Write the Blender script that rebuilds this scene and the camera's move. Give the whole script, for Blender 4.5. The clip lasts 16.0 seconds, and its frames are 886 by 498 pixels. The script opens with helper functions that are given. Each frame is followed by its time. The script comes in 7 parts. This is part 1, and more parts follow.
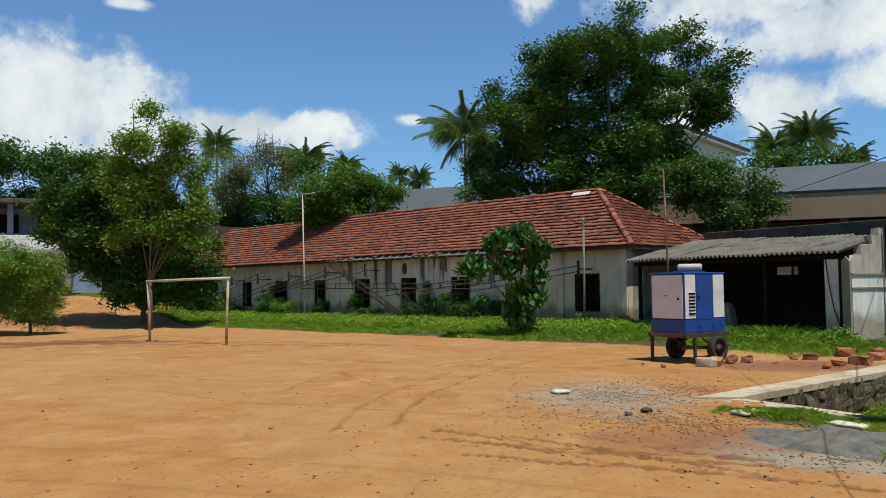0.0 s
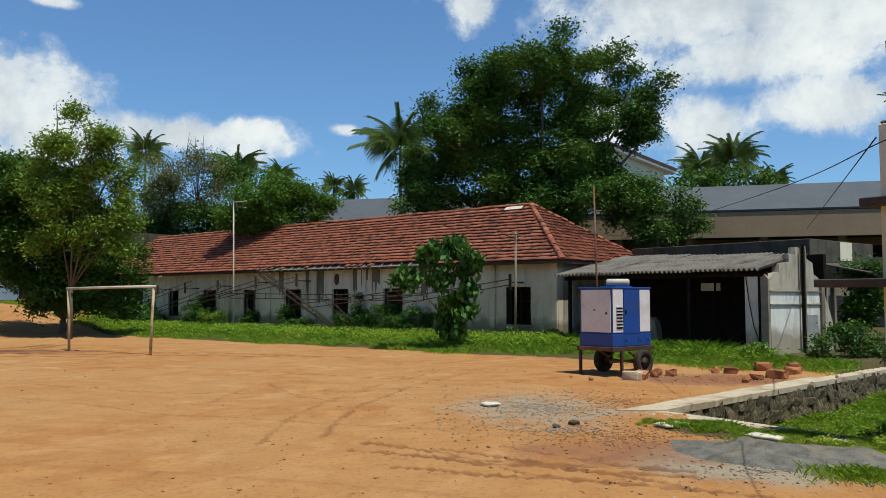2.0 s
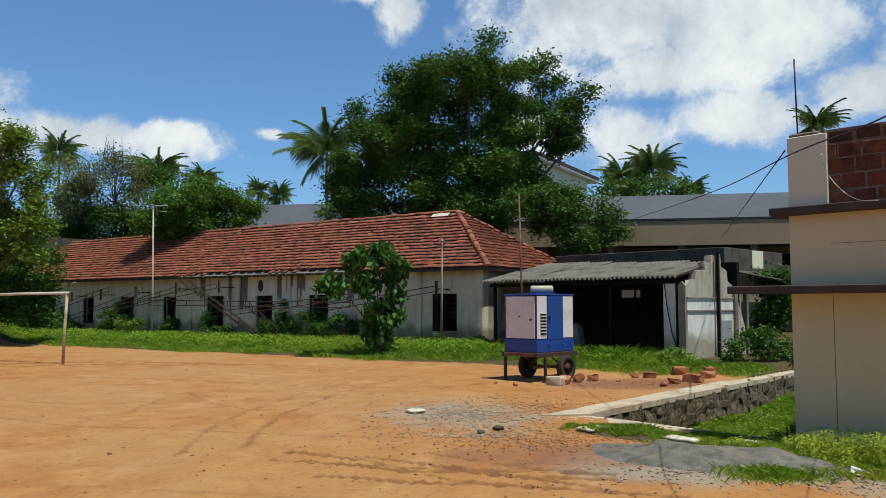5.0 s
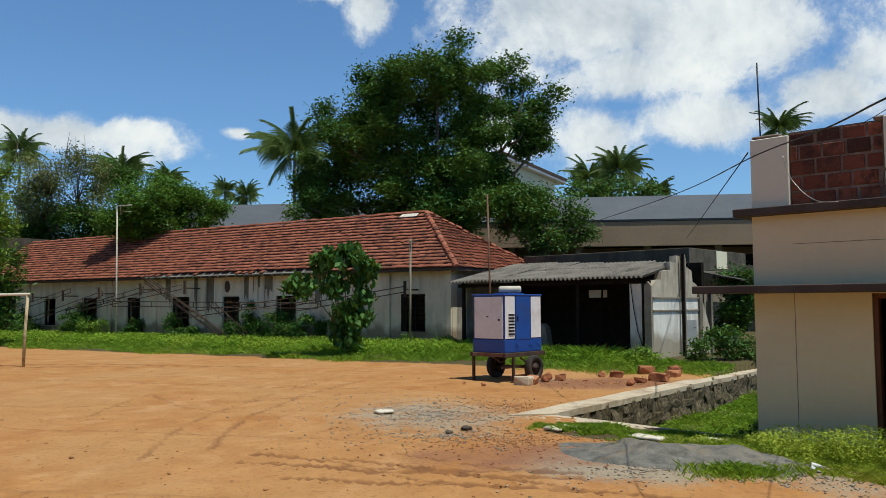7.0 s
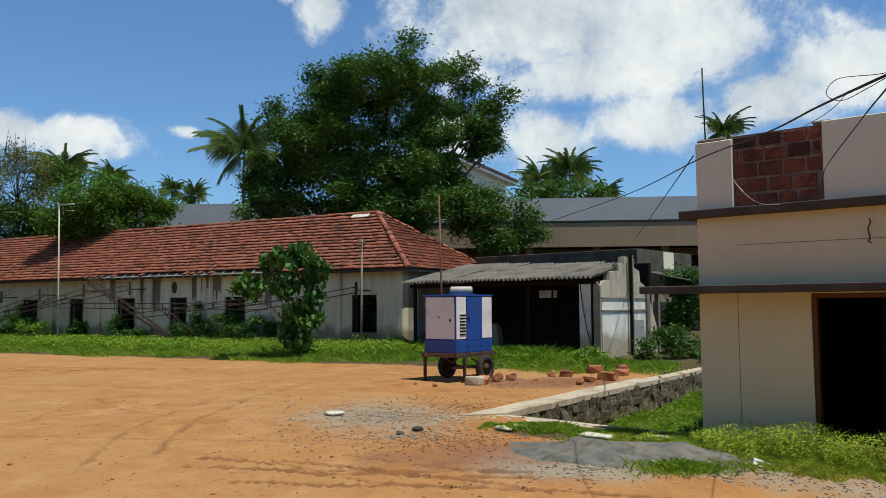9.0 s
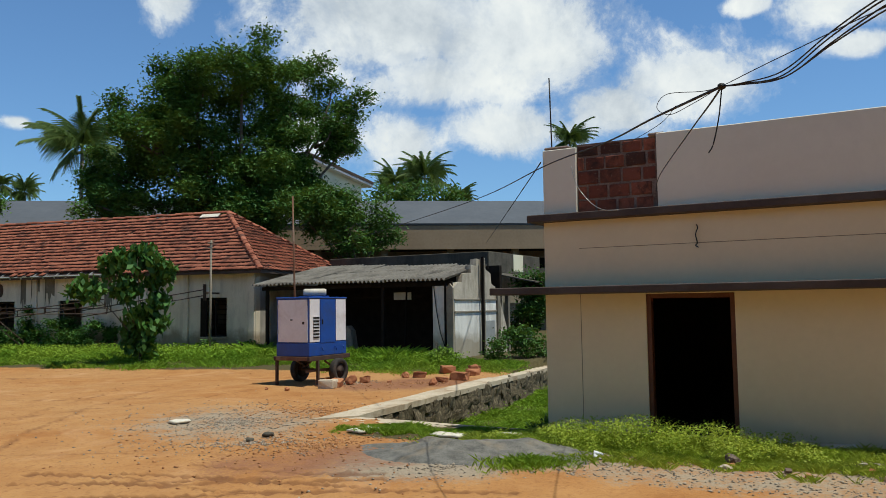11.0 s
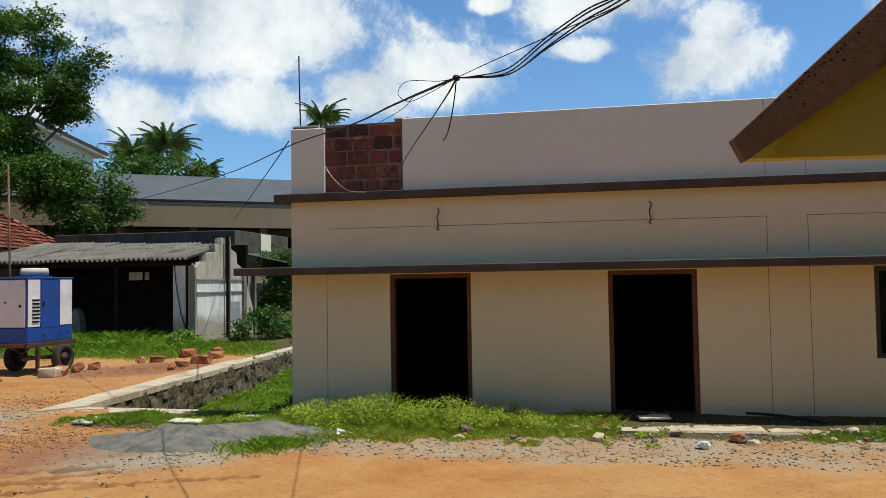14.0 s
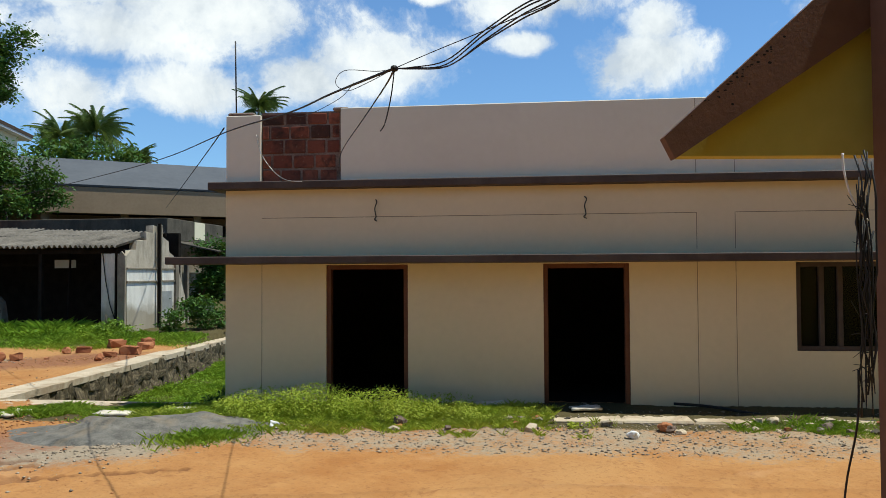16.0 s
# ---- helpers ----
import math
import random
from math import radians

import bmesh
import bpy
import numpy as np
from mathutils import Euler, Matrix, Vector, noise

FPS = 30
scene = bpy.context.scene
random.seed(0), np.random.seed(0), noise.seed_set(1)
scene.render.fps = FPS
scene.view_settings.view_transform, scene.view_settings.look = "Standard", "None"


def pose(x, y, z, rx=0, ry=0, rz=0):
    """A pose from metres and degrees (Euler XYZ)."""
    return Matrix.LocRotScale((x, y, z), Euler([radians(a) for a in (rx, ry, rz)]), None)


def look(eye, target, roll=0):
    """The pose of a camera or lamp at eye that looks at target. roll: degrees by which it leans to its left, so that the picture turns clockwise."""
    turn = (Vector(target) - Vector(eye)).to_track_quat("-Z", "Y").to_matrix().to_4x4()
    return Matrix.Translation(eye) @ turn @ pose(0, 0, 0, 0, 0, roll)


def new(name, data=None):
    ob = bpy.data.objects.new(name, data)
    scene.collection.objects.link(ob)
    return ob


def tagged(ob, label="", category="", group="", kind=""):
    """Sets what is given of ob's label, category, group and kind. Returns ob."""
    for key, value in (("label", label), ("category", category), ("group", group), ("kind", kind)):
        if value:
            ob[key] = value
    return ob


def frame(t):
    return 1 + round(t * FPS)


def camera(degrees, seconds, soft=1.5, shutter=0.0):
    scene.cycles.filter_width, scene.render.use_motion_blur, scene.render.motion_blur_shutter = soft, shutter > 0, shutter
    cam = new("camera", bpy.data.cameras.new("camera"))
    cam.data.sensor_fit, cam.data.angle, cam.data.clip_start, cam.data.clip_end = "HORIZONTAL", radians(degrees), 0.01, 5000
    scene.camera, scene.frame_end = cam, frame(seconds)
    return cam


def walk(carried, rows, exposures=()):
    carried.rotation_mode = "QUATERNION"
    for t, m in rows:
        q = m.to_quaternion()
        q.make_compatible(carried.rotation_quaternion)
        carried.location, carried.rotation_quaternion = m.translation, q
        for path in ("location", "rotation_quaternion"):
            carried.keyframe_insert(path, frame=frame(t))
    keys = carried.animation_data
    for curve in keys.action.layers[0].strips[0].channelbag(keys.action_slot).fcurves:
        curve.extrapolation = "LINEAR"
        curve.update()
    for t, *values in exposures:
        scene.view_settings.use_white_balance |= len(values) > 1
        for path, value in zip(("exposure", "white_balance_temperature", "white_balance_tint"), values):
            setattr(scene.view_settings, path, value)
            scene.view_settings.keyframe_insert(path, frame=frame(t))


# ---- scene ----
# ---- the camera turns at arm's length round the one who holds it, at eye height on a raised verandah
EYE = 2.05
cam = camera(58.5, 16.0, soft=0.6)
ROWS = [
    (0.0, 0.995, 2.721, 0.746), (0.5, -0.324, 2.904, 0.420), (1.0, -1.423, 3.079, 0.225),
    (1.5, -2.821, 3.333, 0.019), (2.0, -3.882, 3.548, 0.000), (2.5, -5.144, 3.768, -0.047),
    (3.0, -6.068, 3.883, -0.049), (3.5, -7.113, 3.953, -0.055), (4.0, -7.904, 3.998, -0.016),
    (6.5, -10.937, 4.037, 0.172), (7.0, -11.476, 4.054, 0.208), (7.5, -11.990, 4.058, 0.204),
    (8.0, -12.731, 4.062, 0.287), (10.5, -21.920, 4.120, 0.599), (11.0, -25.328, 4.119, 0.800),
    (11.5, -28.203, 4.105, 0.933), (12.0, -31.953, 4.019, 1.034), (12.5, -34.911, 3.851, 1.029),
    (13.0, -38.609, 3.485, 0.975), (13.5, -41.177, 3.044, 0.940), (14.0, -43.516, 2.429, 0.908),
    (14.5, -45.089, 2.049, 0.775), (15.0, -46.517, 1.815, 0.499), (15.5, -47.296, 1.772, 0.393),
    (16.0, -48.063, 1.771, 0.313),
]
ARM = 0.14
END = radians(48.063)


def held(t, yaw, pitch, roll):
    """The pose on the arc that the arm describes, still facing what stands in the middle of the view."""
    a = radians(-yaw)
    x, y = ARM * (math.sin(a) - math.sin(END)), ARM * (math.cos(a) - math.cos(END))
    far = 28.0 if t <= 8 else max(13.0, 28.0 - 5.0 * (t - 8))
    return pose(x, y, EYE, 90 + pitch, roll, -math.degrees(math.atan2(far * math.sin(a) - x, far * math.cos(a) - y)))


walk(cam, [(row[0], held(*row)) for row in ROWS],
     exposures=[(0.0, -0.22, 6480, 3), (11.5, -0.24, 6480, 3), (14.0, -0.10, 6480, 3), (16.0, -0.02, 6480, 3)])

# ---- sun, sky and clouds
SUN_AZ, SUN_EL = 142.0, 69.0
sun = new("sun", bpy.data.lights.new("sun", "SUN"))
sun.data.energy, sun.data.angle, sun.data.color = 5.0, radians(0.53), (1.0, 0.97, 0.91)
_s = Vector((math.sin(radians(SUN_AZ)) * math.cos(radians(SUN_EL)), math.cos(radians(SUN_AZ)) * math.cos(radians(SUN_EL)), math.sin(radians(SUN_EL))))
sun.matrix_world = look(_s * 60, (0, 0, 0))


class Nodes:
    """Short names for building node trees."""

    def __init__(self, tree):
        self.t = tree
        tree.nodes.clear()

    def n(self, kind, ins=None, **props):
        node = self.t.nodes.new(kind)
        for k, v in props.items():
            setattr(node, k, v)
        for k, v in (ins or {}).items():
            if isinstance(v, bpy.types.NodeSocket):
                self.t.links.new(v, node.inputs[k])
            else:
                node.inputs[k].default_value = v
        return node

    def m(self, op, a, b=0.0, c=0.0):
        return self.n("ShaderNodeMath", {0: a, 1: b, 2: c}, operation=op).outputs[0]

    def mix(self, fac, a, b, blend="MIX"):
        x = self.n("ShaderNodeMix", {0: fac, 6: a, 7: b}, data_type="RGBA", blend_type=blend)
        return x.outputs[2]

    def ramp(self, fac, stops):
        r = self.n("ShaderNodeValToRGB", {0: fac})
        e = r.color_ramp.elements
        while len(e) < len(stops):
            e.new(0.5)
        for el, (p, c) in zip(e, stops):
            el.position = p
            el.color = (c, c, c, 1) if isinstance(c, (int, float)) else (*c, 1)
        return r.outputs[0]

    def noise(self, vec, scale, detail=4.0, rough=0.55, dist=0.0):
        return self.n("ShaderNodeTexNoise", {"Vector": vec, "Scale": scale, "Detail": detail, "Roughness": rough, "Distortion": dist}).outputs[0]


world = bpy.data.worlds.new("sky")
scene.world = world
world.use_nodes = True
N = Nodes(world.node_tree)
sky = N.n("ShaderNodeTexSky", sky_type="NISHITA", sun_disc=False, sun_elevation=radians(SUN_EL), sun_rotation=radians(SUN_AZ), air_density=1.0, dust_density=0.2, ozone_density=6.0)
gen = N.n("ShaderNodeTexCoord").outputs["Generated"]
sep = N.n("ShaderNodeSeparateXYZ", {0: gen})
az = N.m("DEGREES", N.m("ARCTAN2", sep.outputs[0], sep.outputs[1]))
el = N.m("DEGREES", N.m("ARCSINE", sep.outputs[2]))
field = -3.0
CLOUDS = [(-27.5, 12.4, 7.5, 4.6), (-22.5, 10.4, 4.5, 2.6), (-14, 11.2, 6.5, 1.5), (-10.5, 11.6, 3.0, 1.0), (-2.9, 12.1, 1.1, 0.5),
          (6.2, 21.4, 2.0, 2.2), (4.2, 23.0, 5.0, 2.0), (22, 20.5, 10, 5.0), (31, 18.8, 9.5, 5.2), (25, 16.2, 6, 2.4), (30.5, 12.6, 6.5, 2.0), (23.0, 11.8, 3.6, 2.4),
          (42.8, 15.2, 5.4, 3.0), (38.5, 13.6, 5.0, 2.0), (55.5, 19.6, 6.5, 2.3), (62.7, 14.9, 4.8, 2.3), (63.4, 17.0, 2.6, 1.8), (54.0, 16.2, 2.2, 0.9),
          (47.5, 19.6, 1.6, 0.7), (49.0, 21.5, 2.5, 0.8), (-22.5, 18.9, 1.6, 0.5), (16.5, 12.0, 3.0, 1.5), (80, 17, 9, 4), (-60, 20, 12, 5), (180, 18, 14, 4)]
for ca, ce, ra, re in CLOUDS:
    qa = N.m("POWER", N.m("DIVIDE", N.m("SUBTRACT", az, ca), ra), 2.0)
    qe = N.m("POWER", N.m("DIVIDE", N.m("SUBTRACT", el, ce), re), 2.0)
    field = N.m("MAXIMUM", field, N.m("SUBTRACT", 1.0, N.m("SQRT", N.m("ADD", qa, qe))))
puff = N.noise(gen, 9.0, 10.0, 0.64, 0.25)
fine = N.noise(gen, 26.0, 8.0, 0.68, 0.2)
body = N.noise(gen, 7.0, 6.0, 0.55, 0.3)
dens = N.m("ADD", field, N.m("ADD", N.m("MULTIPLY", N.m("SUBTRACT", puff, 0.5), 2.2), N.m("MULTIPLY", N.m("SUBTRACT", fine, 0.5), 1.0)))
mask = N.ramp(N.m("ADD", dens, 0.18), [(0.0, 0.0), (0.20, 0.20), (0.48, 0.84), (0.8, 1.0)])
shade = N.ramp(N.m("ADD", N.m("MULTIPLY", body, 0.6), N.m("MULTIPLY", puff, 0.4)), [(0.40, (0.58, 0.63, 0.71)), (0.51, (0.82, 0.85, 0.90)), (0.61, (1.0, 1.0, 1.0))])
CLOUD_GAIN = 12.2
cloud = N.mix(1.0, shade, (CLOUD_GAIN, CLOUD_GAIN, CLOUD_GAIN, 1), "MULTIPLY")
haze = N.ramp(N.m("DIVIDE", el, 40.0), [(0.0, 0.24), (0.4, 0.12), (1.0, 0.0)])
tint = N.mix(1.0, sky.outputs[0], (0.97, 1.38, 1.70, 1), "MULTIPLY")
base = N.mix(haze, tint, (5.6, 7.0, 8.8, 1))
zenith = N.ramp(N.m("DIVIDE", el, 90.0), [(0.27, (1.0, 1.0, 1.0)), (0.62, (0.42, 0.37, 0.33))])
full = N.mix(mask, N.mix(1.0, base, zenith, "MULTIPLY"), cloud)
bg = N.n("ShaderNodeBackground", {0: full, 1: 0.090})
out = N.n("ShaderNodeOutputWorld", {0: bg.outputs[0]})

# ---- materials
def material(name, color_fn, rough=0.85, bump=0.0, bump_scale=30.0, metal=0.0, spec=0.3):
    """A material: color_fn(N, pos, rnd) gives the base colour socket or value."""
    mat = bpy.data.materials.new(name)
    mat.use_nodes = True
    N = Nodes(mat.node_tree)
    geo = N.n("ShaderNodeNewGeometry")
    pos = N.n("ShaderNodeTexCoord").outputs["Object"]
    bs = N.n("ShaderNodeBsdfPrincipled", {"Metallic": metal, "Specular IOR Level": spec})
    col = color_fn(N, pos, geo)
    if isinstance(col, tuple) and len(col) == 2:
        col, r = col
        bs.inputs["Roughness"].default_value = 0.5
        N.t.links.new(r, bs.inputs["Roughness"])
    else:
        bs.inputs["Roughness"].default_value = rough
    if isinstance(col, bpy.types.NodeSocket):
        N.t.links.new(col, bs.inputs["Base Color"])
    else:
        bs.inputs["Base Color"].default_value = (*col, 1)
    if bump:
        h = N.noise(pos, bump_scale, 6.0, 0.65)
        b = N.n("ShaderNodeBump", {"Strength": bump, "Distance": 0.02, "Height": h})
        N.t.links.new(b.outputs[0], bs.inputs["Normal"])
    N.n("ShaderNodeOutputMaterial", {0: bs.outputs[0]})
    return mat


def c4(c):
    return (*c, 1)


def mottled(a, b, scale=3.0, fine=25.0, stain=None, stain_scale=0.6, amount=0.5):
    """Two tones mixed at two scales, with an optional stain."""
    def fn(N, pos, geo):
        f = N.m("ADD", N.m("MULTIPLY", N.noise(pos, scale, 5.0), 0.6), N.m("MULTIPLY", N.noise(pos, fine, 5.0), 0.4))
        col = N.mix(N.ramp(f, [(0.36, 0.0), (0.64, 1.0)]), c4(a), c4(b))
        if stain:
            s = N.ramp(N.noise(pos, stain_scale, 7.0, 0.65, 0.6), [(0.50, 0.0), (0.68, amount)])
            col = N.mix(s, col, c4(stain))
        return col
    return fn


def streaked(a, b, stain, amount=0.7, scale=1.2, low=None):
    """Old limewash: tones, and rain streaks stretched downwards."""
    def fn(N, pos, geo):
        st = N.n("ShaderNodeMapping", {"Vector": pos, "Scale": (1.3, 1.3, 0.30)}).outputs[0]
        f = N.m("ADD", N.m("MULTIPLY", N.noise(pos, scale, 5.0), 0.6), N.m("MULTIPLY", N.noise(pos, 18.0, 5.0), 0.4))
        col = N.mix(N.ramp(f, [(0.36, 0.0), (0.64, 1.0)]), c4(a), c4(b))
        s = N.m("MULTIPLY", N.ramp(N.noise(st, 1.3, 7.0, 0.65, 0.3), [(0.47, 0.0), (0.70, amount)]), N.ramp(N.noise(pos, 0.5, 3.0), [(0.3, 0.5), (0.6, 1.0)]))
        col = N.mix(s, col, c4(stain))
        if low:
            z = N.n("ShaderNodeSeparateXYZ", {0: pos}).outputs[2]
            k = N.m("ADD", z, N.m("MULTIPLY", N.noise(pos, 1.4, 5.0), -1.2))
            col = N.mix(N.ramp(k, [(0.0, 0.75), (0.35, 0.0)]), col, c4(low))
        return col
    return fn


def varied(a, b, by="island", fine=8.0, dark=None, dark_from=0.8):
    """Tones that differ from piece to piece, with fine grain."""
    def fn(N, pos, geo):
        r = geo.outputs["Random Per Island"] if by == "island" else N.n("ShaderNodeObjectInfo").outputs["Random"]
        f = N.m("ADD", N.m("MULTIPLY", r, 0.75), N.m("MULTIPLY", N.noise(pos, fine, 4.0), 0.25))
        col = N.mix(f, c4(a), c4(b))
        if dark:
            s = N.ramp(N.m("FRACT", N.m("MULTIPLY", r, 7.31)), [(dark_from, 0.0), (min(1.0, dark_from + 0.15), 0.8)])
            col = N.mix(s, col, c4(dark))
        return col
    return fn


def leaf_material(name, a, b, c, gloss=0.45, thin=0.22):
    mat = bpy.data.materials.new(name)
    mat.use_nodes = True
    N = Nodes(mat.node_tree)
    geo = N.n("ShaderNodeNewGeometry")
    pos = N.n("ShaderNodeTexCoord").outputs["Object"]
    r = geo.outputs["Random Per Island"]
    col = N.mix(r, c4(a), c4(b))
    col = N.mix(N.ramp(N.noise(pos, 0.35, 4.0), [(0.45, 0.0), (0.65, 0.8)]), col, c4(c))
    bs = N.n("ShaderNodeBsdfPrincipled", {"Base Color": col, "Roughness": gloss, "Specular IOR Level": 0.2})
    tr = N.n("ShaderNodeBsdfTranslucent", {"Color": N.mix(0.45, col, (0.30, 0.38, 0.04, 1))})
    mx = N.n("ShaderNodeMixShader", {0: thin, 1: bs.outputs[0], 2: tr.outputs[0]})
    N.n("ShaderNodeOutputMaterial", {0: mx.outputs[0]})
    return mat


def ground_fn(N, pos, geo):
    at = N.n("ShaderNodeAttribute", attribute_name="soil")
    ch = N.n("ShaderNodeSeparateColor", {0: at.outputs["Color"]})
    big, mid, fin = N.noise(pos, 0.16, 5.0, 0.6, 0.5), N.noise(pos, 1.3, 6.0, 0.6), N.noise(pos, 14.0, 6.0, 0.7)
    soil = N.mix(N.ramp(mid, [(0.35, 0.0), (0.66, 1.0)]), (0.365, 0.160, 0.052, 1), (0.46, 0.232, 0.084, 1))
    soil = N.mix(N.ramp(big, [(0.42, 0.0), (0.62, 0.6)]), soil, (0.46, 0.262, 0.110, 1))
    soil = N.mix(N.ramp(fin, [(0.53, 0.0), (0.68, 0.6)]), soil, (0.24, 0.105, 0.045, 1))
    scuff = N.ramp(N.noise(pos, 3.1, 7.0, 0.72, 1.6), [(0.57, 0.0), (0.66, 0.55)])
    soil = N.mix(scuff, soil, (0.27, 0.115, 0.045, 1))
    pale = N.ramp(N.noise(pos, 0.55, 6.0, 0.6, 1.2), [(0.55, 0.0), (0.72, 0.55)])
    soil = N.mix(pale, soil, (0.56, 0.33, 0.165, 1))
    red = N.mix(N.ramp(fin, [(0.4, 0.0), (0.65, 1.0)]), (0.20, 0.085, 0.048, 1), (0.30, 0.135, 0.075, 1))
    grav = N.n("ShaderNodeTexVoronoi", {"Vector": pos, "Scale": 42.0})
    stone = N.mix(N.ramp(grav.outputs["Color"], [(0.2, 0.0), (0.8, 1.0)]), (0.20, 0.155, 0.11, 1), (0.37, 0.30, 0.225, 1))
    dust = N.mix(fin, (0.27, 0.215, 0.15, 1), (0.40, 0.325, 0.235, 1))
    stone = N.mix(N.ramp(mid, [(0.36, 0.25), (0.54, 0.95)]), stone, dust)
    humus = N.mix(fin, (0.05, 0.045, 0.02, 1), (0.13, 0.10, 0.045, 1))
    edge = N.m("SUBTRACT", N.m("ADD", N.m("MULTIPLY", mid, 0.5), N.m("MULTIPLY", fin, 0.5)), 0.5)
    def soft(s):
        return N.ramp(N.m("ADD", s, N.m("MULTIPLY", edge, 1.7)), [(0.32, 0.0), (0.62, 1.0)])
    col = N.mix(soft(ch.outputs[0]), soil, stone)
    col = N.mix(N.m("MULTIPLY", soft(ch.outputs[1]), 0.85), col, red)
    col = N.mix(soft(ch.outputs[2]), col, humus)
    rut = N.m("MULTIPLY", N.ramp(at.outputs["Alpha"], [(0.08, 0.0), (0.50, 0.66)]), N.ramp(mid, [(0.3, 0.5), (0.52, 1.0)]))
    col = N.mix(rut, col, N.mix(fin, (0.075, 0.030, 0.015, 1), (0.19, 0.075, 0.036, 1)))
    return col


def tile_fn(by):
    inner = varied((0.23, 0.066, 0.035), (0.42, 0.150, 0.084), by, 5.0, (0.085, 0.040, 0.028), 0.80)

    def fn(N, pos, geo):
        col = inner(N, pos, geo)
        at = N.n("ShaderNodeNewGeometry").outputs["Position"]
        moss = N.ramp(N.noise(at, 0.45, 6.0, 0.65, 0.8), [(0.56, 0.0), (0.72, 0.7)])
        return N.mix(moss, col, (0.085, 0.040, 0.028, 1))
    return fn


def stained_block(N, pos, geo):
    col = varied((0.13, 0.040, 0.026), (0.30, 0.10, 0.058), "object", 14.0, (0.035, 0.022, 0.017), 0.62)(N, pos, geo)
    at = N.n("ShaderNodeNewGeometry").outputs["Position"]
    col = N.mix(N.ramp(N.noise(at, 3.4, 6.0, 0.65, 0.4), [(0.47, 0.0), (0.64, 0.85)]), col, (0.035, 0.022, 0.017, 1))
    return N.mix(N.ramp(N.noise(at, 22.0, 5.0, 0.7), [(0.60, 0.0), (0.72, 0.5)]), col, (0.34, 0.25, 0.19, 1))


M_ground = material("laterite_soil", ground_fn, rough=0.95, bump=1.0, bump_scale=11.0, spec=0.15)
M_lime = material("old_limewash", streaked((0.64, 0.55, 0.41), (0.76, 0.675, 0.525), (0.17, 0.135, 0.09), 0.55, 0.9, (0.20, 0.135, 0.07)), bump=0.25)
# limewash copy darkened to carry the shade under eave and shed roof
M_limeside = material("shaded_limewash", streaked((0.40, 0.36, 0.30), (0.50, 0.46, 0.39), (0.10, 0.09, 0.08), 0.75, 0.9, (0.12, 0.10, 0.07)), bump=0.25)
M_white = material("peeling_whitewash", streaked((0.72, 0.685, 0.60), (0.84, 0.81, 0.73), (0.16, 0.13, 0.09), 0.58, 2.6, (0.27, 0.22, 0.14)), bump=0.5)
M_damp = material("damp_stained_limewash", streaked((0.13, 0.11, 0.08), (0.24, 0.205, 0.15), (0.05, 0.042, 0.03), 0.8, 2.0), rough=0.9)
M_bare = material("bare_brown_plaster", streaked((0.40, 0.345, 0.265), (0.54, 0.475, 0.37), (0.075, 0.060, 0.042), 0.85, 1.8), bump=0.5)
M_rough = material("weathered_concrete", streaked((0.20, 0.17, 0.125), (0.33, 0.285, 0.215), (0.045, 0.038, 0.028), 0.85, 1.6), bump=0.5)
M_darkconc = material("black_algae_concrete", streaked((0.060, 0.052, 0.038), (0.125, 0.108, 0.080), (0.020, 0.018, 0.014), 0.8, 1.6), bump=0.5)
M_tile = material("clay_roof_tile", tile_fn("island"), rough=0.8, bump=0.25)
M_tileone = material("clay_roof_tile_piece", tile_fn("object"), rough=0.8, bump=0.25)
# lip colour holds both edge dirt and the shade of the undercut
M_lip = material("tile_edge_dirt_and_shade", mottled((0.035, 0.018, 0.012), (0.085, 0.035, 0.022), 4.0, 30.0), rough=0.95)
M_under = material("roof_boards", mottled((0.05, 0.035, 0.025), (0.09, 0.06, 0.045)))
M_beige = material("beige_wall_paint", mottled((0.69, 0.60, 0.395), (0.74, 0.64, 0.43), 0.5, 9.0, (0.62, 0.53, 0.35), 0.35, 0.5), rough=0.8, bump=0.06)
M_pale = material("pale_parapet_paint", mottled((0.70, 0.655, 0.53), (0.74, 0.695, 0.57), 0.5, 9.0, (0.60, 0.55, 0.45), 0.4, 0.4), rough=0.8, bump=0.06)
M_brown = material("brown_trim_paint", mottled((0.055, 0.040, 0.034), (0.085, 0.062, 0.052), 2.0, 20.0, (0.12, 0.10, 0.085), 1.0, 0.5), rough=0.75, bump=0.1)
M_groove = material("dark_groove", mottled((0.17, 0.135, 0.09), (0.24, 0.19, 0.13)))
M_later = material("laterite_block", stained_block, rough=0.95, bump=0.8, bump_scale=22.0)
M_mortar = material("grey_mortar", mottled((0.10, 0.065, 0.05), (0.26, 0.20, 0.165), 5.0, 40.0), rough=0.95, bump=0.5)
M_door = material("red_brown_wood", mottled((0.10, 0.035, 0.018), (0.16, 0.06, 0.03), 3.0, 40.0), rough=0.5)
M_floor = material("cement_floor", mottled((0.10, 0.09, 0.08), (0.18, 0.165, 0.145), 2.0, 18.0), rough=0.7)
# near-black interior tone: the shade of unlit rooms is put into the colour
M_dark = material("shade_dark_interior", mottled((0.022, 0.018, 0.014), (0.038, 0.032, 0.025)), rough=0.95, spec=0.05)
# near black for dark parts, and for shade painted into openings and interiors
M_black = material("black_parts_and_shade", mottled((0.012, 0.010, 0.008), (0.026, 0.021, 0.017)), rough=0.95, spec=0.05)
M_kerb = material("cement_coping", mottled((0.46, 0.375, 0.265), (0.60, 0.505, 0.375), 2.2, 24.0, (0.26, 0.16, 0.085), 1.3, 0.8), rough=0.95, bump=0.4)
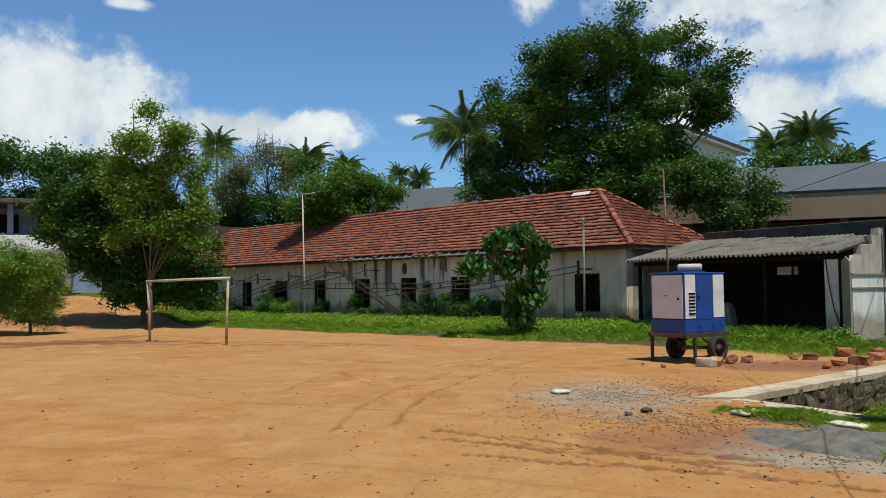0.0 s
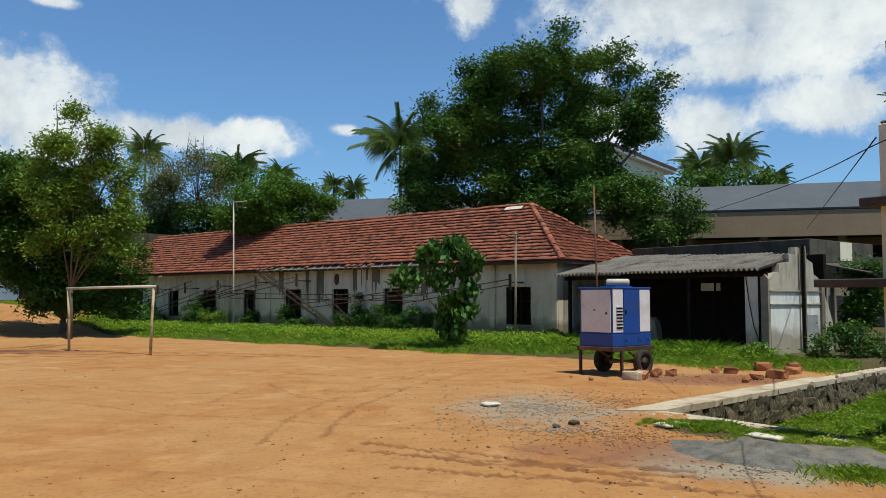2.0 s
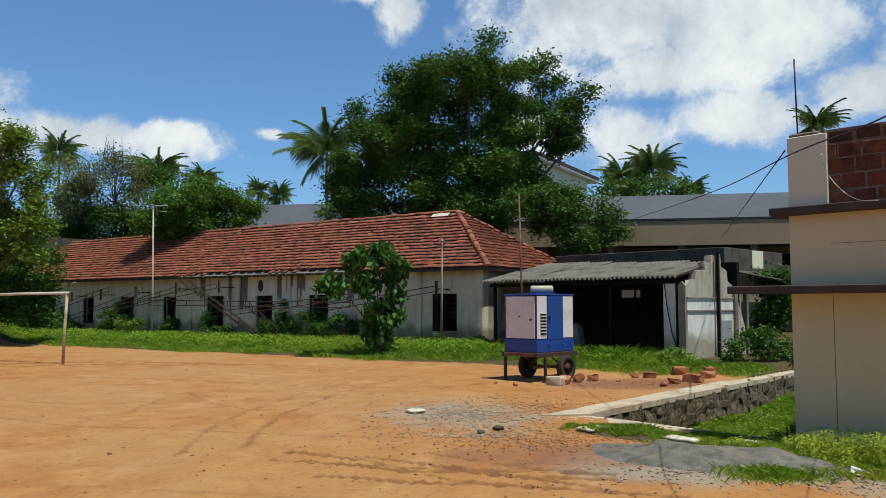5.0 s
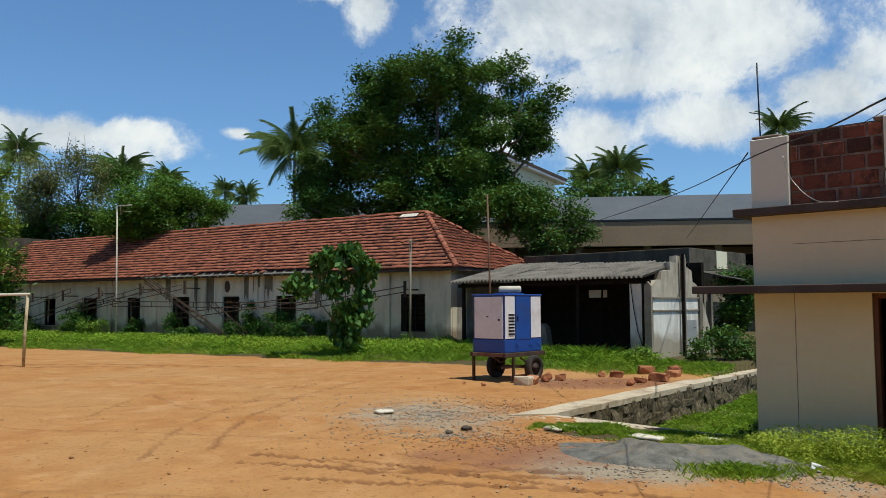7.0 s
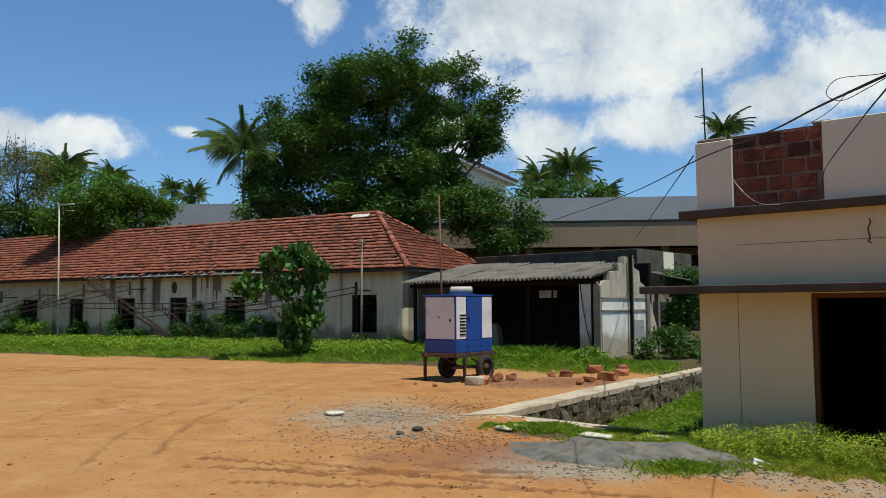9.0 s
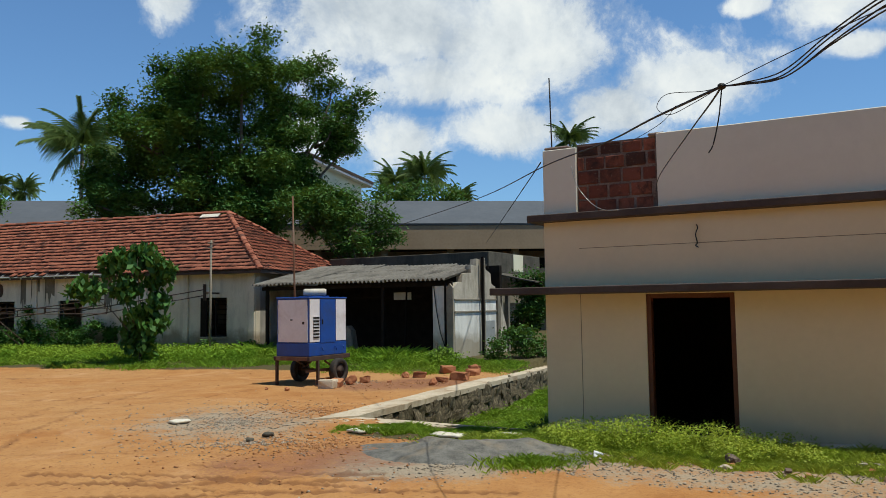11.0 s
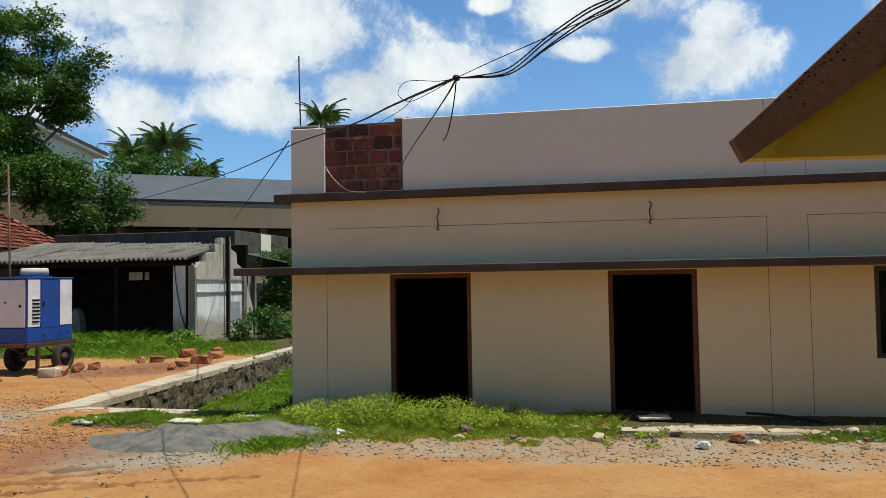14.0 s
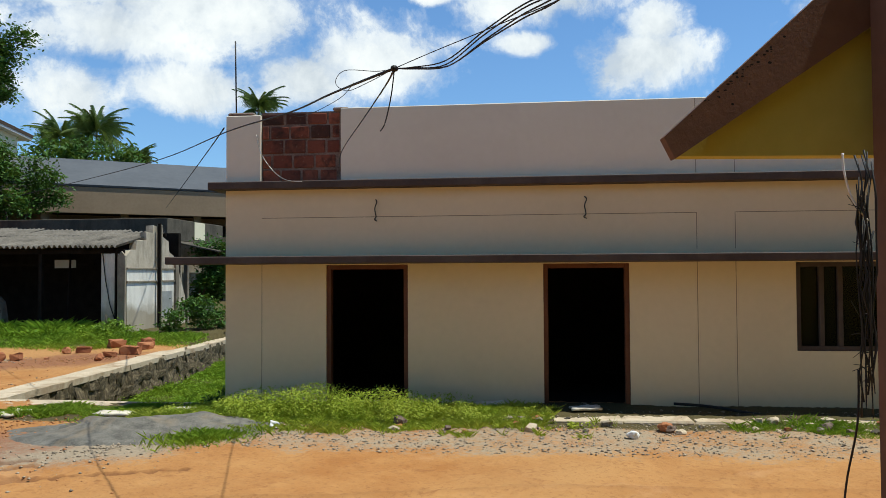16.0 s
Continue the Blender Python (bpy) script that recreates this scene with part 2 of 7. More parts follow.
M_stone = material("dark_rubble_stone", mottled((0.036, 0.029, 0.018), (0.17, 0.132, 0.080), 9.0, 30.0, (0.34, 0.275, 0.17), 5.0, 0.65), rough=0.95, bump=0.6, bump_scale=18.0)
M_asb = material("asbestos_sheet", streaked((0.12, 0.107, 0.088), (0.215, 0.192, 0.158), (0.040, 0.034, 0.027), 0.8, 1.3), rough=0.9, bump=0.3)
M_metalroof = material("blue_grey_metal_roof", mottled((0.088, 0.096, 0.108), (0.115, 0.124, 0.136), 0.4, 4.0), rough=0.7, spec=0.2)
M_tan = material("tan_eave_board", mottled((0.27, 0.19, 0.115), (0.33, 0.235, 0.145), 0.5, 6.0), rough=0.8)
M_cream = material("cream_plaster", mottled((0.72, 0.67, 0.48), (0.78, 0.73, 0.54), 0.4, 5.0, (0.58, 0.52, 0.38), 0.3, 0.4))
M_bluewall = material("pale_blue_plaster", mottled((0.20, 0.27, 0.36), (0.27, 0.34, 0.43), 0.6, 6.0, (0.12, 0.14, 0.17), 0.4, 0.5))
M_whitewall = material("white_plaster", mottled((0.66, 0.66, 0.66), (0.76, 0.76, 0.75), 0.6, 6.0, (0.35, 0.35, 0.33), 0.4, 0.5))
M_yellow = material("mustard_plaster", mottled((0.40, 0.375, 0.085), (0.46, 0.43, 0.11), 0.8, 10.0, (0.31, 0.285, 0.075), 0.6, 0.4), rough=0.8, bump=0.08)
M_fascia = material("maroon_brown_fascia", mottled((0.125, 0.066, 0.045), (0.165, 0.09, 0.062), 1.5, 16.0, (0.08, 0.045, 0.032), 1.2, 0.5), rough=0.75, bump=0.15)
M_mould = material("black_mould", mottled((0.015, 0.012, 0.01), (0.03, 0.024, 0.02)))
M_rust = material("rusty_steel", mottled((0.10, 0.045, 0.025), (0.20, 0.10, 0.055), 3.0, 30.0, (0.28, 0.22, 0.17), 0.8, 0.6), rough=0.75, spec=0.3)
M_darkiron = material("dark_rusted_iron", mottled((0.035, 0.022, 0.016), (0.085, 0.048, 0.032), 3.0, 30.0), rough=0.8)
M_paleiron = material("weathered_pale_paint_on_iron", mottled((0.50, 0.44, 0.34), (0.66, 0.60, 0.50), 3.0, 30.0, (0.30, 0.19, 0.09), 1.5, 0.8), rough=0.6)
M_bluep = material("blue_steel_paint", mottled((0.006, 0.045, 0.235), (0.010, 0.060, 0.30), 2.0, 14.0, (0.03, 0.04, 0.10), 1.4, 0.5), rough=0.4, spec=0.45)
M_whitep = material("white_steel_paint", mottled((0.68, 0.63, 0.61), (0.76, 0.71, 0.69), 2.0, 14.0, (0.42, 0.33, 0.28), 1.6, 0.4), rough=0.45, spec=0.4)
M_rubber = material("black_rubber", mottled((0.02, 0.018, 0.016), (0.05, 0.042, 0.035), 6.0, 40.0, (0.16, 0.09, 0.05), 2.0, 0.5), rough=0.85)
M_bamboo = material("weathered_bamboo", mottled((0.40, 0.30, 0.16), (0.58, 0.46, 0.28), 2.0, 20.0, (0.13, 0.085, 0.045), 1.8, 0.8), rough=0.7)
M_steel = material("dull_galvanised_steel", mottled((0.38, 0.37, 0.34), (0.52, 0.50, 0.46), 4.0, 30.0), rough=0.45, metal=0.6)
M_cable = material("black_cable", mottled((0.012, 0.012, 0.014), (0.03, 0.03, 0.032)), rough=0.6)
M_bark = material("grey_brown_bark", mottled((0.075, 0.058, 0.042), (0.16, 0.13, 0.10), 6.0, 40.0), rough=0.95, bump=0.6)
M_palmbark = material("palm_bark", mottled((0.12, 0.10, 0.08), (0.22, 0.19, 0.155), 5.0, 40.0), rough=0.95, bump=0.6)
M_paper = material("white_cement_sack", mottled((0.58, 0.52, 0.42), (0.72, 0.66, 0.55), 6.0, 30.0, (0.40, 0.30, 0.20), 3.0, 0.7), rough=0.8)
M_sand = material("dark_quarry_dust", mottled((0.075, 0.072, 0.064), (0.225, 0.212, 0.185), 5.0, 60.0, (0.27, 0.215, 0.15), 1.6, 0.7), rough=0.95, bump=0.7, bump_scale=45.0)
M_gravel = material("grey_gravel_chips", varied((0.17, 0.14, 0.11), (0.46, 0.38, 0.285), "island", 20.0), rough=0.95)
M_clod = material("red_soil_clod", varied((0.29, 0.125, 0.052), (0.46, 0.23, 0.10), "island", 20.0), rough=0.95)
M_loose = material("loose_laterite", varied((0.28, 0.10, 0.045), (0.50, 0.225, 0.105), "object", 14.0), rough=0.95, bump=0.8, bump_scale=22.0)
M_leafbig = leaf_material("rain_tree_leaf", (0.018, 0.066, 0.014), (0.068, 0.175, 0.028), (0.100, 0.190, 0.030), 0.6, 0.14)
M_leaflit = leaf_material("light_green_leaf", (0.085, 0.180, 0.022), (0.21, 0.33, 0.045), (0.25, 0.34, 0.055), 0.55, 0.26)
M_leafmid = leaf_material("mid_green_leaf", (0.028, 0.085, 0.016), (0.080, 0.175, 0.026), (0.06, 0.135, 0.022), 0.55, 0.16)
M_leafround = leaf_material("bright_dense_leaf", (0.045, 0.125, 0.018), (0.115, 0.235, 0.030), (0.09, 0.19, 0.025), 0.55, 0.18)
M_leafdry = leaf_material("olive_dry_leaf", (0.11, 0.135, 0.045), (0.23, 0.245, 0.095), (0.19, 0.185, 0.085), 0.6, 0.2)
M_leafpalm = leaf_material("palm_leaf", (0.055, 0.115, 0.03), (0.15, 0.22, 0.06), (0.16, 0.20, 0.06), 0.4, 0.2)
M_grass = leaf_material("fresh_grass", (0.12, 0.25, 0.016), (0.27, 0.42, 0.035), (0.30, 0.40, 0.04), 0.6, 0.35)
M_weed = leaf_material("yellow_green_weed", (0.27, 0.38, 0.035), (0.48, 0.54, 0.075), (0.47, 0.47, 0.085), 0.55, 0.4)


def glass_material():
    mat = bpy.data.materials.new("window_glass")
    mat.use_nodes = True
    N = Nodes(mat.node_tree)
    bs = N.n("ShaderNodeBsdfPrincipled", {"Base Color": (0.10, 0.11, 0.11, 1), "Roughness": 0.04, "Transmission Weight": 1.0, "IOR": 1.45})
    N.n("ShaderNodeOutputMaterial", {0: bs.outputs[0]})
    return mat


M_glass = glass_material()


# ---- mesh helpers
def part(name, bm, mat, parent=None, label="", smooth=False):
    """Links a bmesh as one mesh object under a thing or a part."""
    me = bpy.data.meshes.new(name)
    bm.to_mesh(me)
    bm.free()
    me.materials.append(mat)
    if smooth:
        me.polygons.foreach_set("use_smooth", [True] * len(me.polygons))
    ob = new(name, me)
    ob.parent = parent
    if label:
        ob["label"] = label
    return ob


def sheet(name, verts, faces, mat, parent=None, label="", smooth=False):
    """Links numpy vertices and faces (all of one corner count) as one mesh object."""
    verts, faces = np.asarray(verts, dtype=np.float32), np.asarray(faces, dtype=np.int32)
    me = bpy.data.meshes.new(name)
    n, k = faces.shape
    me.vertices.add(len(verts))
    me.vertices.foreach_set("co", verts.ravel())
    me.loops.add(n * k)
    me.loops.foreach_set("vertex_index", faces.ravel())
    me.polygons.add(n)
    me.polygons.foreach_set("loop_start", np.arange(0, n * k, k, dtype=np.int32))
    me.polygons.foreach_set("loop_total", np.full(n, k, dtype=np.int32))
    if smooth:
        me.polygons.foreach_set("use_smooth", np.ones(n, dtype=bool))
    me.update(calc_edges=True)
    me.materials.append(mat)
    ob = new(name, me)
    ob.parent = parent
    if label:
        ob["label"] = label
    return ob


def empty(name, m, label, category, group="", kind=""):
    ob = new(name)
    ob.empty_display_size = 0.2
    ob.matrix_world = m
    return tagged(ob, label, category, group, kind)


def bx(bm, x0, y0, z0, x1, y1, z1, bevel=0.0, m=None):
    """A box between two corners, its edges bevelled."""
    x0, x1, y0, y1, z0, z1 = min(x0, x1), max(x0, x1), min(y0, y1), max(y0, y1), min(z0, z1), max(z0, z1)
    mat = Matrix.Translation(((x0 + x1) / 2, (y0 + y1) / 2, (z0 + z1) / 2)) @ Matrix.Diagonal((x1 - x0, y1 - y0, z1 - z0, 1))
    vs = bmesh.ops.create_cube(bm, size=1.0, matrix=mat)["verts"]
    if bevel:
        es = list({e for v in vs for e in v.link_edges})
        vs = list({v for f in bmesh.ops.bevel(bm, geom=es, offset=bevel, segments=1, affect="EDGES", profile=0.5)["faces"] for v in f.verts} | {v for v in vs if v.is_valid})
    if m is not None:
        bmesh.ops.transform(bm, matrix=m, verts=[v for v in vs if v.is_valid])
    return bm


def box(name, c, mat, parent=None, bevel=0.0, label=""):
    return part(name, bx(bmesh.new(), *c, bevel=bevel), mat, parent, label)


def tube_data(points, radii, sides=8):
    """Vertices and quads of a tube along points."""
    pts = [Vector(p) for p in points]
    vs, fs = [], []
    up = Vector((0.03, 0.02, 1))
    for i, p in enumerate(pts):
        d = (pts[min(i + 1, len(pts) - 1)] - pts[max(i - 1, 0)]).normalized()
        a = d.cross(up if abs(d.z) < 0.95 else Vector((1, 0.1, 0))).normalized()
        b = d.cross(a)
        r = radii[i] if hasattr(radii, "__len__") else radii
        for k in range(sides):
            w = 2 * math.pi * k / sides
            vs.append(p + (a * math.cos(w) + b * math.sin(w)) * r)
    for i in range(len(pts) - 1):
        for k in range(sides):
            fs.append((i * sides + k, i * sides + (k + 1) % sides, (i + 1) * sides + (k + 1) % sides, (i + 1) * sides + k))
    return vs, fs


def tubes(name, lines, mat, parent=None, label="", sides=8):
    """One part from several tubes: (points, radii) each, ends capped."""
    bm = bmesh.new()
    for points, radii in lines:
        vs, fs = tube_data(points, radii, sides)
        bv = [bm.verts.new(v) for v in vs]
        for f in fs:
            bm.faces.new([bv[i] for i in f])
        bm.faces.new(bv[:sides])
        bm.faces.new(bv[-sides:][::-1])
    bmesh.ops.recalc_face_normals(bm, faces=bm.faces)
    return part(name, bm, mat, parent, label, smooth=True)


def prism(name, outline, y0, y1, mat, parent=None, label=""):
    """A flat outline in x and z, given thickness along y."""
    bm = bmesh.new()
    a = [bm.verts.new((x, y0, z)) for x, z in outline]
    b = [bm.verts.new((x, y1, z)) for x, z in outline]
    bm.faces.new(a)
    bm.faces.new(b[::-1])
    for i in range(len(a)):
        j = (i + 1) % len(a)
        bm.faces.new((a[j], a[i], b[i], b[j]))
    bmesh.ops.recalc_face_normals(bm, faces=bm.faces)
    return part(name, bm, mat, parent, label)


def wall_panels(x0, x1, z0, z1, holes):
    """Rectangles in x and z that fill a wall round its openings (x0, x1, z0, z1)."""
    out, x = [], x0
    for a, b, lo, hi in sorted(holes):
        if a > x:
            out.append((x, a, z0, z1))
        if lo > z0:
            out.append((a, b, z0, lo))
        if hi < z1:
            out.append((a, b, hi, z1))
        x = b
    if x < x1:
        out.append((x, x1, z0, z1))
    return out


def holed_wall(name, x0, x1, z0, z1, y0, y1, holes, mat, parent=None, label=""):
    """A wall with thickness, its openings cut right through."""
    xs = sorted({x0, x1, *[h[0] for h in holes], *[h[1] for h in holes]})
    zs = sorted({z0, z1, *[h[2] for h in holes], *[h[3] for h in holes]})
    solid = lambda i, j: 0 <= i < len(xs) - 1 and 0 <= j < len(zs) - 1 and not any(
        h[0] < (xs[i] + xs[i + 1]) / 2 < h[1] and h[2] < (zs[j] + zs[j + 1]) / 2 < h[3] for h in holes)
    bm = bmesh.new()
    def quad(*p):
        bm.faces.new([bm.verts.new(v) for v in p])
    for i in range(len(xs) - 1):
        for j in range(len(zs) - 1):
            if not solid(i, j):
                continue
            a, b, c, d = xs[i], xs[i + 1], zs[j], zs[j + 1]
            quad((a, y0, c), (b, y0, c), (b, y0, d), (a, y0, d))
            quad((b, y1, c), (a, y1, c), (a, y1, d), (b, y1, d))
            if not solid(i - 1, j):
                quad((a, y1, c), (a, y0, c), (a, y0, d), (a, y1, d))
            if not solid(i + 1, j):
                quad((b, y0, c), (b, y1, c), (b, y1, d), (b, y0, d))
            if not solid(i, j - 1):
                quad((a, y1, c), (b, y1, c), (b, y0, c), (a, y0, c))
            if not solid(i, j + 1):
                quad((a, y0, d), (b, y0, d), (b, y1, d), (a, y1, d))
    bmesh.ops.remove_doubles(bm, verts=bm.verts, dist=1e-5)
    return part(name, bm, mat, parent, label)


def smooth01(a, b, x):
    t = np.clip((np.asarray(x, dtype=float) - a) / (b - a), 0, 1)
    return t * t * (3 - 2 * t)


def polar(az, dist, z=0.0):
    return Vector((dist * math.sin(radians(az)), dist * math.cos(radians(az)), z))

# ---- plan: the yard's frames. Local x runs along each front, y into the building
MAIN = pose(6.95, 32.19, 0.3, 0, 0, -43.95)
ANNEX = pose(10.23, 6.31, 0.0, 0, 0, -54.56)
SHED = pose(7.0, 30.6, 0.25, 0, 0, -54.97)


def into(m, x, y):
    """World x, y seen from a frame."""
    i = m.inverted()
    return i[0][0] * x + i[0][1] * y + i[0][3], i[1][0] * x + i[1][1] * y + i[1][3]


def pit_depth(x, y):
    """1 inside the sunken strip between the kerb wall and the new building."""
    a, b = into(ANNEX, x, y)
    return smooth01(-9.85 - 0.07 * b, -9.70 - 0.07 * b, a) * smooth01(0.12, 0.27, b) * (1 - smooth01(-5.5, -5.4, a)) * (1 - smooth01(22.0, 26.0, b))


TRACKS = [[(-1.02, 11.76), (-0.92, 13.37), (-0.51, 15.46), (0.51, 18.63), (2.65, 22.81)],
          [(-3.54, 15.95), (-3.27, 18.3), (-2.93, 19.48), (-1.94, 16.92), (-1.04, 15.92)],
          [(0.2, 10.6), (1.03, 9.98), (1.71, 9.84), (2.36, 9.43), (3.4, 9.0)],
          [(-0.43, 11.41), (0.66, 10.69), (1.54, 9.43), (2.31, 8.93)],
          [(1.54, 11.05), (2.09, 10.35), (2.66, 9.8), (3.4, 9.4)],
          [(-19.5, 30.4), (-17.5, 30.9), (-15.9, 31.2), (-14.0, 32.0), (-11.5, 32.2)],
          [(-18.5, 29.6), (-16.5, 29.9), (-14.5, 30.6), (-12.5, 30.6)],
          [(-16.0, 28.5), (-12.0, 29.0), (-8.0, 29.2), (-4.0, 28.4)],
          [(-6.0, 24.0), (-2.0, 21.5), (3.0, 19.4)],
          [(-1.9, 11.2), (-1.75, 13.5), (-1.3, 15.8), (-0.3, 18.9), (1.8, 23.4)],
          [(-7.5, 17.0), (-4.0, 14.5), (-1.0, 13.2), (2.0, 11.6)],
          [(-9.0, 20.0), (-5.0, 17.5), (-2.0, 17.4), (2.0, 18.6), (4.4, 20.3)],
          [(0.0, 9.9), (1.2, 9.35), (2.2, 9.0), (3.2, 8.5), (4.4, 7.6)],
          [(-0.6, 10.9), (0.9, 10.3), (2.3, 9.75), (3.5, 9.3)],
          [(-14.0, 27.0), (-10.0, 24.5), (-6.5, 24.0), (-3.0, 25.5)],
          [(-19.0, 31.6), (-17.0, 32.4), (-15.5, 33.6), (-15.0, 36.0)],
          [(-18.0, 29.0), (-16.2, 30.4), (-14.6, 32.8), (-14.2, 36.0)],
          [(-13.0, 29.6), (-9.0, 30.6), (-5.0, 29.6), (-1.0, 27.6)],
          [(0.6, 10.9), (1.6, 10.2), (2.6, 9.2), (3.6, 8.2)],
          [(-8.0, 11.0), (-4.0, 10.0), (0.0, 8.6), (3.5, 6.8), (6.5, 4.2), (8.5, 1.5)],
          [(-8.0, 9.4), (-4.0, 8.5), (0.0, 7.3), (3.0, 5.8), (5.6, 3.4)]]
TRACK_W = [0.06, 0.05, 0.07, 0.05, 0.05, 0.28, 0.22, 0.12, 0.07, 0.05, 0.06, 0.06, 0.06, 0.05, 0.10, 0.25, 0.2, 0.2, 0.05, 0.10, 0.10]
TRACK_S = [0.45, 0.38, 0.9, 0.75, 0.6, 0.9, 0.8, 0.6, 0.38, 0.4, 0.3, 0.38, 0.9, 0.8, 0.35, 0.9, 0.8, 0.5, 0.9, 0.2, 0.2]


def track_at(x, y):
    """How strongly a wheel track marks the ground at x, y."""
    s = np.zeros(np.shape(x))
    wob = 0.018 * np.sin(x * 5.1 + y * 3.3) + 0.014 * np.sin(x * 11.0 - y * 7.0)
    for line, w, k in zip(TRACKS, TRACK_W, TRACK_S):
        best = np.full(np.shape(x), 99.0)
        for (ax, ay), (bx_, by_) in zip(line, line[1:]):
            dx, dy = bx_ - ax, by_ - ay
            t = np.clip(((x - ax) * dx + (y - ay) * dy) / (dx * dx + dy * dy), 0, 1)
            best = np.minimum(best, np.hypot(x - ax - t * dx, y - ay - t * dy))
        s = np.maximum(s, k * np.exp(-((best + wob) / w) ** 2))
    return s


def ground_z(x, y):
    x, y = np.asarray(x, dtype=float), np.asarray(y, dtype=float)
    _, b = into(MAIN, x, y)
    r, az = np.hypot(x, y), np.degrees(np.arctan2(x, y))
    z = 0.3 * smooth01(-7.0, -1.0, b)
    z = z + 1.75 * smooth01(43, 62, r) * (1 - smooth01(-20.5, -18.5, az)) * smooth01(-110, -80, az)
    z = z - 0.80 * pit_depth(x, y)
    a, b2 = into(ANNEX, x, y)
    z = z + 0.08 * smooth01(-1.4, -0.3, b2) * smooth01(-6.2, -5.4, a) * (1 - smooth01(0, 1, b2))
    z = z + 0.02 * np.sin(x * 0.9 + 1.3 * np.sin(y * 0.7)) * np.sin(y * 1.1 + 0.8) + 0.008 * np.sin(x * 3.7 + y * 2.1) * np.sin(y * 4.3 - x)
    return z


def gz(x, y):
    return float(ground_z(x, y))


# ---- ground: one sheet to the horizon
def build_ground():
    azs = np.concatenate([np.arange(-180, -36, 4.0), np.arange(-36, 84, 0.28), np.arange(84, 180, 4.0)])
    rs = np.concatenate([[0.01, 0.6, 1.2, 2.0], np.geomspace(2.6, 7.4, 70), np.geomspace(7.45, 17.0, 135), np.geomspace(17.2, 80, 150), np.geomspace(84, 2500, 16)])
    A, Rr = np.meshgrid(np.radians(azs), rs)
    X, Y = Rr * np.sin(A) - 0.35, Rr * np.cos(A) - 0.45
    Z = ground_z(X, Y)
    tr = track_at(X, Y) * (Rr < 60)
    rng = np.random.default_rng(5)
    ridge = rng.normal(0, 1, X.shape)
    Z = Z - 0.035 * tr + 0.03 * smooth01(0.02, 0.2, tr) * (1 - smooth01(0.2, 0.5, tr)) + 0.003 * ridge * tr + 0.004 * ridge * (Rr < 30)
    na, nr = len(azs), len(rs)
    V = np.stack([X.ravel(), Y.ravel(), Z.ravel()], 1)
    i, j = np.meshgrid(np.arange(nr - 1), np.arange(na), indexing="ij")
    k = (j + 1) % na
    F = np.stack([i * na + j, (i + 1) * na + j, (i + 1) * na + k, i * na + k], -1).reshape(-1, 4)
    F = F[:, ::-1]
    ob = sheet("ground", V, F, M_ground, smooth=True)
    # what lies on top: gravel, damp red earth, humus under the grass
    a, b = into(ANNEX, X, Y)
    _, bm_ = into(MAIN, X, Y)
    g1 = np.exp(-(((X - 2.7) / 2.3) ** 2 + ((Y - 14.8) / 3.0) ** 2) ** 1.5)
    g2 = smooth01(-3.7, -2.4, b) * (1 - smooth01(-1.2, -0.8, b)) * smooth01(-7.5, -5.5, a) * (1 - smooth01(9, 11, a))
    g3 = np.exp(-(((X - 4.6) / 1.9) ** 2 + ((Y - 9.8) / 1.5) ** 2) ** 2)
    gravel = np.clip(np.maximum(np.maximum(0.54 * g1, 0.52 * g2), 0.8 * g3), 0, 1)
    red = np.clip(np.exp(-(((X - 8.2) / 2.4) ** 2 + ((Y - 19.6) / 1.8) ** 2) ** 1.5) * 0.8, 0, 1)
    red = np.maximum(red, 0.6 * np.exp(-(((X - 3.2) / 2.2) ** 2 + ((Y - 10.6) / 1.3) ** 2) ** 1.5))
    red = np.maximum(red, 0.75 * np.exp(-(((X + 16) / 6) ** 2 + ((Y - 31.5) / 1.6) ** 2) ** 1.5))
    am_ = into(MAIN, X, Y)[0]
    hum = smooth01(-5.9, -4.9, bm_ - 0.03 * am_) * (Rr > 20) * (Rr < 75) * smooth01(-20, -18.8, np.degrees(A))
    hum = np.maximum(hum, pit_depth(X, Y))
    hum = np.maximum(hum, smooth01(-1.55, -1.25, b) * smooth01(-9.0, -8.4, a) * (1 - smooth01(0, 0.4, b)) * 0.9)
    hum = np.maximum(hum, (Rr > 70) * 1.0)
    col = np.zeros((nr * na, 4), dtype=np.float32)
    col[:, 0], col[:, 1], col[:, 2], col[:, 3] = gravel.ravel(), red.ravel(), hum.ravel(), tr.ravel()
    at = ob.data.color_attributes.new("soil", "FLOAT_COLOR", "POINT")
    at.data.foreach_set("color", col.ravel())
    return tagged(ob, "orange laterite yard with wheel tracks, gravel and damp earth", "ground", kind="structure")


build_ground()

# ---- the long old tiled building
EAVE, DEPTH, LONG, RISE = 3.28, 7.6, 41.0, 2.95
WINDOWS = [(-38.6, -37.2), (-33.6, -32.5), (-29.4, -28.2), (-25.5, -24.1), (-21.4, -20.2), (-17.6, -16.2), (-13.7, -12.5), (-10.0, -8.7), (-2.55, -1.35)]
LOWSILL = {3: 0.25, 7: 0.3}


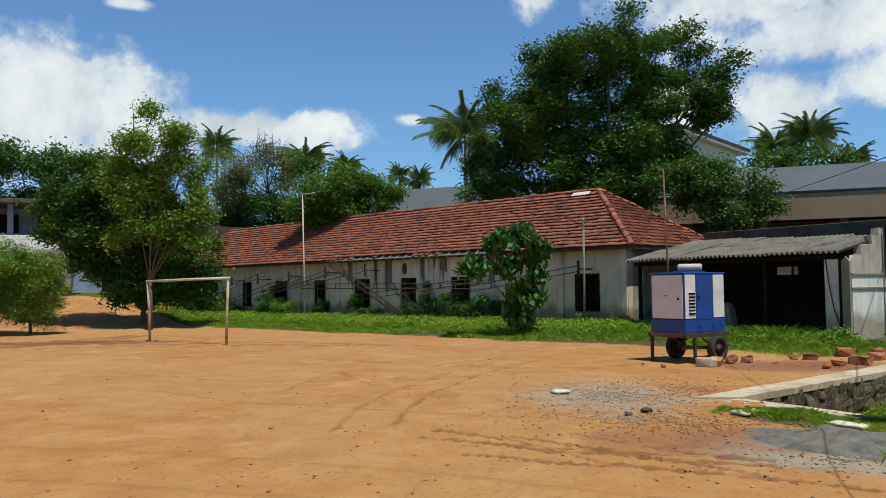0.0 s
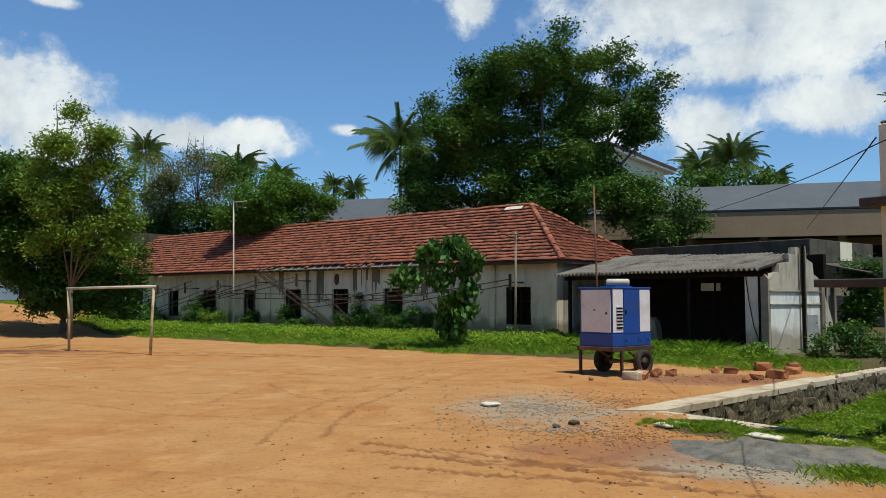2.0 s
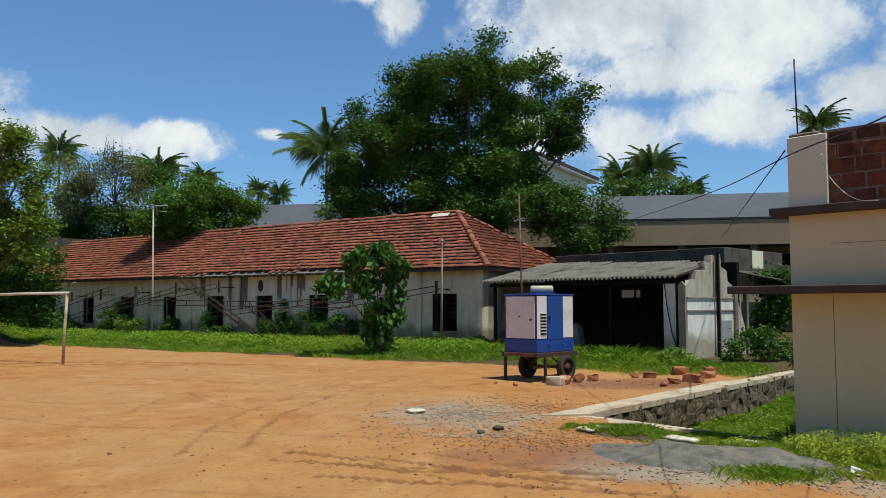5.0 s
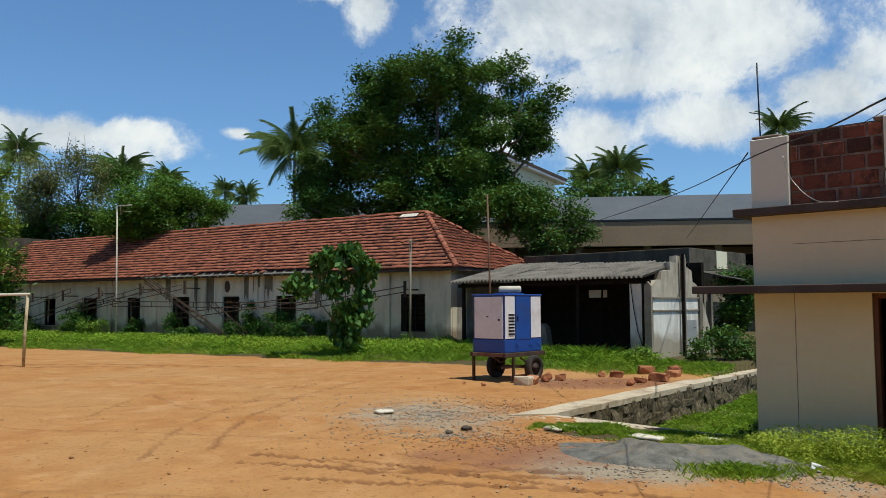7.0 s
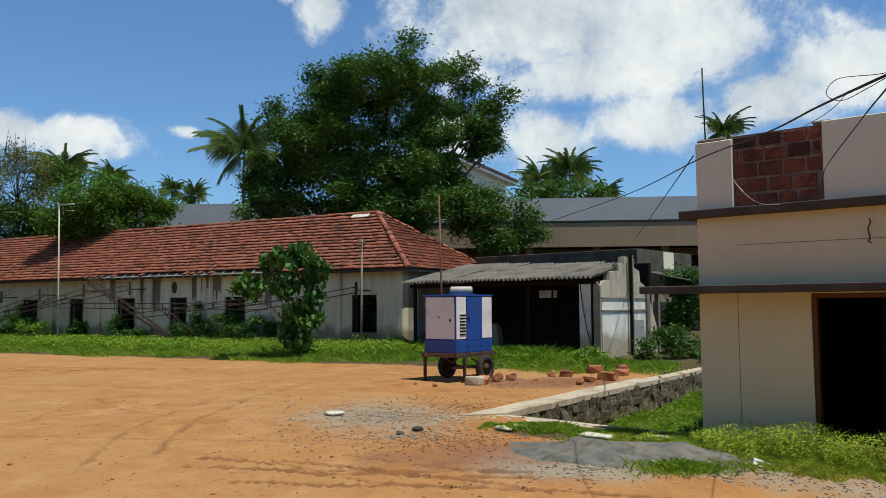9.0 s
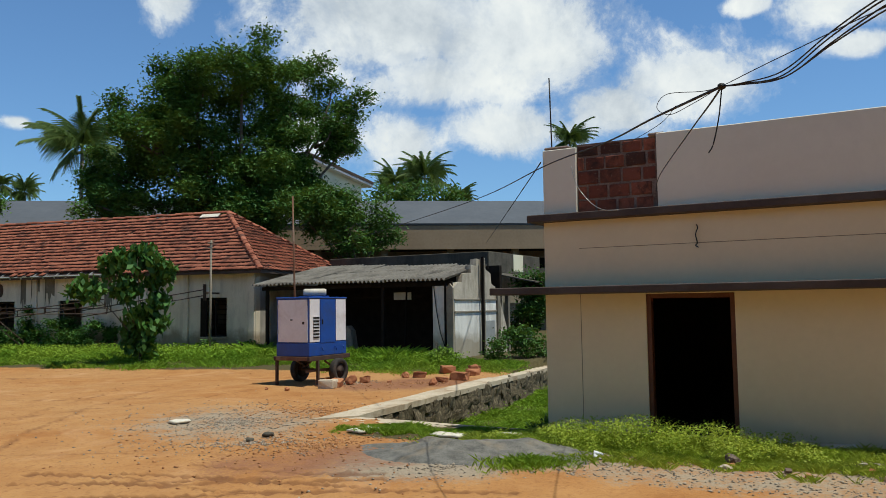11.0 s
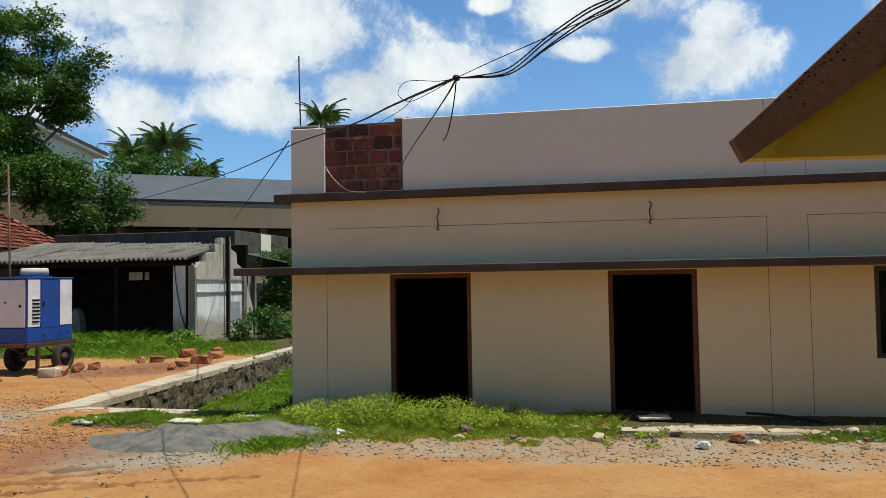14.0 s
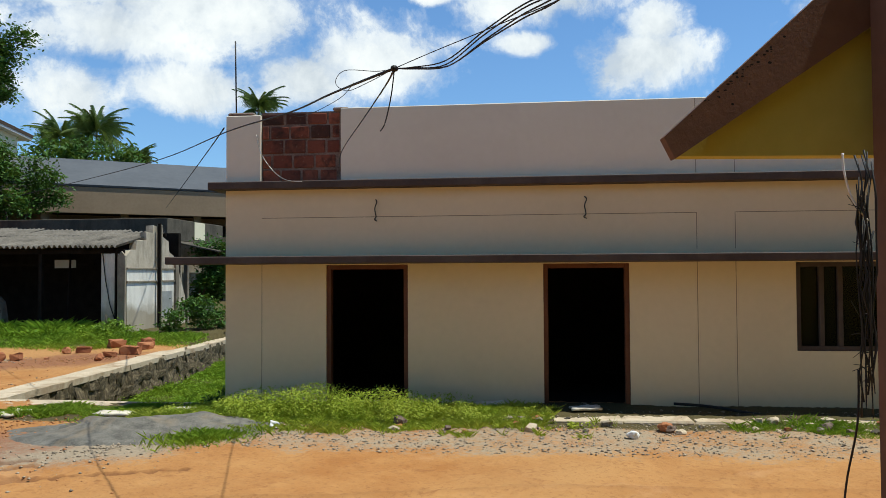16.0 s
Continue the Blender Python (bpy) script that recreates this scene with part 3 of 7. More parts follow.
def main_building():
    top = empty("main_building", MAIN, "long single-storey whitewashed building with a red clay tile hipped roof", "building")
    holes = [(a, b, LOWSILL.get(i, 0.62), 2.22) for i, (a, b) in enumerate(WINDOWS)]
    holed_wall("wall", -LONG, 0, -0.3, EAVE, 0, 0.35, holes, M_lime, top, "stained whitewashed wall with a dirty foot")
    box("wall", (-LONG, DEPTH - 0.35, -0.3, 0, DEPTH, EAVE), M_lime, top)
    box("wall", (-0.35, 0.35, -0.3, 0, DEPTH - 0.35, EAVE), M_limeside, top, label="stained grey end wall, darkened for its shade")
    box("wall", (-LONG, 0.35, -0.3, -LONG + 0.35, DEPTH - 0.35, EAVE), M_lime, top)
    box("floor", (-LONG + 0.35, 0.35, -0.3, -0.35, DEPTH - 0.35, 0.05), M_floor, top)
    box("ceiling", (-LONG + 0.35, 0.35, EAVE - 0.12, -0.35, DEPTH - 0.35, EAVE - 0.04), M_dark, top)
    # pilasters between the bays, proud of the wall
    for x in [-0.32] + [-3.3, -6.6, -11.3, -15.0, -18.9, -22.8, -31.0, -40.8]:
        w = 0.30 if x == -0.32 else 0.26
        box("pilaster", (x - w / 2 + (0.16 if x == -0.32 else 0), -0.09, -0.25, x + w / 2 + (0.16 if x == -0.32 else 0), -0.002, EAVE - 0.02), M_lime, top, 0.02)
    for i, (a, b) in enumerate(WINDOWS):
        lo = LOWSILL.get(i, 0.62)
        win = box("window", (a, 0.10, lo, a + 0.07, 0.20, 2.22), M_black, top)
        box("frame", (b - 0.07, 0.10, lo, b, 0.20, 2.22), M_black, win)
        box("frame", (a + 0.07, 0.10, 2.14, b - 0.07, 0.20, 2.22), M_black, win)
        box("frame", (a + 0.07, 0.10, lo, b - 0.07, 0.20, lo + 0.07), M_black, win)
        if i in (4, 5, 6, 8):
            m = (a + b) / 2
            box("mullion", (m - 0.03, 0.11, lo + 0.07, m + 0.03, 0.19, 2.14), M_black, win)
            for k in range(1, 7):
                z = lo + 0.07 + k * (2.07 - lo) / 7
                box("bar", (a + 0.07, 0.14, z - 0.008, b - 0.07, 0.156, z + 0.008), M_black, win)
        if i == 8:
            box("shutter", (a - 0.02, -0.06, lo, a + 0.28, -0.02, 2.22), M_black, win, 0.005, "dark weathered wooden shutter")
        box("sill", (a - 0.08, -0.07, lo - 0.08, b + 0.08, 0.09, lo - 0.004), M_lime, win, 0.01)
    # damp black stains under the broken eave
    rs = random.Random(17)
    for x in (-17.9, -15.7, -14.6, -12.0, -11.3, -10.5, -8.1, -7.3):
        w, h = rs.uniform(0.25, 0.6), rs.uniform(0.7, 2.0)
        low = [(x - w / 2 + w * k / 7 + rs.uniform(-0.02, 0.02), EAVE - 0.03 - h * rs.uniform(0.45, 1.0)) for k in range(8)]
        prism("damp_stain", [(x - w / 2, EAVE - 0.03)] + low + [(x + w / 2, EAVE - 0.03)], -0.006, -0.003, M_damp, top, "damp dark stain under the broken eave")
    # a round-headed niche over one window
    bm = bmesh.new()
    bmesh.ops.create_circle(bm, cap_ends=True, segments=20, radius=0.24, matrix=Matrix.Translation((-13.35, -0.005, 2.72)) @ Matrix.Rotation(radians(90), 4, "X") @ Matrix.Diagonal((0.75, 1.25, 1, 1)))
    r = bmesh.ops.extrude_face_region(bm, geom=list(bm.faces))
    bmesh.ops.translate(bm, vec=(0, -0.03, 0), verts=[v for v in r["geom"] if isinstance(v, bmesh.types.BMVert)])
    part("vent", bm, M_under, top, "dark oval vent")
    return top


main_top = main_building()


# the roof: an underlay, then tiles course by course
OVER = 0.55
def roof_plane(side):
    """Frame of a slope: origin at its eave's start, local x along the eave, y up the slope, and its eave length and slope length."""
    run = DEPTH / 2 + OVER
    sl = math.hypot(run, RISE)
    tilt = math.degrees(math.atan2(RISE, run))
    if side == "front":
        return pose(-LONG - OVER, -OVER, EAVE, tilt, 0, 0), LONG + 2 * OVER, sl
    if side == "back":
        return pose(OVER, DEPTH + OVER, EAVE, tilt, 0, 180), LONG + 2 * OVER, sl
    if side == "right":
        return pose(OVER, -OVER, EAVE, tilt, 0, 90), DEPTH + 2 * OVER, sl
    return pose(-LONG - OVER, DEPTH + OVER, EAVE, tilt, 0, -90), DEPTH + 2 * OVER, sl


def tile_shape():
    """One ribbed tile: 0.25 wide, 0.37 long, its lower lip thick. Vertices and quads."""
    prof = [(0.0, 0.030), (0.03, 0.012), (0.10, 0.008), (0.14, 0.026), (0.18, 0.008), (0.235, 0.010)]
    vs, fs = [], []
    for y, lift in ((0.0, 0.078), (0.37, 0.004)):
        for x, z in prof:
            vs.append((x, y, z + lift))
    n = len(prof)
    for k in range(n - 1):
        fs.append((k, k + 1, n + k + 1, n + k))
    for x, z in prof:
        vs.append((x, 0.004, z + 0.0))
    for k in range(n - 1):
        fs.append((2 * n + k, 2 * n + k + 1, k + 1, k))
    return np.array(vs), np.array(fs)


def main_roof():
    rng = np.random.default_rng(11)
    tv, tf = tile_shape()
    roof = empty("roof", MAIN, "", "")
    for key in ("label", "category"):
        if key in roof:
            del roof[key]
    roof.parent = main_top
    roof.matrix_world = MAIN
    pieces = []
    allv, allf, base = [], [], 0
    me = bpy.data.meshes.new("tile")
    me.from_pydata([tuple(v) for v in tv], [], [tuple(f) for f in tf])
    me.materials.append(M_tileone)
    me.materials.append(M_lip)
    # lip faces take the dark edge colour, dirt and undercut shade together
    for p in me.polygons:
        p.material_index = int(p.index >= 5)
    for side in ("front", "right", "back", "left"):
        m, length, sl = roof_plane(side)
        rows = int(sl / 0.30)
        run = DEPTH / 2 + OVER
        # underlay
        bm = bmesh.new()
        q = [(0.02, 0.02, -0.03), (length - 0.02, 0.02, -0.03), (length - run, sl - 0.01, -0.03), (run, sl - 0.01, -0.03)]
        top4 = [bm.verts.new(m @ Vector(p)) for p in q]
        low4 = [bm.verts.new(m @ Vector((p[0], p[1], -0.09))) for p in q]
        bm.faces.new(top4)
        bm.faces.new(low4[::-1])
        for k in range(4):
            bm.faces.new((top4[(k + 1) % 4], top4[k], low4[k], low4[(k + 1) % 4]))
        bmesh.ops.remove_doubles(bm, verts=bm.verts, dist=0.001)
        part("underlay", bm, M_under, roof)
        for r in range(rows):
            y = r * 0.30
            x0, x1 = run * y / sl, length - run * y / sl
            n = int((x1 - x0) / 0.235)
            for k in range(n):
                x = x0 + (k + 0.5 * (r % 2) * 0) * 0.235
                fx = x + m.translation.x if side == "front" else 0
                # along the front eave some tiles have slipped off
                if side == "front" and r < 1 and -19.2 < fx < -6.5 and rng.random() < 0.75:
                    continue
                if side == "front" and rng.random() < 0.004:
                    continue
                sag = -0.05 * math.sin(max(0.0, min(1.0, y / sl)) * math.pi) * (1 + 0.5 * math.sin(x * 0.35))
                loc = m @ pose(x + rng.normal(0, 0.006), y + rng.normal(0, 0.012) - 0.03, sag * 0.6 + rng.normal(0, 0.006) + 0.006, rng.normal(0, 1.6), rng.normal(0, 1.6), rng.normal(0, 1.6))
                if side == "right" and len(pieces) < 300 and y < 2.6 and 0.8 < x < 8.5:
                    pieces.append(loc)
                    continue
                R3, T = np.array(loc.to_3x3()), np.array(loc.translation)
                allv.append(tv @ R3.T + T)
                allf.append(tf + base)
                base += len(tv)
    st = sheet("tile_field", np.vstack(allv), np.vstack(allf), M_tile, roof, "rows of weathered red clay tiles, a few slipped")
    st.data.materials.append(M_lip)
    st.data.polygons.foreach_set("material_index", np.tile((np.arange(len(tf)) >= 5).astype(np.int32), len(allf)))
    st["kind"] = "stuff"
    # ridge and hip caps: half-round tiles end to end
    m, length, sl = roof_plane("front")
    run = DEPTH / 2 + OVER
    apex_r, apex_l = Vector((OVER - run, DEPTH / 2, EAVE + RISE)), Vector((-LONG - OVER + run, DEPTH / 2, EAVE + RISE))
    lines = [(apex_l, apex_r), (Vector((OVER, -OVER, EAVE)), apex_r), (Vector((OVER, DEPTH + OVER, EAVE)), apex_r)]
    for a, b in lines:
        d = b - a
        n = int(d.length / 0.36)
        bm = bmesh.new()
        for k in range(n):
            p = a + d * (k / n)
            e = a + d * ((k + 1.12) / n)
            ax = (e - p).normalized()
            sd = ax.cross(Vector((0, 0, 1))).normalized()
            up = sd.cross(ax)
            j = rng.normal(0, 0.012, 2)
            ring = []
            for q, s in ((p, 0.135), (e, 0.115)):
                ring.append([bm.verts.new(q + sd * (math.cos(w) * s + j[0]) + up * (math.sin(w) * s * 0.8 + 0.02 + j[1])) for w in [math.pi * i / 6 for i in range(7)]])
            for i in range(6):
                bm.faces.new((ring[0][i], ring[0][i + 1], ring[1][i + 1], ring[1][i]))
            bm.faces.new(ring[0])
        part("ridge_cap", bm, M_tile, roof)
    # rafters and battens laid bare at the broken eave
    for x in np.arange(-19.0, -6.6, 0.62):
        loc = m @ pose(float(x) - m.translation.x, -0.02, -0.02)
        bm = bx(bmesh.new(), -0.035, -0.05, -0.05, 0.035, 0.36, 0.03)
        bmesh.ops.transform(bm, matrix=loc, verts=bm.verts)
        part("rafter_end", bm, M_steel, roof, "grey weathered rafter end")
    bm = bx(bmesh.new(), -19.3 - m.translation.x, -0.06, 0.0, -6.4 - m.translation.x, 0.0, 0.035)
    bmesh.ops.transform(bm, matrix=m, verts=bm.verts)
    part("batten", bm, M_steel, roof, "grey weathered batten")
    bm = bx(bmesh.new(), -LONG - OVER, -OVER - 0.02, EAVE - 0.12, OVER, -OVER + 0.01, EAVE - 0.0)
    part("eave_board", bm, M_under, roof)
    bm = bx(bmesh.new(), OVER - 0.01, -OVER, EAVE - 0.12, OVER + 0.02, DEPTH + OVER, EAVE)
    part("eave_board", bm, M_under, roof)
    # a slab of white mortar on the ridge
    bm = bmesh.new()
    bx(bm, -0.55, -0.2, 0, 0.45, 0.1, 0.03, 0.012)
    bmesh.ops.transform(bm, matrix=pose(apex_r.x - 0.75, apex_r.y - 0.28, apex_r.z - 0.10, 36, 0, 0), verts=bm.verts)
    part("ridge_patch", bm, M_paper, roof, "white patch of mortar")
    return roof, me, pieces


roof_top, tile_mesh, tile_places = main_roof()

# ---- the new flat-roofed building
AFLOOR = 0.08
DOORS = [(-3.98, -2.70), (-0.64, 0.63)]


def annex():
    top = empty("annex", ANNEX, "new flat-roofed beige building with brown ledges, open doorways and a parapet", "building")
    XL, XR, D = -5.60, 11.0, 7.0
    holes = [(a, b, AFLOOR, 2.19) for a, b in DOORS] + [(3.0, 4.9, 0.90, 2.19)]
    holed_wall("wall", XL, XR, -0.35, 3.37, 0, 0.22, holes, M_beige, top, "beige painted wall with thin grooves")
    box("wall", (XL, 0.22, -0.9, XL + 0.22, D - 0.22, 3.37), M_beige, top)
    box("wall", (XL, D - 0.22, -0.9, XR, D, 3.37), M_beige, top)
    box("wall", (XR - 0.22, 0.22, -0.35, XR, D - 0.22, 3.37), M_beige, top)
    # added inner walls and floor, coloured near black for the rooms' shade
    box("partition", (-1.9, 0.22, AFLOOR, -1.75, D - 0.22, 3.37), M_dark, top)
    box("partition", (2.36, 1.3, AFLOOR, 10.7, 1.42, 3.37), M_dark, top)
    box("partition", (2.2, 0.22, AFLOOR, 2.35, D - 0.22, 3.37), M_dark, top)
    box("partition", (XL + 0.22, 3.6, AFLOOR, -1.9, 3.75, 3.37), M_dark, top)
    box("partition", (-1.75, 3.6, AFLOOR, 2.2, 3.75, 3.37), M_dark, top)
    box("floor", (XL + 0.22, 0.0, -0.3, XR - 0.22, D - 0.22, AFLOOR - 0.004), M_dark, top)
    box("roof_slab", (XL - 0.22, -0.20, 3.374, XR + 0.2, D + 0.2, 3.49), M_brown, top, 0.01, "dark brown projecting roof ledge")
    # parapet, with a gap filled by bare laterite blocks
    box("parapet", (XL, 0.0, 3.494, -5.03, 0.2, 4.56), M_pale, top, 0.012)
    box("parapet", (-3.75, 0.0, 3.494, XR, 0.2, 4.64), M_pale, top, 0.012)
    box("parapet", (XL, 0.2, 3.494, XL + 0.2, D, 4.56), M_pale, top)
    box("parapet", (XL + 0.2, D - 0.2, 3.494, XR, D, 4.56), M_pale, top)
    fill = box("block_infill", (-5.028, 0.05, 3.494, -3.752, 0.19, 4.60), M_mortar, top, label="unplastered mortar bed")
    rng = random.Random(3)
    z = 3.50
    for r, h in enumerate((0.205, 0.225, 0.225, 0.215, 0.20)):
        x = -5.02 - (0.16 if r % 2 else 0.0)
        while x < -3.78:
            w = rng.uniform(0.27, 0.36)
            x0, x1 = max(x, -5.02), min(x + w, -3.765)
            if x1 - x0 > 0.06:
                o = rng.uniform(0.005, 0.035)
                bm = bx(bmesh.new(), x0 + 0.008, 0.012 + o, z + 0.008, x1 - 0.012, 0.06, z + h - 0.014 + rng.uniform(-0.01, 0.01), 0.012)
                part("block", bm, M_later, fill)
            x += w + 0.012
        z += h + 0.006
    # ledge over the doors
    box("canopy", (-6.32, -0.60, 2.205, XR + 0.3, -0.003, 2.32), M_brown, top, 0.012, "dark brown concrete ledge over the doors")
    # grooves cut in the plaster
    def groove(x0, z0, x1, z1):
        box("groove", (min(x0, x1) - 0.004, -0.003, min(z0, z1) - 0.004, max(x0, x1) + 0.004, 0.004, max(z0, z1) + 0.004), M_groove, top)
    groove(-5.01, AFLOOR, -5.01, 2.20)
    for x in (1.61, 2.16):
        groove(x, AFLOOR, x, 2.20)
        groove(x, 2.40, x, 2.93)
        groove(x, 3.50, x, 4.62)
    groove(-5.01, 2.93, 1.60, 2.93)
    groove(2.17, 2.93, XR - 0.1, 2.93)
    # doorways
    for a, b in DOORS:
        d = box("door_frame", (a, 0.03, AFLOOR, a + 0.07, 0.17, 2.19), M_door, top, 0.006, "reddish brown wooden door frame")
        box("jamb", (b - 0.07, 0.03, AFLOOR, b, 0.17, 2.19), M_door, d, 0.006)
        box("head", (a + 0.07, 0.03, 2.12, b - 0.07, 0.17, 2.19), M_door, d, 0.006)
    # window with two glazed leaves
    w = box("window", (3.0, 0.03, 0.90, 3.07, 0.15, 2.19), M_brown, top, 0.006, "brown framed window with dark glass")
    box("frame", (4.83, 0.03, 0.90, 4.90, 0.15, 2.19), M_brown, w, 0.006)
    for x in (3.36, 3.62, 4.24):
        box("frame", (x - 0.035, 0.03, 0.97, x + 0.035, 0.15, 2.12), M_brown, w, 0.006)
    box("frame", (3.07, 0.03, 0.90, 4.83, 0.15, 0.97), M_brown, w, 0.006)
    box("frame", (3.07, 0.03, 2.12, 4.83, 0.15, 2.19), M_brown, w, 0.006)
    for a, b in ((3.07, 3.325), (3.395, 3.585), (3.655, 4.205), (4.275, 4.83)):
        p = box("pane", (a, 0.085, 0.97, b, 0.091, 2.12), M_glass, w)
        p.visible_shadow = False
    for k in range(6):
        z = 1.05 + k * 0.18
        box("bar", (3.07, 0.16, z, 4.83, 0.172, z + 0.012), M_brown, w)
    # plinth apron, broken along its edge
    rng = random.Random(8)
    x = XL + 0.1
    while x < XR:
        w_ = rng.uniform(0.5, 1.3)
        bm = bx(bmesh.new(), x, -(rng.uniform(0.85, 1.15) if x > -2.4 else rng.uniform(0.28, 0.5)), -0.12, x + w_ - 0.015, -0.003, AFLOOR - rng.uniform(0.01, 0.05), 0.02)
        for v in bm.verts:
            v.co += Vector((rng.uniform(-0.03, 0.03), 0, rng.uniform(-0.015, 0.015))) if v.co.y < -0.2 else Vector((0, 0, 0))
        part("apron", bm, M_kerb, top, "broken cement apron")
        x += w_
    return top


annex_top = annex()

# ---- kerb wall round the sunken strip
def kerb_wall():
    top = empty("kerb_wall", ANNEX, "low rubble retaining wall with a pale cement top", "wall", kind="structure")
    # two straight arms with a slanted corner
    def bar(name, pts, z0, z1, mat, jag=0.0, label=""):
        bm = bmesh.new()
        rng = random.Random(4)
        lo = [bm.verts.new((x, y, z0)) for x, y in pts]
        hi = [bm.verts.new((x, y, z1 + rng.uniform(-jag, jag))) for x, y in pts]
        bm.faces.new(hi)
        bm.faces.new(lo[::-1])
        for i in range(len(pts)):
            j = (i + 1) % len(pts)
            bm.faces.new((lo[i], lo[j], hi[j], hi[i]))
        bmesh.ops.recalc_face_normals(bm, faces=bm.faces)
        bmesh.ops.bevel(bm, geom=[e for e in bm.edges if e.calc_length() > 0.1 and len(pts) < 30], offset=0.012, segments=1, affect="EDGES")
        return part(name, bm, mat, top, label)
    n = 70
    def edge(a0, a1, b0, b1, amp, seed):
        rng = random.Random(seed)
        return [(a0 + (a1 - a0) * k / n + rng.uniform(-amp, amp), b0 + (b1 - b0) * k / n) for k in range(n + 1)]
    left = edge(-10.05, -11.55, -0.42, 21.0, 0.018, 1)
    right = edge(-9.50, -10.95, 0.30, 21.0, 0.018, 2)
    bar("coping", left + right[::-1], -0.09, 0.03, M_kerb, 0.008, "pale cement coping, worn")
    bar("core", [(-9.98, -0.30), (-9.56, 0.30), (-11.0, 20.9), (-11.5, 20.9)], -0.95, -0.095, M_stone)
    front = [(a, b) for b, a in [(-0.30, -9.90), (-0.20, -8.5), (-0.14, -7.0), (-0.16, -5.66)]]
    back = [(a, b) for b, a in [(0.30, -5.66), (0.26, -7.0), (0.31, -8.5), (0.305, -9.49)]]
    bar("coping", front + back, -0.14, 0.0, M_kerb, 0.006)
    bar("core", [(-9.5, -0.1), (-5.66, -0.1), (-5.66, 0.22), (-9.5, 0.22)], -0.95, -0.145, M_stone)
    # rubble stones of the face towards the strip
    rng = random.Random(12)
    meshes = []
    for k in range(10):
        bm = bmesh.new()
        bmesh.ops.create_icosphere(bm, subdivisions=2, radius=0.5)
        for v in bm.verts:
            v.co = Vector((max(-0.4, min(0.4, v.co.x)), max(-0.4, min(0.4, v.co.y)), max(-0.4, min(0.4, v.co.z)))) * rng.uniform(0.85, 1.15)
        me = bpy.data.meshes.new("stone")
        bm.to_mesh(me)
        bm.free()
        me.materials.append(M_stone)
        meshes.append(me)
    count = 0
    b = 0.42
    while b < 20 and count < 290:
        s = 0.24 + 0.01 * b
        z = -0.80
        while z < -0.14:
            h = rng.uniform(0.10, 0.24)
            w = s * rng.uniform(0.8, 1.3)
            ob = new("stone", rng.choice(meshes))
            ob.parent = top
            ob.matrix_basis = pose(-9.54 - 0.0700 * (b - 0.3) + rng.uniform(-0.02, 0.03), b + rng.uniform(-0.06, 0.06), min(z + h / 2, -0.22), rng.choice((0, 90, 180, 270)) + rng.uniform(-8, 8), rng.uniform(-15, 15), rng.uniform(-15, 15)) @ Matrix.Diagonal((0.07, w * 1.7, h * 2.0, 1))
            count += 1
            z += h
        b += s
    return top


kerb_wall()

# ---- lean-to shed with a corrugated roof
def corrugated(name, m, width, length, mat, parent, pitch=0.177, amp=0.05, label="", thick=0.007):
    nx = int(width / pitch * 8)
    xs = np.linspace(0, width, nx + 1)
    zs = amp * np.sin(xs / pitch * 2 * math.pi)
    ny = 6
    V, F = [], []
    for layer in (0, -thick):
        for j in range(ny + 1):
            y = length * j / ny
            for x, z in zip(xs, zs):
                V.append(m @ Vector((x, y, z + layer)))
    n1 = nx + 1
    for layer in range(2):
        o = layer * n1 * (ny + 1)
        for j in range(ny):
            for i in range(nx):
                q = (o + j * n1 + i, o + j * n1 + i + 1, o + (j + 1) * n1 + i + 1, o + (j + 1) * n1 + i)
                F.append(q if layer == 0 else q[::-1])
    o = n1 * (ny + 1)
    for i in range(nx):
        F.append((i + 1, i, o + i, o + i + 1))
    return sheet(name, [tuple(v) for v in V], F, mat, parent, label, smooth=True)


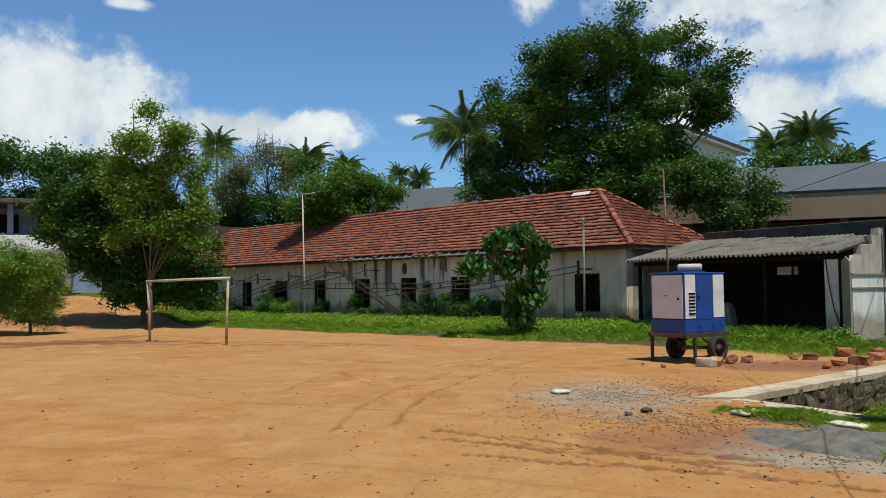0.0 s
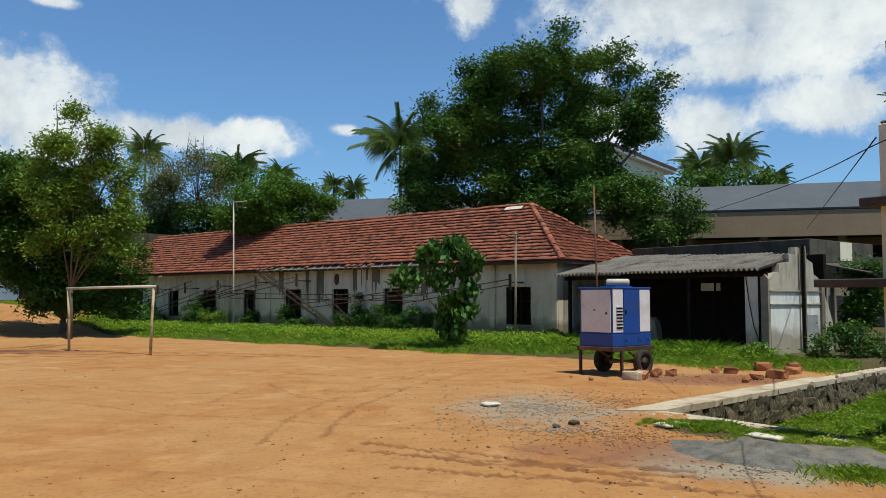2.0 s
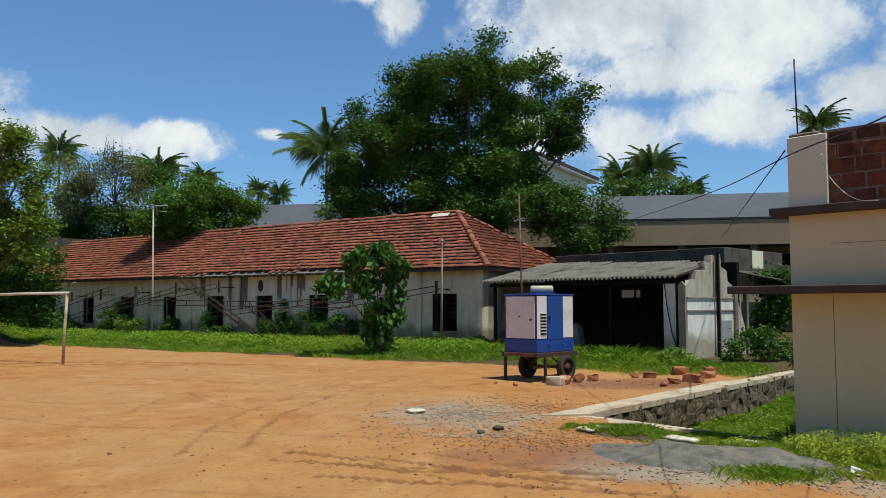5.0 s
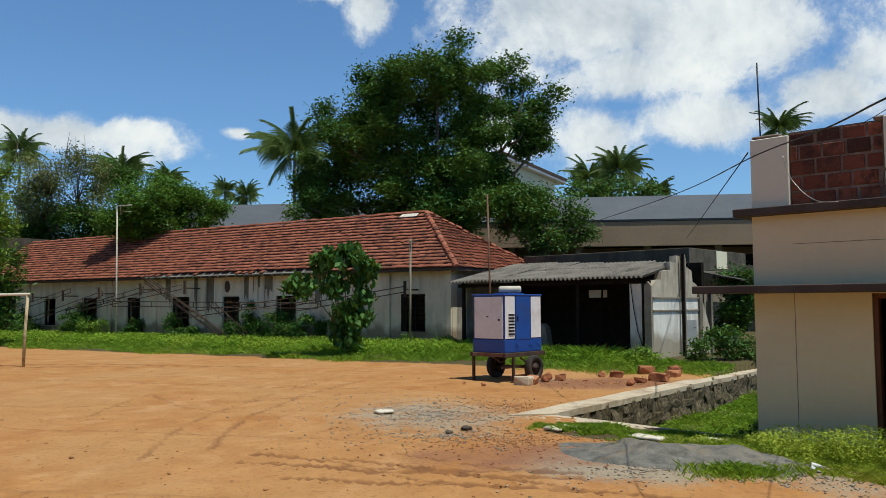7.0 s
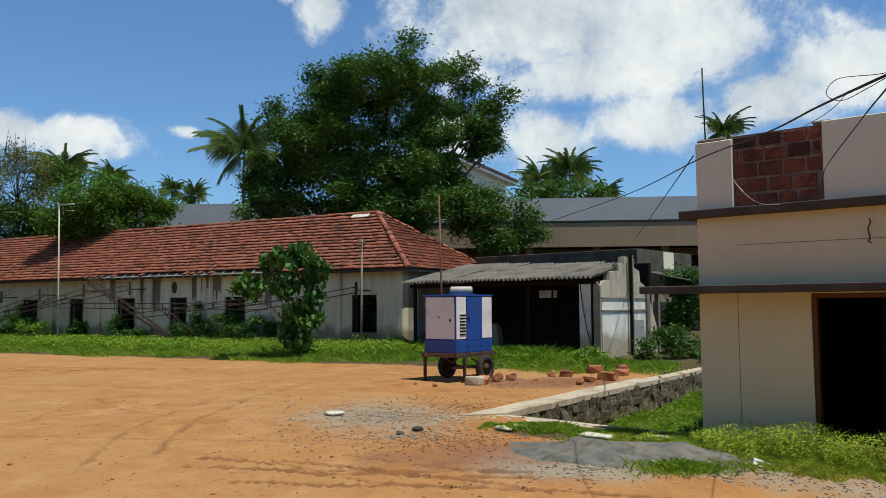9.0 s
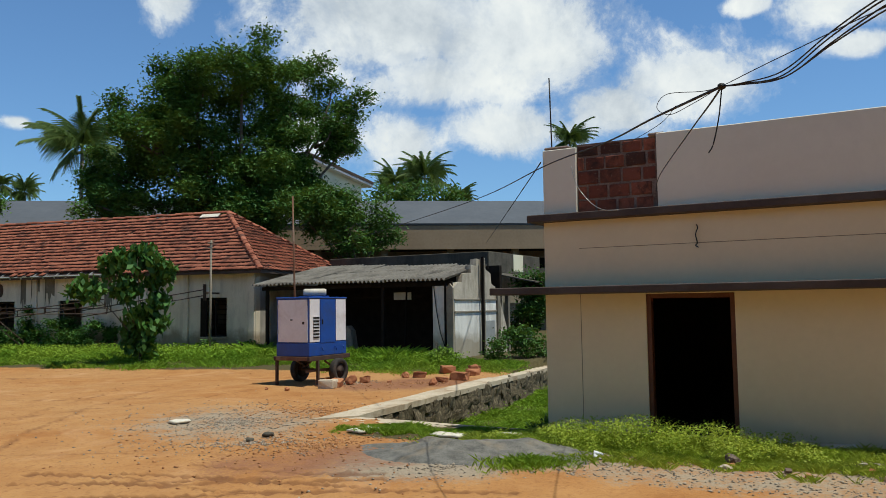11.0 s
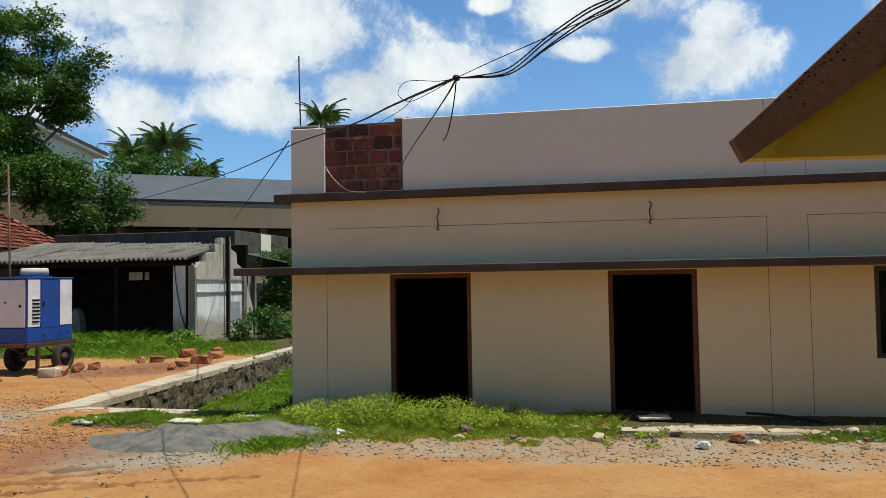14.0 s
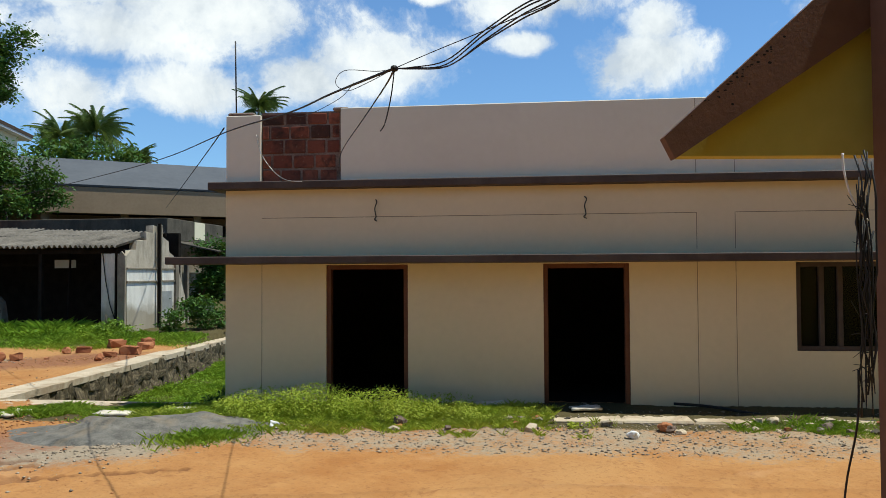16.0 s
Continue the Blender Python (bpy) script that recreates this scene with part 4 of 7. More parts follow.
def shed():
    top = empty("shed", SHED, "derelict open shed with corrugated grey roof and broken whitewashed end wall", "shed")
    W = 8.2
    # roof in three sheets that overlap unevenly
    rnd = random.Random(2)
    for i in range(7):
        x0 = -0.35 + i * 1.215
        for j in range(2):
            tilt = 11.0 + rnd.uniform(-0.7, 0.7)
            m = pose(x0, -0.45 + j * 2.1 + rnd.uniform(-0.06, 0.06), 2.68 + j * 0.41 + rnd.uniform(0, 0.02) + 0.012 * (i % 2), tilt, rnd.uniform(-0.4, 0.4), rnd.uniform(-0.8, 0.8))
            corrugated("roof_sheet", m, 1.26, 2.25 - (0.20 * i if j else 0), M_asb, top)
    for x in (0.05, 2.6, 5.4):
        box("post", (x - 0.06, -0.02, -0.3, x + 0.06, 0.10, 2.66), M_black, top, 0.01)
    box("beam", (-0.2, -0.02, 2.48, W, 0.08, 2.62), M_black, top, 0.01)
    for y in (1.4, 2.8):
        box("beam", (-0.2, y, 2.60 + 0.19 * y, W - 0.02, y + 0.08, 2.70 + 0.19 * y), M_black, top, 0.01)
    # near-black back wall and floor carry the shed's inner shade in their colour
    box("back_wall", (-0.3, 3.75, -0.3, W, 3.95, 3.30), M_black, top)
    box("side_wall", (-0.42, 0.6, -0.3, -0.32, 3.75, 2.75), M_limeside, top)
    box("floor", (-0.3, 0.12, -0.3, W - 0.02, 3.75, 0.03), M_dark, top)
    # inner leftovers: a hanging board, a pale post, a loose sheet
    box("sign_board", (5.0, 1.35, 2.05, 5.75, 1.38, 2.32), M_whitewall, top, 0.004, "small pale board under the beam")
    box("pale_post", (2.35, 0.9, 0.03, 2.53, 1.08, 2.1), M_whitewall, top, 0.01, "white painted post")
    box("lath", (3.0, 1.38, 2.12, 6.4, 1.42, 2.20), M_black, top)
    prism("covered_bundle", [(3.15, 0.03), (3.75, 0.03), (3.70, 0.5), (3.62, 0.95), (3.45, 1.12), (3.30, 0.85), (3.2, 0.45)], 0.55, 0.85, M_rough, top, "pale dusty bundle standing in the shade")
    tubes("leaning_pole", [([(6.0, 0.5, 0.0), (5.6, 1.3, 2.5)], 0.035)], M_black, top)
    # front stub of wall and the broken end wall, topped by ragged steps
    prism("wall_stub", [(7.45, -0.3), (8.02, -0.3), (8.02, 2.35), (7.86, 2.5), (7.72, 2.45), (7.60, 2.55), (7.45, 2.56)], 0.0, 0.22, M_white, top, "peeling whitewashed wall stub")
    bm = bmesh.new()
    outline = [(0.0, -0.4), (4.2, -0.4), (4.2, 1.0), (3.6, 2.0), (3.3, 2.12), (3.25, 2.45), (2.9, 2.6), (2.85, 2.95), (2.45, 3.1), (2.42, 3.42), (1.72, 3.45), (1.7, 3.22), (1.3, 3.2), (1.28, 2.95), (0.7, 2.92), (0.62, 2.62), (0.25, 2.58), (0.0, 2.35)]
    rng = random.Random(6)
    a = [bm.verts.new((8.02, y, z)) for y, z in outline]
    b = [bm.verts.new((8.26, y + rng.uniform(-0.03, 0.03), z + rng.uniform(-0.04, 0.04))) for y, z in outline]
    bm.faces.new(a)
    bm.faces.new(b[::-1])
    for i in range(len(a)):
        j = (i + 1) % len(a)
        bm.faces.new((a[j], a[i], b[i], b[j]))
    bmesh.ops.recalc_face_normals(bm, faces=bm.faces)
    part("end_wall", bm, M_bare, top, "stained bare plaster and whitewashed end wall with a broken stepped top")
    prism("raw_edge", [(8.03, -0.2), (8.27, -0.2), (8.28, 2.4), (8.16, 2.55), (8.03, 2.4)], -0.09, -0.004, M_rough, top, "ragged bare masonry edge")
    # upper raw band, ledges, posts and panels on the end wall
    for z in (1.98, 1.56):
        box("ledge", (8.262, 0.02, z, 8.32, 3.28, z + 0.06), M_rough, top, 0.008)
    lime = [(0.03, -0.3), (3.26, -0.3), (3.25, 1.1), (3.24, 1.985), (0.03, 1.985), (0.05, 1.0)]
    prism("whitewash", lime, 8.262, 8.278, M_white, top, "peeling whitewash on the lower wall").matrix_basis = Matrix(((0, 1, 0, 0), (1, 0, 0, 0), (0, 0, 1, 0), (0, 0, 0, 1)))
    for y, h in ((2.0, 3.5), (3.25, 2.4)):
        box("pilaster", (8.262, y, -0.35, 8.36, y + 0.22, h), M_rough, top, 0.015)
    box("post", (8.37, 1.86, -0.35, 8.45, 1.95, 3.52), M_black, top)
    box("plate", (8.263, 2.35, 0.35, 8.285, 3.1, 1.25), M_steel, top, 0.004, "grey metal hatch on the wall")
    box("post", (8.05, 3.9, -0.35, 8.2, 4.05, 2.3), M_rough, top, 0.01)
    box("post", (8.05, 4.5, -0.35, 8.2, 4.65, 2.3), M_rough, top, 0.01)
    tubes("hanging_cable", [([(7.5, -0.02, 2.5), (7.6, -0.03, 1.7), (7.75, -0.03, 0.9), (7.95, -0.03, 0.35)], 0.015)], M_cable, top)
    box("drain_pipe", (7.93, -0.07, 0.1, 7.99, -0.008, 2.6), M_black, top)
    return top


shed()

# ---- small flat-roofed outbuilding behind the shed
def outbuilding():
    m = pose(14.6, 33.4, 0, 0, 0, -54.97)
    top = empty("outbuilding", m, "small flat-roofed outbuilding with black-stained concrete parapet", "building")
    box("wall", (-4.6, 0.3, -0.3, 3.4, 5.5, 3.5), M_rough, top)
    box("parapet", (-5.0, 0.0, 3.5, 3.7, 5.8, 4.42), M_darkconc, top, 0.02, "algae-black parapet")
    # cream patch puts the sunlit end of the parapet into colour
    box("pale_patch", (3.702, 2.6, 3.62, 3.712, 3.7, 4.40), M_cream, top, label="yellowish patch for the parapet's sunlit end")
    # sloping sheet under the parapet
    bm = bx(bmesh.new(), -0.4, 0, -0.03, 6.0, 2.2, 0.03, 0.01)
    bmesh.ops.transform(bm, matrix=pose(3.9, 5.6, 3.45, -12, 0, -90), verts=bm.verts)
    part("awning", bm, M_darkconc, top, "sloping dark brown awning")
    return top


outbuilding()


# ---- long two-storey block behind everything
def long_block():
    m = pose(-3.7, 56.8, 0, 0, 0, -19.5) @ pose(-4.0, 0, 0)
    top = empty("long_block", m, "long two-storey building with blue-grey metal roof and shaded verandah", "building")
    L = 70.0
    box("wall", (0, 2.4, -0.5, L, 9.0, 7.4), M_tan, top, label="tan wall in the shade of the verandah")
    box("verandah_floor", (0, 0.2, 3.3, L, 2.4, 3.55), M_rough, top)
    box("balcony_wall", (0, 0.1, 3.55, L, 0.22, 4.5), M_tan, top)
    box("eave_board", (-0.3, -0.86, 5.75, L + 0.3, -0.72, 7.33), M_tan, top, 0.02, "broad tan eave board")
    box("ceiling", (0, -0.72, 5.85, L, 2.4, 5.95), M_dark, top)
    prism("roof", [(-0.6, 0), (L + 0.6, 0), (L + 0.6, 0.12), (-0.6, 0.12)], 0, 5.9, M_metalroof, top, "blue-grey metal roof sheet").matrix_basis = pose(0, -0.9, 7.35, 22, 0, 0)
    prism("roof", [(-0.6, 0), (L + 0.6, 0), (L + 0.6, 0.12), (-0.6, 0.12)], 0, 5.9, M_metalroof, top).matrix_basis = pose(L, 10.05, 7.35, 22, 0, 180)
    x = 1.5
    i = 0
    while x < L:
        box("column", (x, 0.0, -0.5, x + 0.45, 0.4, 5.85), M_rough, top)
        # flat black panels: the dark of these openings is painted, not recessed
        w = box("window", (x + 1.6, 2.34, 4.35, x + 3.2, 2.398, 5.35), M_black, top)
        box("frame", (x + 1.52, 2.33, 5.352, x + 3.28, 2.398, 5.43), M_tan, w)
        box("doorway", (x + 1.2, 2.34, 0.0, x + 2.4, 2.398, 2.3), M_black, top)
        x += 4.4
        i += 1
    return top


long_block()


# ---- cream house, far behind the great tree
def cream_house():
    m = pose(23.4, 74.5, 0, 0, 0, 28)
    top = empty("cream_house", m, "tall cream plastered house with a dark-edged sloping roof", "house")
    prism("wall", [(-3.4, 0), (4.6, 0), (4.6, 14.65), (-3.4, 16.2)], 0, 8, M_cream, top)
    prism("roof", [(-3.8, 16.30), (5.6, 14.48), (5.6, 14.68), (-3.8, 16.50)], -0.7, 8.6, M_whitewall, top, "white sloping roof slab")
    prism("roof_edge", [(-3.8, 16.505), (5.65, 14.675), (5.65, 14.97), (-3.8, 16.80)], -0.76, 8.66, M_under, top, "dark weathered roof covering")
    for x, z in ((0.8, 11.4), (3.0, 7.6)):
        w = box("window", (x, -0.06, z, x + 1.3, -0.004, z + 1.4), M_black, top)
        box("sill", (x - 0.1, -0.12, z - 0.1, x + 1.4, -0.004, z - 0.01), M_cream, w)
    return top


cream_house()


# ---- pale blue two-storey house at the end of the lane
def blue_house():
    m = pose(-33.5, 54.0, 1.75, 0, 0, 22)
    top = empty("blue_house", m, "two-storey pale blue house with white balcony and dark verandah", "house")
    box("wall", (-16, 3.0, -0.6, 16, 10, 7.0), M_bluewall, top)
    box("ground_floor", (-16, 0.0, -0.6, 16, 3.0, 0.18), M_floor, top)
    box("balcony_slab", (-16.4, -0.6, 3.0, 6.6, 3.0, 3.25), M_whitewall, top, 0.02)
    bal = box("balcony_wall", (-16.4, -0.6, 3.25, 6.2, -0.42, 4.25), M_whitewall, top, 0.02, "white balcony wall with grey stains")
    box("cap", (4.4, -0.75, 3.25, 6.6, -0.3, 4.4), M_whitewall, bal, 0.02)
    box("roof_slab", (-17, -1.4, 6.45, 6.8, 10.5, 6.75), M_darkconc, top, 0.03, "weathered grey roof slab")
    box("lower_canopy", (-17, -1.5, 2.45, 7.4, -0.6, 2.62), M_rough, top, 0.02)
    for x in (-12, -8.4, -4.8, -1.2, 2.4, 6.0, 9.6, 13.2):
        c = box("column", (x, -0.3, 0.18, x + 0.42, 0.1, 3.0), M_whitewall, top, 0.02)
        box("base", (x - 0.05, -0.36, 0.18, x + 0.47, 0.16, 0.65), M_later, c)
        if x < 5:
            box("upper_column", (x, -0.3, 4.25, x + 0.35, 0.05, 6.45), M_bluewall, top)
    for x in (-10.6, -6.2, -2.2, 1.2, 4.0, 8.2, 11.5):
        # windows and doors as black panels, their inner shade in the colour
        w = box("window", (x, 2.93, 4.6, x + 1.5, 2.998, 6.0), M_black, top)
        box("sill", (x - 0.1, 2.85, 4.48, x + 1.6, 2.998, 4.596), M_whitewall, w)
        box("door", (x + 0.2, 2.93, 0.18, x + 1.3, 2.998, 2.3), M_black, top)
    return top


blue_house()


# ---- low pale blue house glimpsed between the trees
def far_house():
    top = empty("far_house", Matrix.Translation(polar(-16.4, 64.0, 1.2)) @ Matrix.Rotation(radians(14), 4, "Z"), "low pale blue house with a grey roof behind the trees", "house")
    box("wall", (-3.6, 0, -1.2, 3.6, 6, 4.55), M_bluewall, top)
    prism("roof", [(-4.3, 4.5), (4.3, 4.5), (3.9, 5.5), (-3.9, 5.9)], -0.7, 6.5, M_darkconc, top, "weathered dark grey roof")
    for x in (-2.4, 0.9):
        w = box("window", (x, -0.05, 2.6, x + 1.1, -0.004, 3.9), M_black, top)
        box("sill", (x - 0.1, -0.1, 2.5, x + 1.2, -0.004, 2.595), M_whitewall, w)
    return top


far_house()


# ---- the near porch roof with its column
def porch():
    m = pose(0, 0, 0, 0, 0, -48)     # local x across the view, y away from the eye
    top = empty("porch", m, "near porch gable with maroon fascia, mustard soffit and brown column", "porch")
    d = 3.5
    def at(az, el):
        a = radians(az - 48)
        return (d * math.tan(a), 2.05 + d / math.cos(a) * math.tan(radians(el)))
    tip, low = at(63.67, 9.31), at(64.40, 7.80)
    t2, l2 = at(73.48, 17.39), at(76.88, 15.36)
    sl = (t2[1] - tip[1]) / (t2[0] - tip[0])
    s2 = (l2[1] - low[1]) / (l2[0] - low[0])
    XE = 2.8
    up_e, lo_e = (XE, tip[1] + sl * (XE - tip[0])), (XE, low[1] + s2 * (XE - low[0]))
    prism("fascia", [low, lo_e, up_e, tip], d - 0.03, d + 0.04, M_fascia, top, "maroon sloping fascia board with black mould")
    zb = at(76.72, 7.46)[1]
    xb = low[0] + (zb - low[1]) / s2
    prism("gable", [(xb, zb), (XE, zb), (XE, lo_e[1] + 0.02), (xb + 0.02, zb + 0.035)], d + 0.05, d + 0.15, M_yellow, top, "mustard yellow gable panel")
    prism("roof_slab", [(low[0] + 0.20, low[1] + 0.165), (XE, lo_e[1] + 0.04), (XE, up_e[1] - 0.08), (tip[0] + 0.28, tip[1] + 0.165)], d + 0.045, d + 0.3, M_fascia, top, "maroon roof slab")
    cx = d * math.tan(radians(76.70 - 48))
    box("column", (cx - 0.024, d - 0.30, -0.1, cx + 0.31, d - 0.04, lo_e[1]), M_fascia, top, 0.012, "dark brown painted column")
    rng = random.Random(9)
    for k in range(34):
        u = rng.gauss(0.32, 0.13)
        x = tip[0] + 0.07 + u * 0.86
        z = tip[1] + sl * (x - tip[0]) - abs(rng.gauss(0.033, 0.03))
        r = rng.uniform(0.002, 0.006)
        mm = Matrix.Translation((x, d - 0.033, z)) @ Matrix.Rotation(radians(90), 4, "X") @ Matrix.Diagonal((r * rng.uniform(1, 2), r, 1, 1))
        spot = bmesh.new()
        bmesh.ops.create_circle(spot, cap_ends=True, segments=7, radius=1.0, matrix=mm)
        part("mould_spot", spot, M_mould, top, "black mould spot")
    return top, m, cx, d


porch_top, PORCH, porch_cx, porch_d = porch()


# ---- plain unseen wall added behind the eye: darkens window reflections, blocks low sky
bm = bx(bmesh.new(), -14, 0, -0.2, 24, 0.25, 7.2, 0.01)
back_wall = part("wall_south", bm, M_yellow)
back_wall.matrix_world = pose(1.5, -3.2, 0, 0, 0, -24)
tagged(back_wall, "plain mustard wall added unseen behind the eye", "wall", kind="structure")

# ---- generator on its trailer
def generator():
    G = pose(5.75, 20.25, gz(5.9, 20.8), 0, 0, 36.05)
    top = empty("generator_trailer", G, "blue and white diesel generator cabinet on a rusty two-wheel trailer", "generator")
    LX, LY, Z0, Z1, ZM = 1.66, 1.10, 0.78, 2.34, 1.13
    box("lower_casing", (0, 0, Z0, LX, LY, ZM - 0.004), M_bluep, top, 0.012, "blue lower casing")
    box("cabinet", (0.012, 0.012, ZM, LX - 0.012, LY - 0.012, Z1 - 0.05), M_bluep, top, 0.01)
    box("top_cover", (-0.02, -0.02, Z1 - 0.046, LX + 0.02, LY + 0.02, Z1), M_bluep, top, 0.015, "blue lid with a lip")
    # white door on the end, with hinges and latch
    d = box("end_door", (-0.006, 0.06, ZM + 0.02, 0.010, LY - 0.06, Z1 - 0.07), M_whitep, top, 0.006, "white steel door panel")
    for z in (ZM + 0.25, Z1 - 0.3):
        box("hinge", (-0.016, LY - 0.085, z, -0.007, LY - 0.055, z + 0.1), M_steel, d)
    box("latch", (-0.02, 0.16, 1.62, -0.007, 0.22, 1.68), M_black, d, 0.004)
    box("handle_slot", (-0.012, 0.55, 1.72, -0.007, 0.62, 1.75), M_black, d)
    # side: louvred panel, blue door, white panel
    p = box("louvre_panel", (0.02, -0.006, ZM + 0.02, 0.44, 0.010, Z1 - 0.06), M_whitep, top, 0.006, "white louvred panel")
    for k in range(7):
        z = ZM + 0.12 + k * 0.085
        bm = bx(bmesh.new(), 0.16, -0.028, z, 0.40, -0.007, z + 0.045, 0.006)
        part("louvre", bm, M_black, p)
        bm = bx(bmesh.new(), 0.15, -0.034, z + 0.047, 0.41, -0.007, z + 0.062)
        part("hood", bm, M_whitep, p)
    b = box("side_door", (0.47, -0.010, ZM - 0.02, 1.14, 0.010, Z1 - 0.06), M_bluep, top, 0.008, "blue steel door")
    box("handle", (0.52, -0.035, 1.62, 0.56, -0.012, 1.74), M_black, b, 0.005)
    box("side_panel", (1.17, -0.006, ZM + 0.02, LX - 0.03, 0.010, Z1 - 0.06), M_whitep, top, 0.006, "white side panel")
    for x in (0.5, 1.1, 1.45):
        tubes("lifting_hook", [([(x, -0.01, 1.0), (x, -0.05, 0.99), (x + 0.03, -0.05, 0.90)], 0.014)], M_bluep, top, sides=6)
    # exhaust silencer on a raised plinth
    box("exhaust_plinth", (0.62, 0.35, Z1, 1.35, 0.85, Z1 + 0.035), M_bluep, top, 0.01)
    tubes("silencer", [([(0.80, 0.82, Z1 + 0.135), (0.82, 0.79, Z1 + 0.135), (1.16, 0.36, Z1 + 0.135), (1.18, 0.33, Z1 + 0.135)], [0.07, 0.10, 0.10, 0.07])], M_paleiron, top, "dull steel exhaust silencer", sides=16)
    # chassis
    ch = box("chassis", (-0.06, -0.05, 0.66, LX + 0.10, 0.03, 0.775), M_darkiron, top, 0.008, "rusty channel-steel frame")
    box("rail", (-0.06, LY - 0.03, 0.66, LX + 0.10, LY + 0.05, 0.775), M_darkiron, ch, 0.008)
    for x in (-0.06, 0.8, LX + 0.02):
        box("cross_member", (x, 0.03, 0.67, x + 0.08, LY - 0.03, 0.77), M_rust, ch, 0.006)
    box("deck", (-0.02, 0.03, 0.771, LX, LY - 0.03, 0.779), M_rust, ch)
    for x, y in ((-0.03, LY - 0.02), (0.30, -0.02)):
        lg = box("leg", (x, y - 0.035, 0.02, x + 0.07, y + 0.035, 0.66), M_darkiron, top, 0.006)
        box("foot", (x - 0.04, y - 0.07, 0.0, x + 0.11, y + 0.07, 0.02), M_rust, lg)
    tubes("axle", [([(1.15, -0.1, 0.34), (1.15, LY + 0.12, 0.34)], 0.035)], M_rust, top)
    box("tie_bar", (0.0, 0.08, 0.36, 1.12, 0.13, 0.42), M_rust, top)
    for y in (0.06, LY - 0.06):
        tubes("leaf_spring", [([(0.75, y, 0.62), (1.15, y, 0.42), (1.55, y, 0.62)], 0.03)], M_rust, top)
    for y, s in ((-0.10, -1), (LY + 0.12, 1)):
        prof = [(0.20, 0.075), (0.28, 0.095), (0.325, 0.085), (0.34, 0.05), (0.34, -0.05), (0.325, -0.085), (0.28, -0.095), (0.20, -0.075)]
        bm = bmesh.new()
        rings = []
        for i in range(28):
            w = 2 * math.pi * i / 28
            rings.append([bm.verts.new((1.15 + r * math.cos(w), y + o, 0.34 + r * math.sin(w))) for r, o in prof])
        for i in range(28):
            for k in range(len(prof)):
                j = (k + 1) % len(prof)
                bm.faces.new((rings[i][k], rings[i][j], rings[(i + 1) % 28][j], rings[(i + 1) % 28][k]))
        bmesh.ops.recalc_face_normals(bm, faces=bm.faces)
        wh = part("wheel", bm, M_rubber, top, "muddy black tyre on a brown rim", smooth=True)
        tubes("rim", [([(1.15, y - 0.05, 0.34), (1.15, y - 0.02, 0.34), (1.15, y + 0.02, 0.34), (1.15, y + 0.05, 0.34)], [0.205, 0.13, 0.13, 0.205])], M_darkiron, wh, "brown rusty rim", sides=24)
        tubes("hub", [([(1.15, y - 0.06, 0.34), (1.15, y + 0.06, 0.34)], 0.05)], M_darkiron, wh)
    return top


generator()


# ---- goal
def goal():
    a, b = Vector((-8.58, 29.45, 0)), Vector((-12.59, 32.31, 0))
    top = empty("football_goal", Matrix.Translation((a + b) / 2), "plain pale-painted bamboo and iron football goal", "goal")
    o = (a + b) / 2
    za, zb = gz(a.x, a.y), gz(b.x, b.y)
    tubes("post", [([a - o + Vector((0, 0, za)), a - o + Vector((0.02, 0, 1.2)), a - o + Vector((0.07, 0, 2.43))], [0.055, 0.05, 0.05])], M_bamboo, top)
    tubes("post", [([b - o + Vector((0.05, 0, zb)), b - o + Vector((0.02, 0, 1.2)), b - o + Vector((-0.05, 0, 2.40))], [0.055, 0.05, 0.05])], M_bamboo, top)
    tubes("crossbar", [([b - o + Vector((-0.11, 0.04, 2.42)), Vector((0, 0, 2.455)), a - o + Vector((0.13, -0.04, 2.47))], [0.05, 0.05, 0.05])], M_paleiron, top)
    return top


goal()


# ---- old steel roof trusses stacked along the front
def truss(x0, z0, x1, z1, y, gap=0.26, name="steel_truss"):
    """A light lattice girder between two points in the plane in front of the wall."""
    d = Vector((x1 - x0, 0, z1 - z0))
    n = d.normalized()
    up = Vector((-n.z, 0, n.x))
    o = Vector((x0, y, z0))
    top = empty(name, MAIN @ Matrix.Translation(o), "rusty light steel roof truss leaning along the wall", "truss", "stacked steel trusses")
    tubes("chord", [([(0, 0, 0), tuple(d)], 0.022)], M_darkiron, top, sides=6)
    tubes("chord", [([tuple(up * gap), tuple(d + up * gap * 0.9)], 0.022)], M_darkiron, top, sides=6)
    k = max(3, int(d.length / 1.5))
    for i in range(k + 1):
        p = d * (i / k)
        tubes("strut", [([tuple(p), tuple(p + up * gap * 0.95)], 0.02)], M_darkiron, top, sides=5)
    return top


TRUSSES = [(-33.2, 1.0, -25.1, 2.55, -1.0), (-29.8, 0.6, -21.9, 2.35, -1.15), (-25.6, 1.25, -18.7, 2.55, -0.9), (-25.1, 1.3, -15.2, 2.6, -1.3),
           (-15.7, 1.1, -6.4, 2.0, -1.2), (-7.8, 1.5, -1.72, 2.30, -1.0), (-20.6, 1.75, -6.1, 1.62, -1.45), (-37.9, 2.1, -32.5, 0.7, -0.8),
           (-18.0, 3.15, -12.1, 0.3, -1.5), (-17.6, 2.95, -11.6, 0.15, -1.7), (-13.0, 1.85, -10.5, 0.3, -1.5)]
for q in TRUSSES:
    truss(*q)
